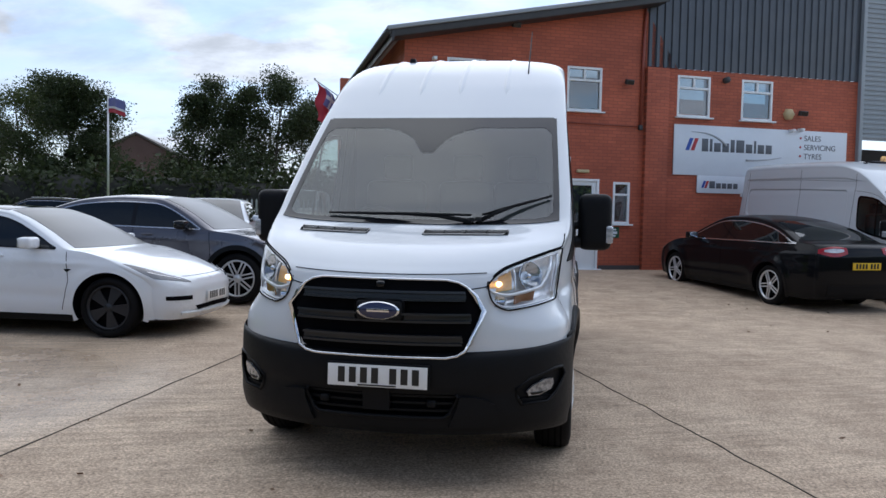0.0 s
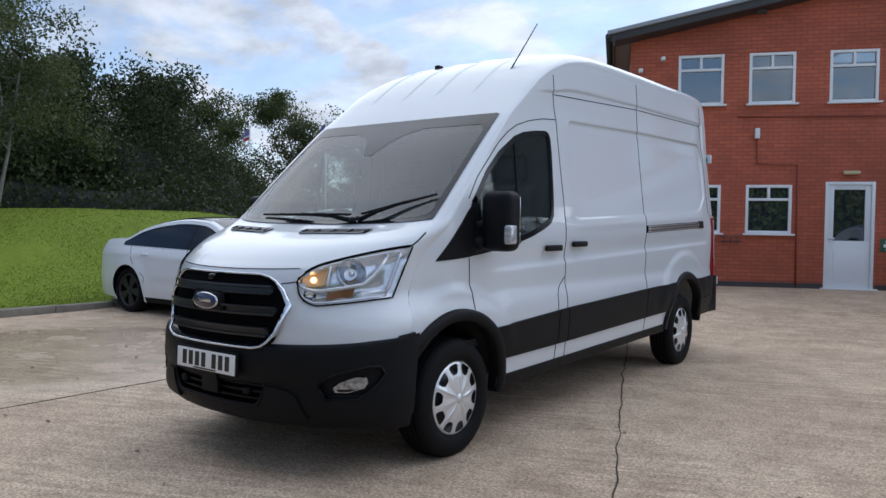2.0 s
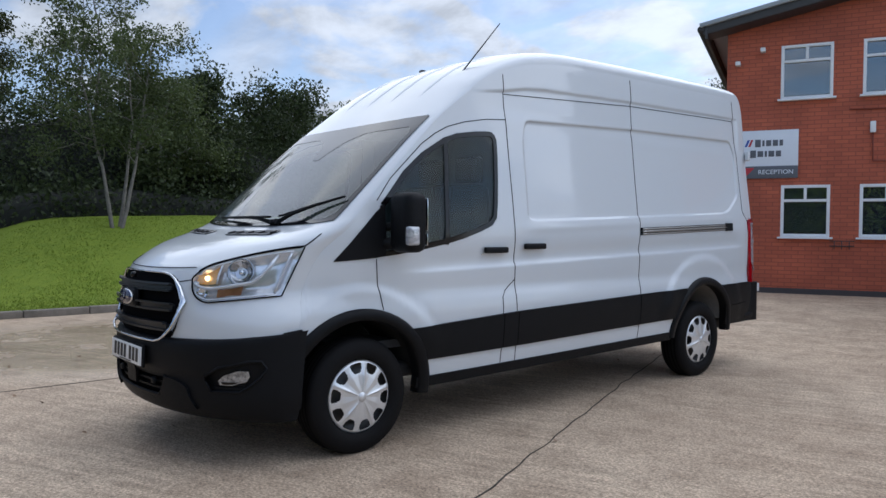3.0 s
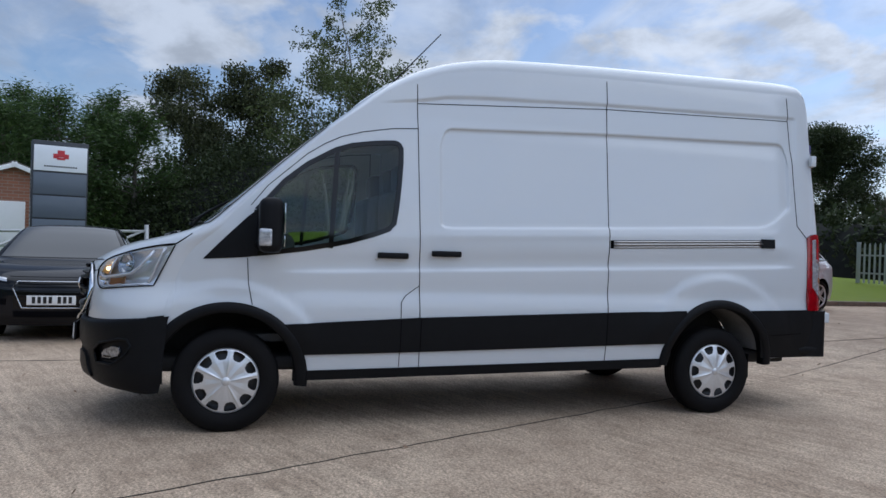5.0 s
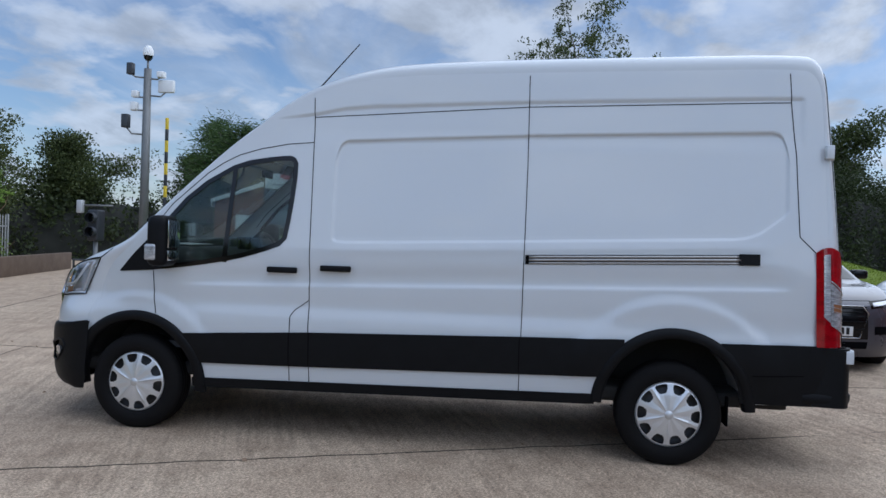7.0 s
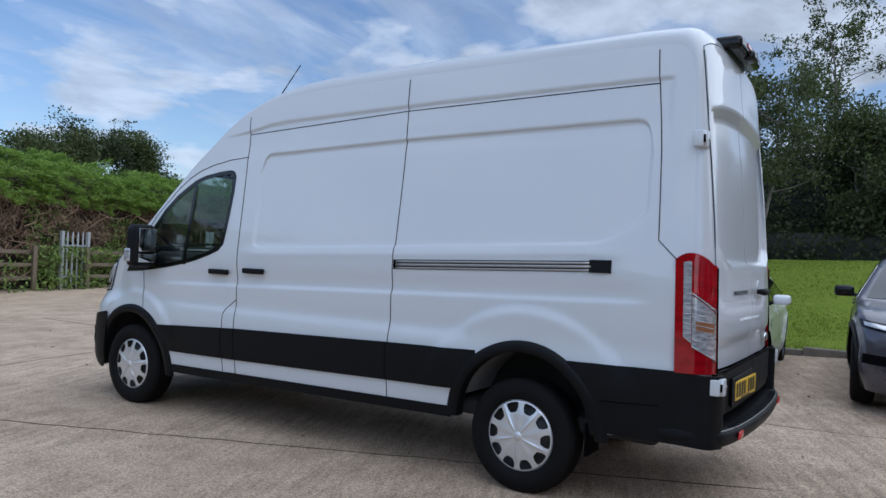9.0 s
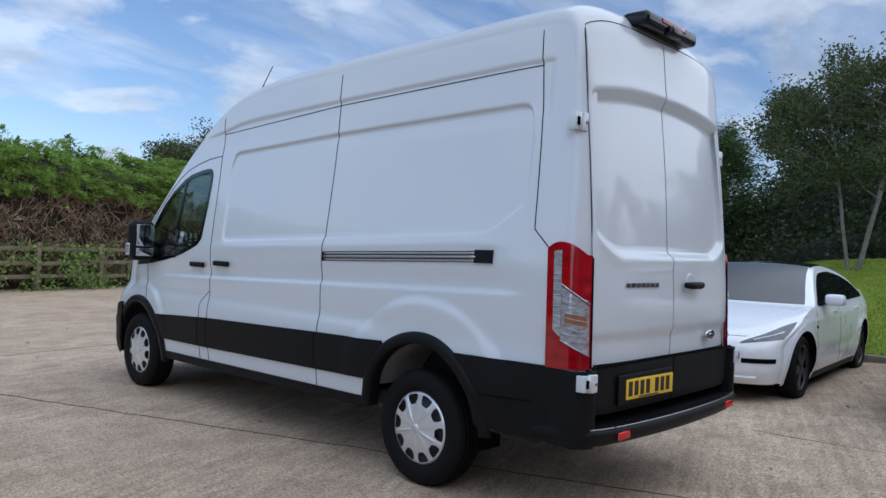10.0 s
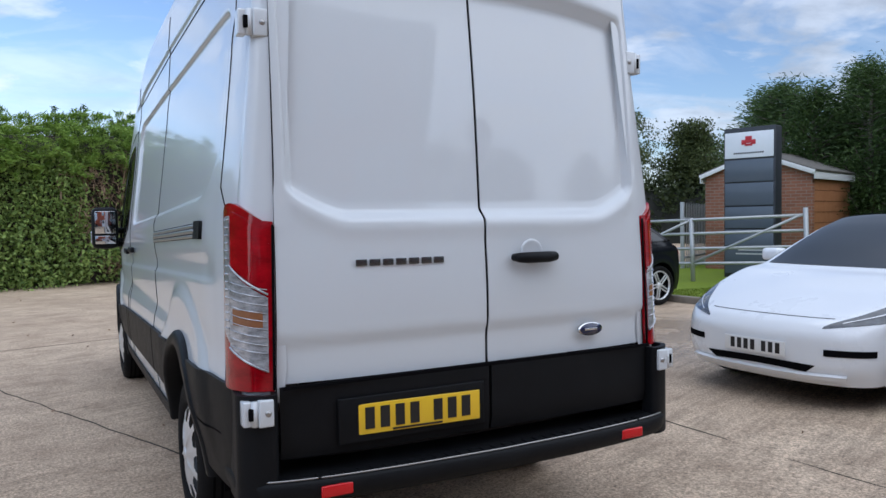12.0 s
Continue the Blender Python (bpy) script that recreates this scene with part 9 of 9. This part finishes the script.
# vans and cars far off in the parking field
def far_van(x, y, ang, mat, lab):
    t = thing("far_van", lab, "van", pose(x, y, ground_z(x, y), 0, 0, ang), "far parked vans")
    sh = Shell(car_rows(5.0, 1.95, 1.05, 0.85, 1.25, 1.55, 4.6, 4.9, 1.2), lambda y, z: np.interp(z, [0.2, 0.6, 1.2, 1.9, 2.0], [0.88, 0.95, 0.95, 0.86, 0.80]) * np.interp(y, [0, 0.4, 0.9, 4.7, 5], [0.78, 0.92, 1, 1, 0.95]), 4)
    part("body_top", sh.top_mesh("body_top", 0, 20, 10), mat, t)
    for sg in (1, -1):
        part("side_panel", sh.side_mesh("side_panel", sg, table([(0, 0.3), (5, 0.3)]), 12), mat, t)
        for a in (0.9, 3.9):
            wheel(t, pose(sg * 0.84, a, 0.33, 0, 0, 0 if sg > 0 else 180), 0.33, 0.2, 0.23, 5, SILVER, "spoke")
        K = [(1.15, 1.25, 1.45), (1.6, 1.25, 1.72), (2.1, 1.26, 1.74)]
        part("side_glass", sh.side_patch("side_glass", sg, K, 0.006), CAR_GLASS, t)
    S, U = np.meshgrid(np.linspace(7.1, 9.6, 8), np.linspace(-0.88, 0.88, 10), indexing="ij")
    part("windscreen", slab("windscreen", sh.sheet(S, U, 0.006), 0.008, (0, -1, 1)), CAR_GLASS, t)
    S, U = np.meshgrid(np.linspace(1.2, 2.8, 4), np.linspace(-0.6, 0.6, 8), indexing="ij")
    part("grille", slab("grille", sh.sheet(S, U, 0.008), 0.008, (0, -1, 0)), GLOSS_BLACK, t)
    plate(t, pose(0, -0.03, 0.5), PLATE_WHITE, False)


far_van(-8.6, 20.3, 12, GALE, "white medium van far off in the parking field")
far_van(-6.2, 20.8, 12, GALE, "white medium van far off in the parking field")
car("far_car", "dark blue car parked beside the field", parked(-22.0, 22.0, 200.0), 4.4, 1.80, 1.55, 0.80, 1.0, 1.02, 1.95, 3.5, 4.15, 1.05, 0.85, 2.65, 0.335, COAL, SILVER, "twin", 5, None, BRIGHT, lamp="deep", grille="slot", rails=True)
car("far_car", "silver car parked in the field", parked(-25.6, 20.4, 190.0), 4.4, 1.80, 1.50, 0.78, 1.0, 1.00, 1.95, 3.4, 4.15, 1.05, 0.85, 2.65, 0.33, ICE, SILVER, "twin", 5, None, BRIGHT, lamp="deep", grille="slot")

# second van by the workshop, nose out, lower roof
vp = Vector((7.72, 9.45))
second = copy_thing(van, pose(vp.x, vp.y, float(rise(vp.x, vp.y)), 0, 0, 24) @ Matrix.Diagonal((1.0, 0.93, 0.93, 1)))
tagged(second, "white medium-roof panel van parked nose out by the workshop", "van")
second.name = "parked_van"
for o in list(second.children_recursive):
    if o.name.split(".")[0] in ("tread_groove", "wheel_liner", "step_rib", "lens_rib", "vent_fin", "lamp_fin", "roof_rib", "well_wall"):
        bpy.data.objects.remove(o)
bcn = thing("roof_beacon", "small amber beacon bar on the parked van", "beacon", pose(vp.x, vp.y, float(rise(vp.x, vp.y)), 0, 0, 24))
part("beacon_bar", box(0.5, 0.14, 0.05, 0.02, (0, 2.55, 2.56)), GLOSS_BLACK, bcn)
part("beacon_lens", lathe([(0, 0.11), (0.05, 0.10), (0.06, 0.0)], 16, "z"), AMBER, bcn, m=pose(0.1, 2.55, 2.58))

# leaves and grit blown about the yard
rng = np.random.default_rng(77)
n = 240
gxs, gys = rng.uniform(-7, 8, n), rng.uniform(-9, 12, n)
lit = leaves(rng, np.stack([gxs, gys, rise(gxs, gys) + 0.012], 1), 0.05, 0.03, 0, (0.2, 0.1, 0), 1.0)
lit[:, :, 2] = np.clip(lit[:, :, 2], rise(gxs, gys)[:, None] + 0.004, rise(gxs, gys)[:, None] + 0.02)
litter = part("leaf_litter", quad_mesh("leaf_litter", lit), TWIG_BROWN)
tagged(litter, "scattered dry leaves on the concrete", "leaves", kind="stuff")
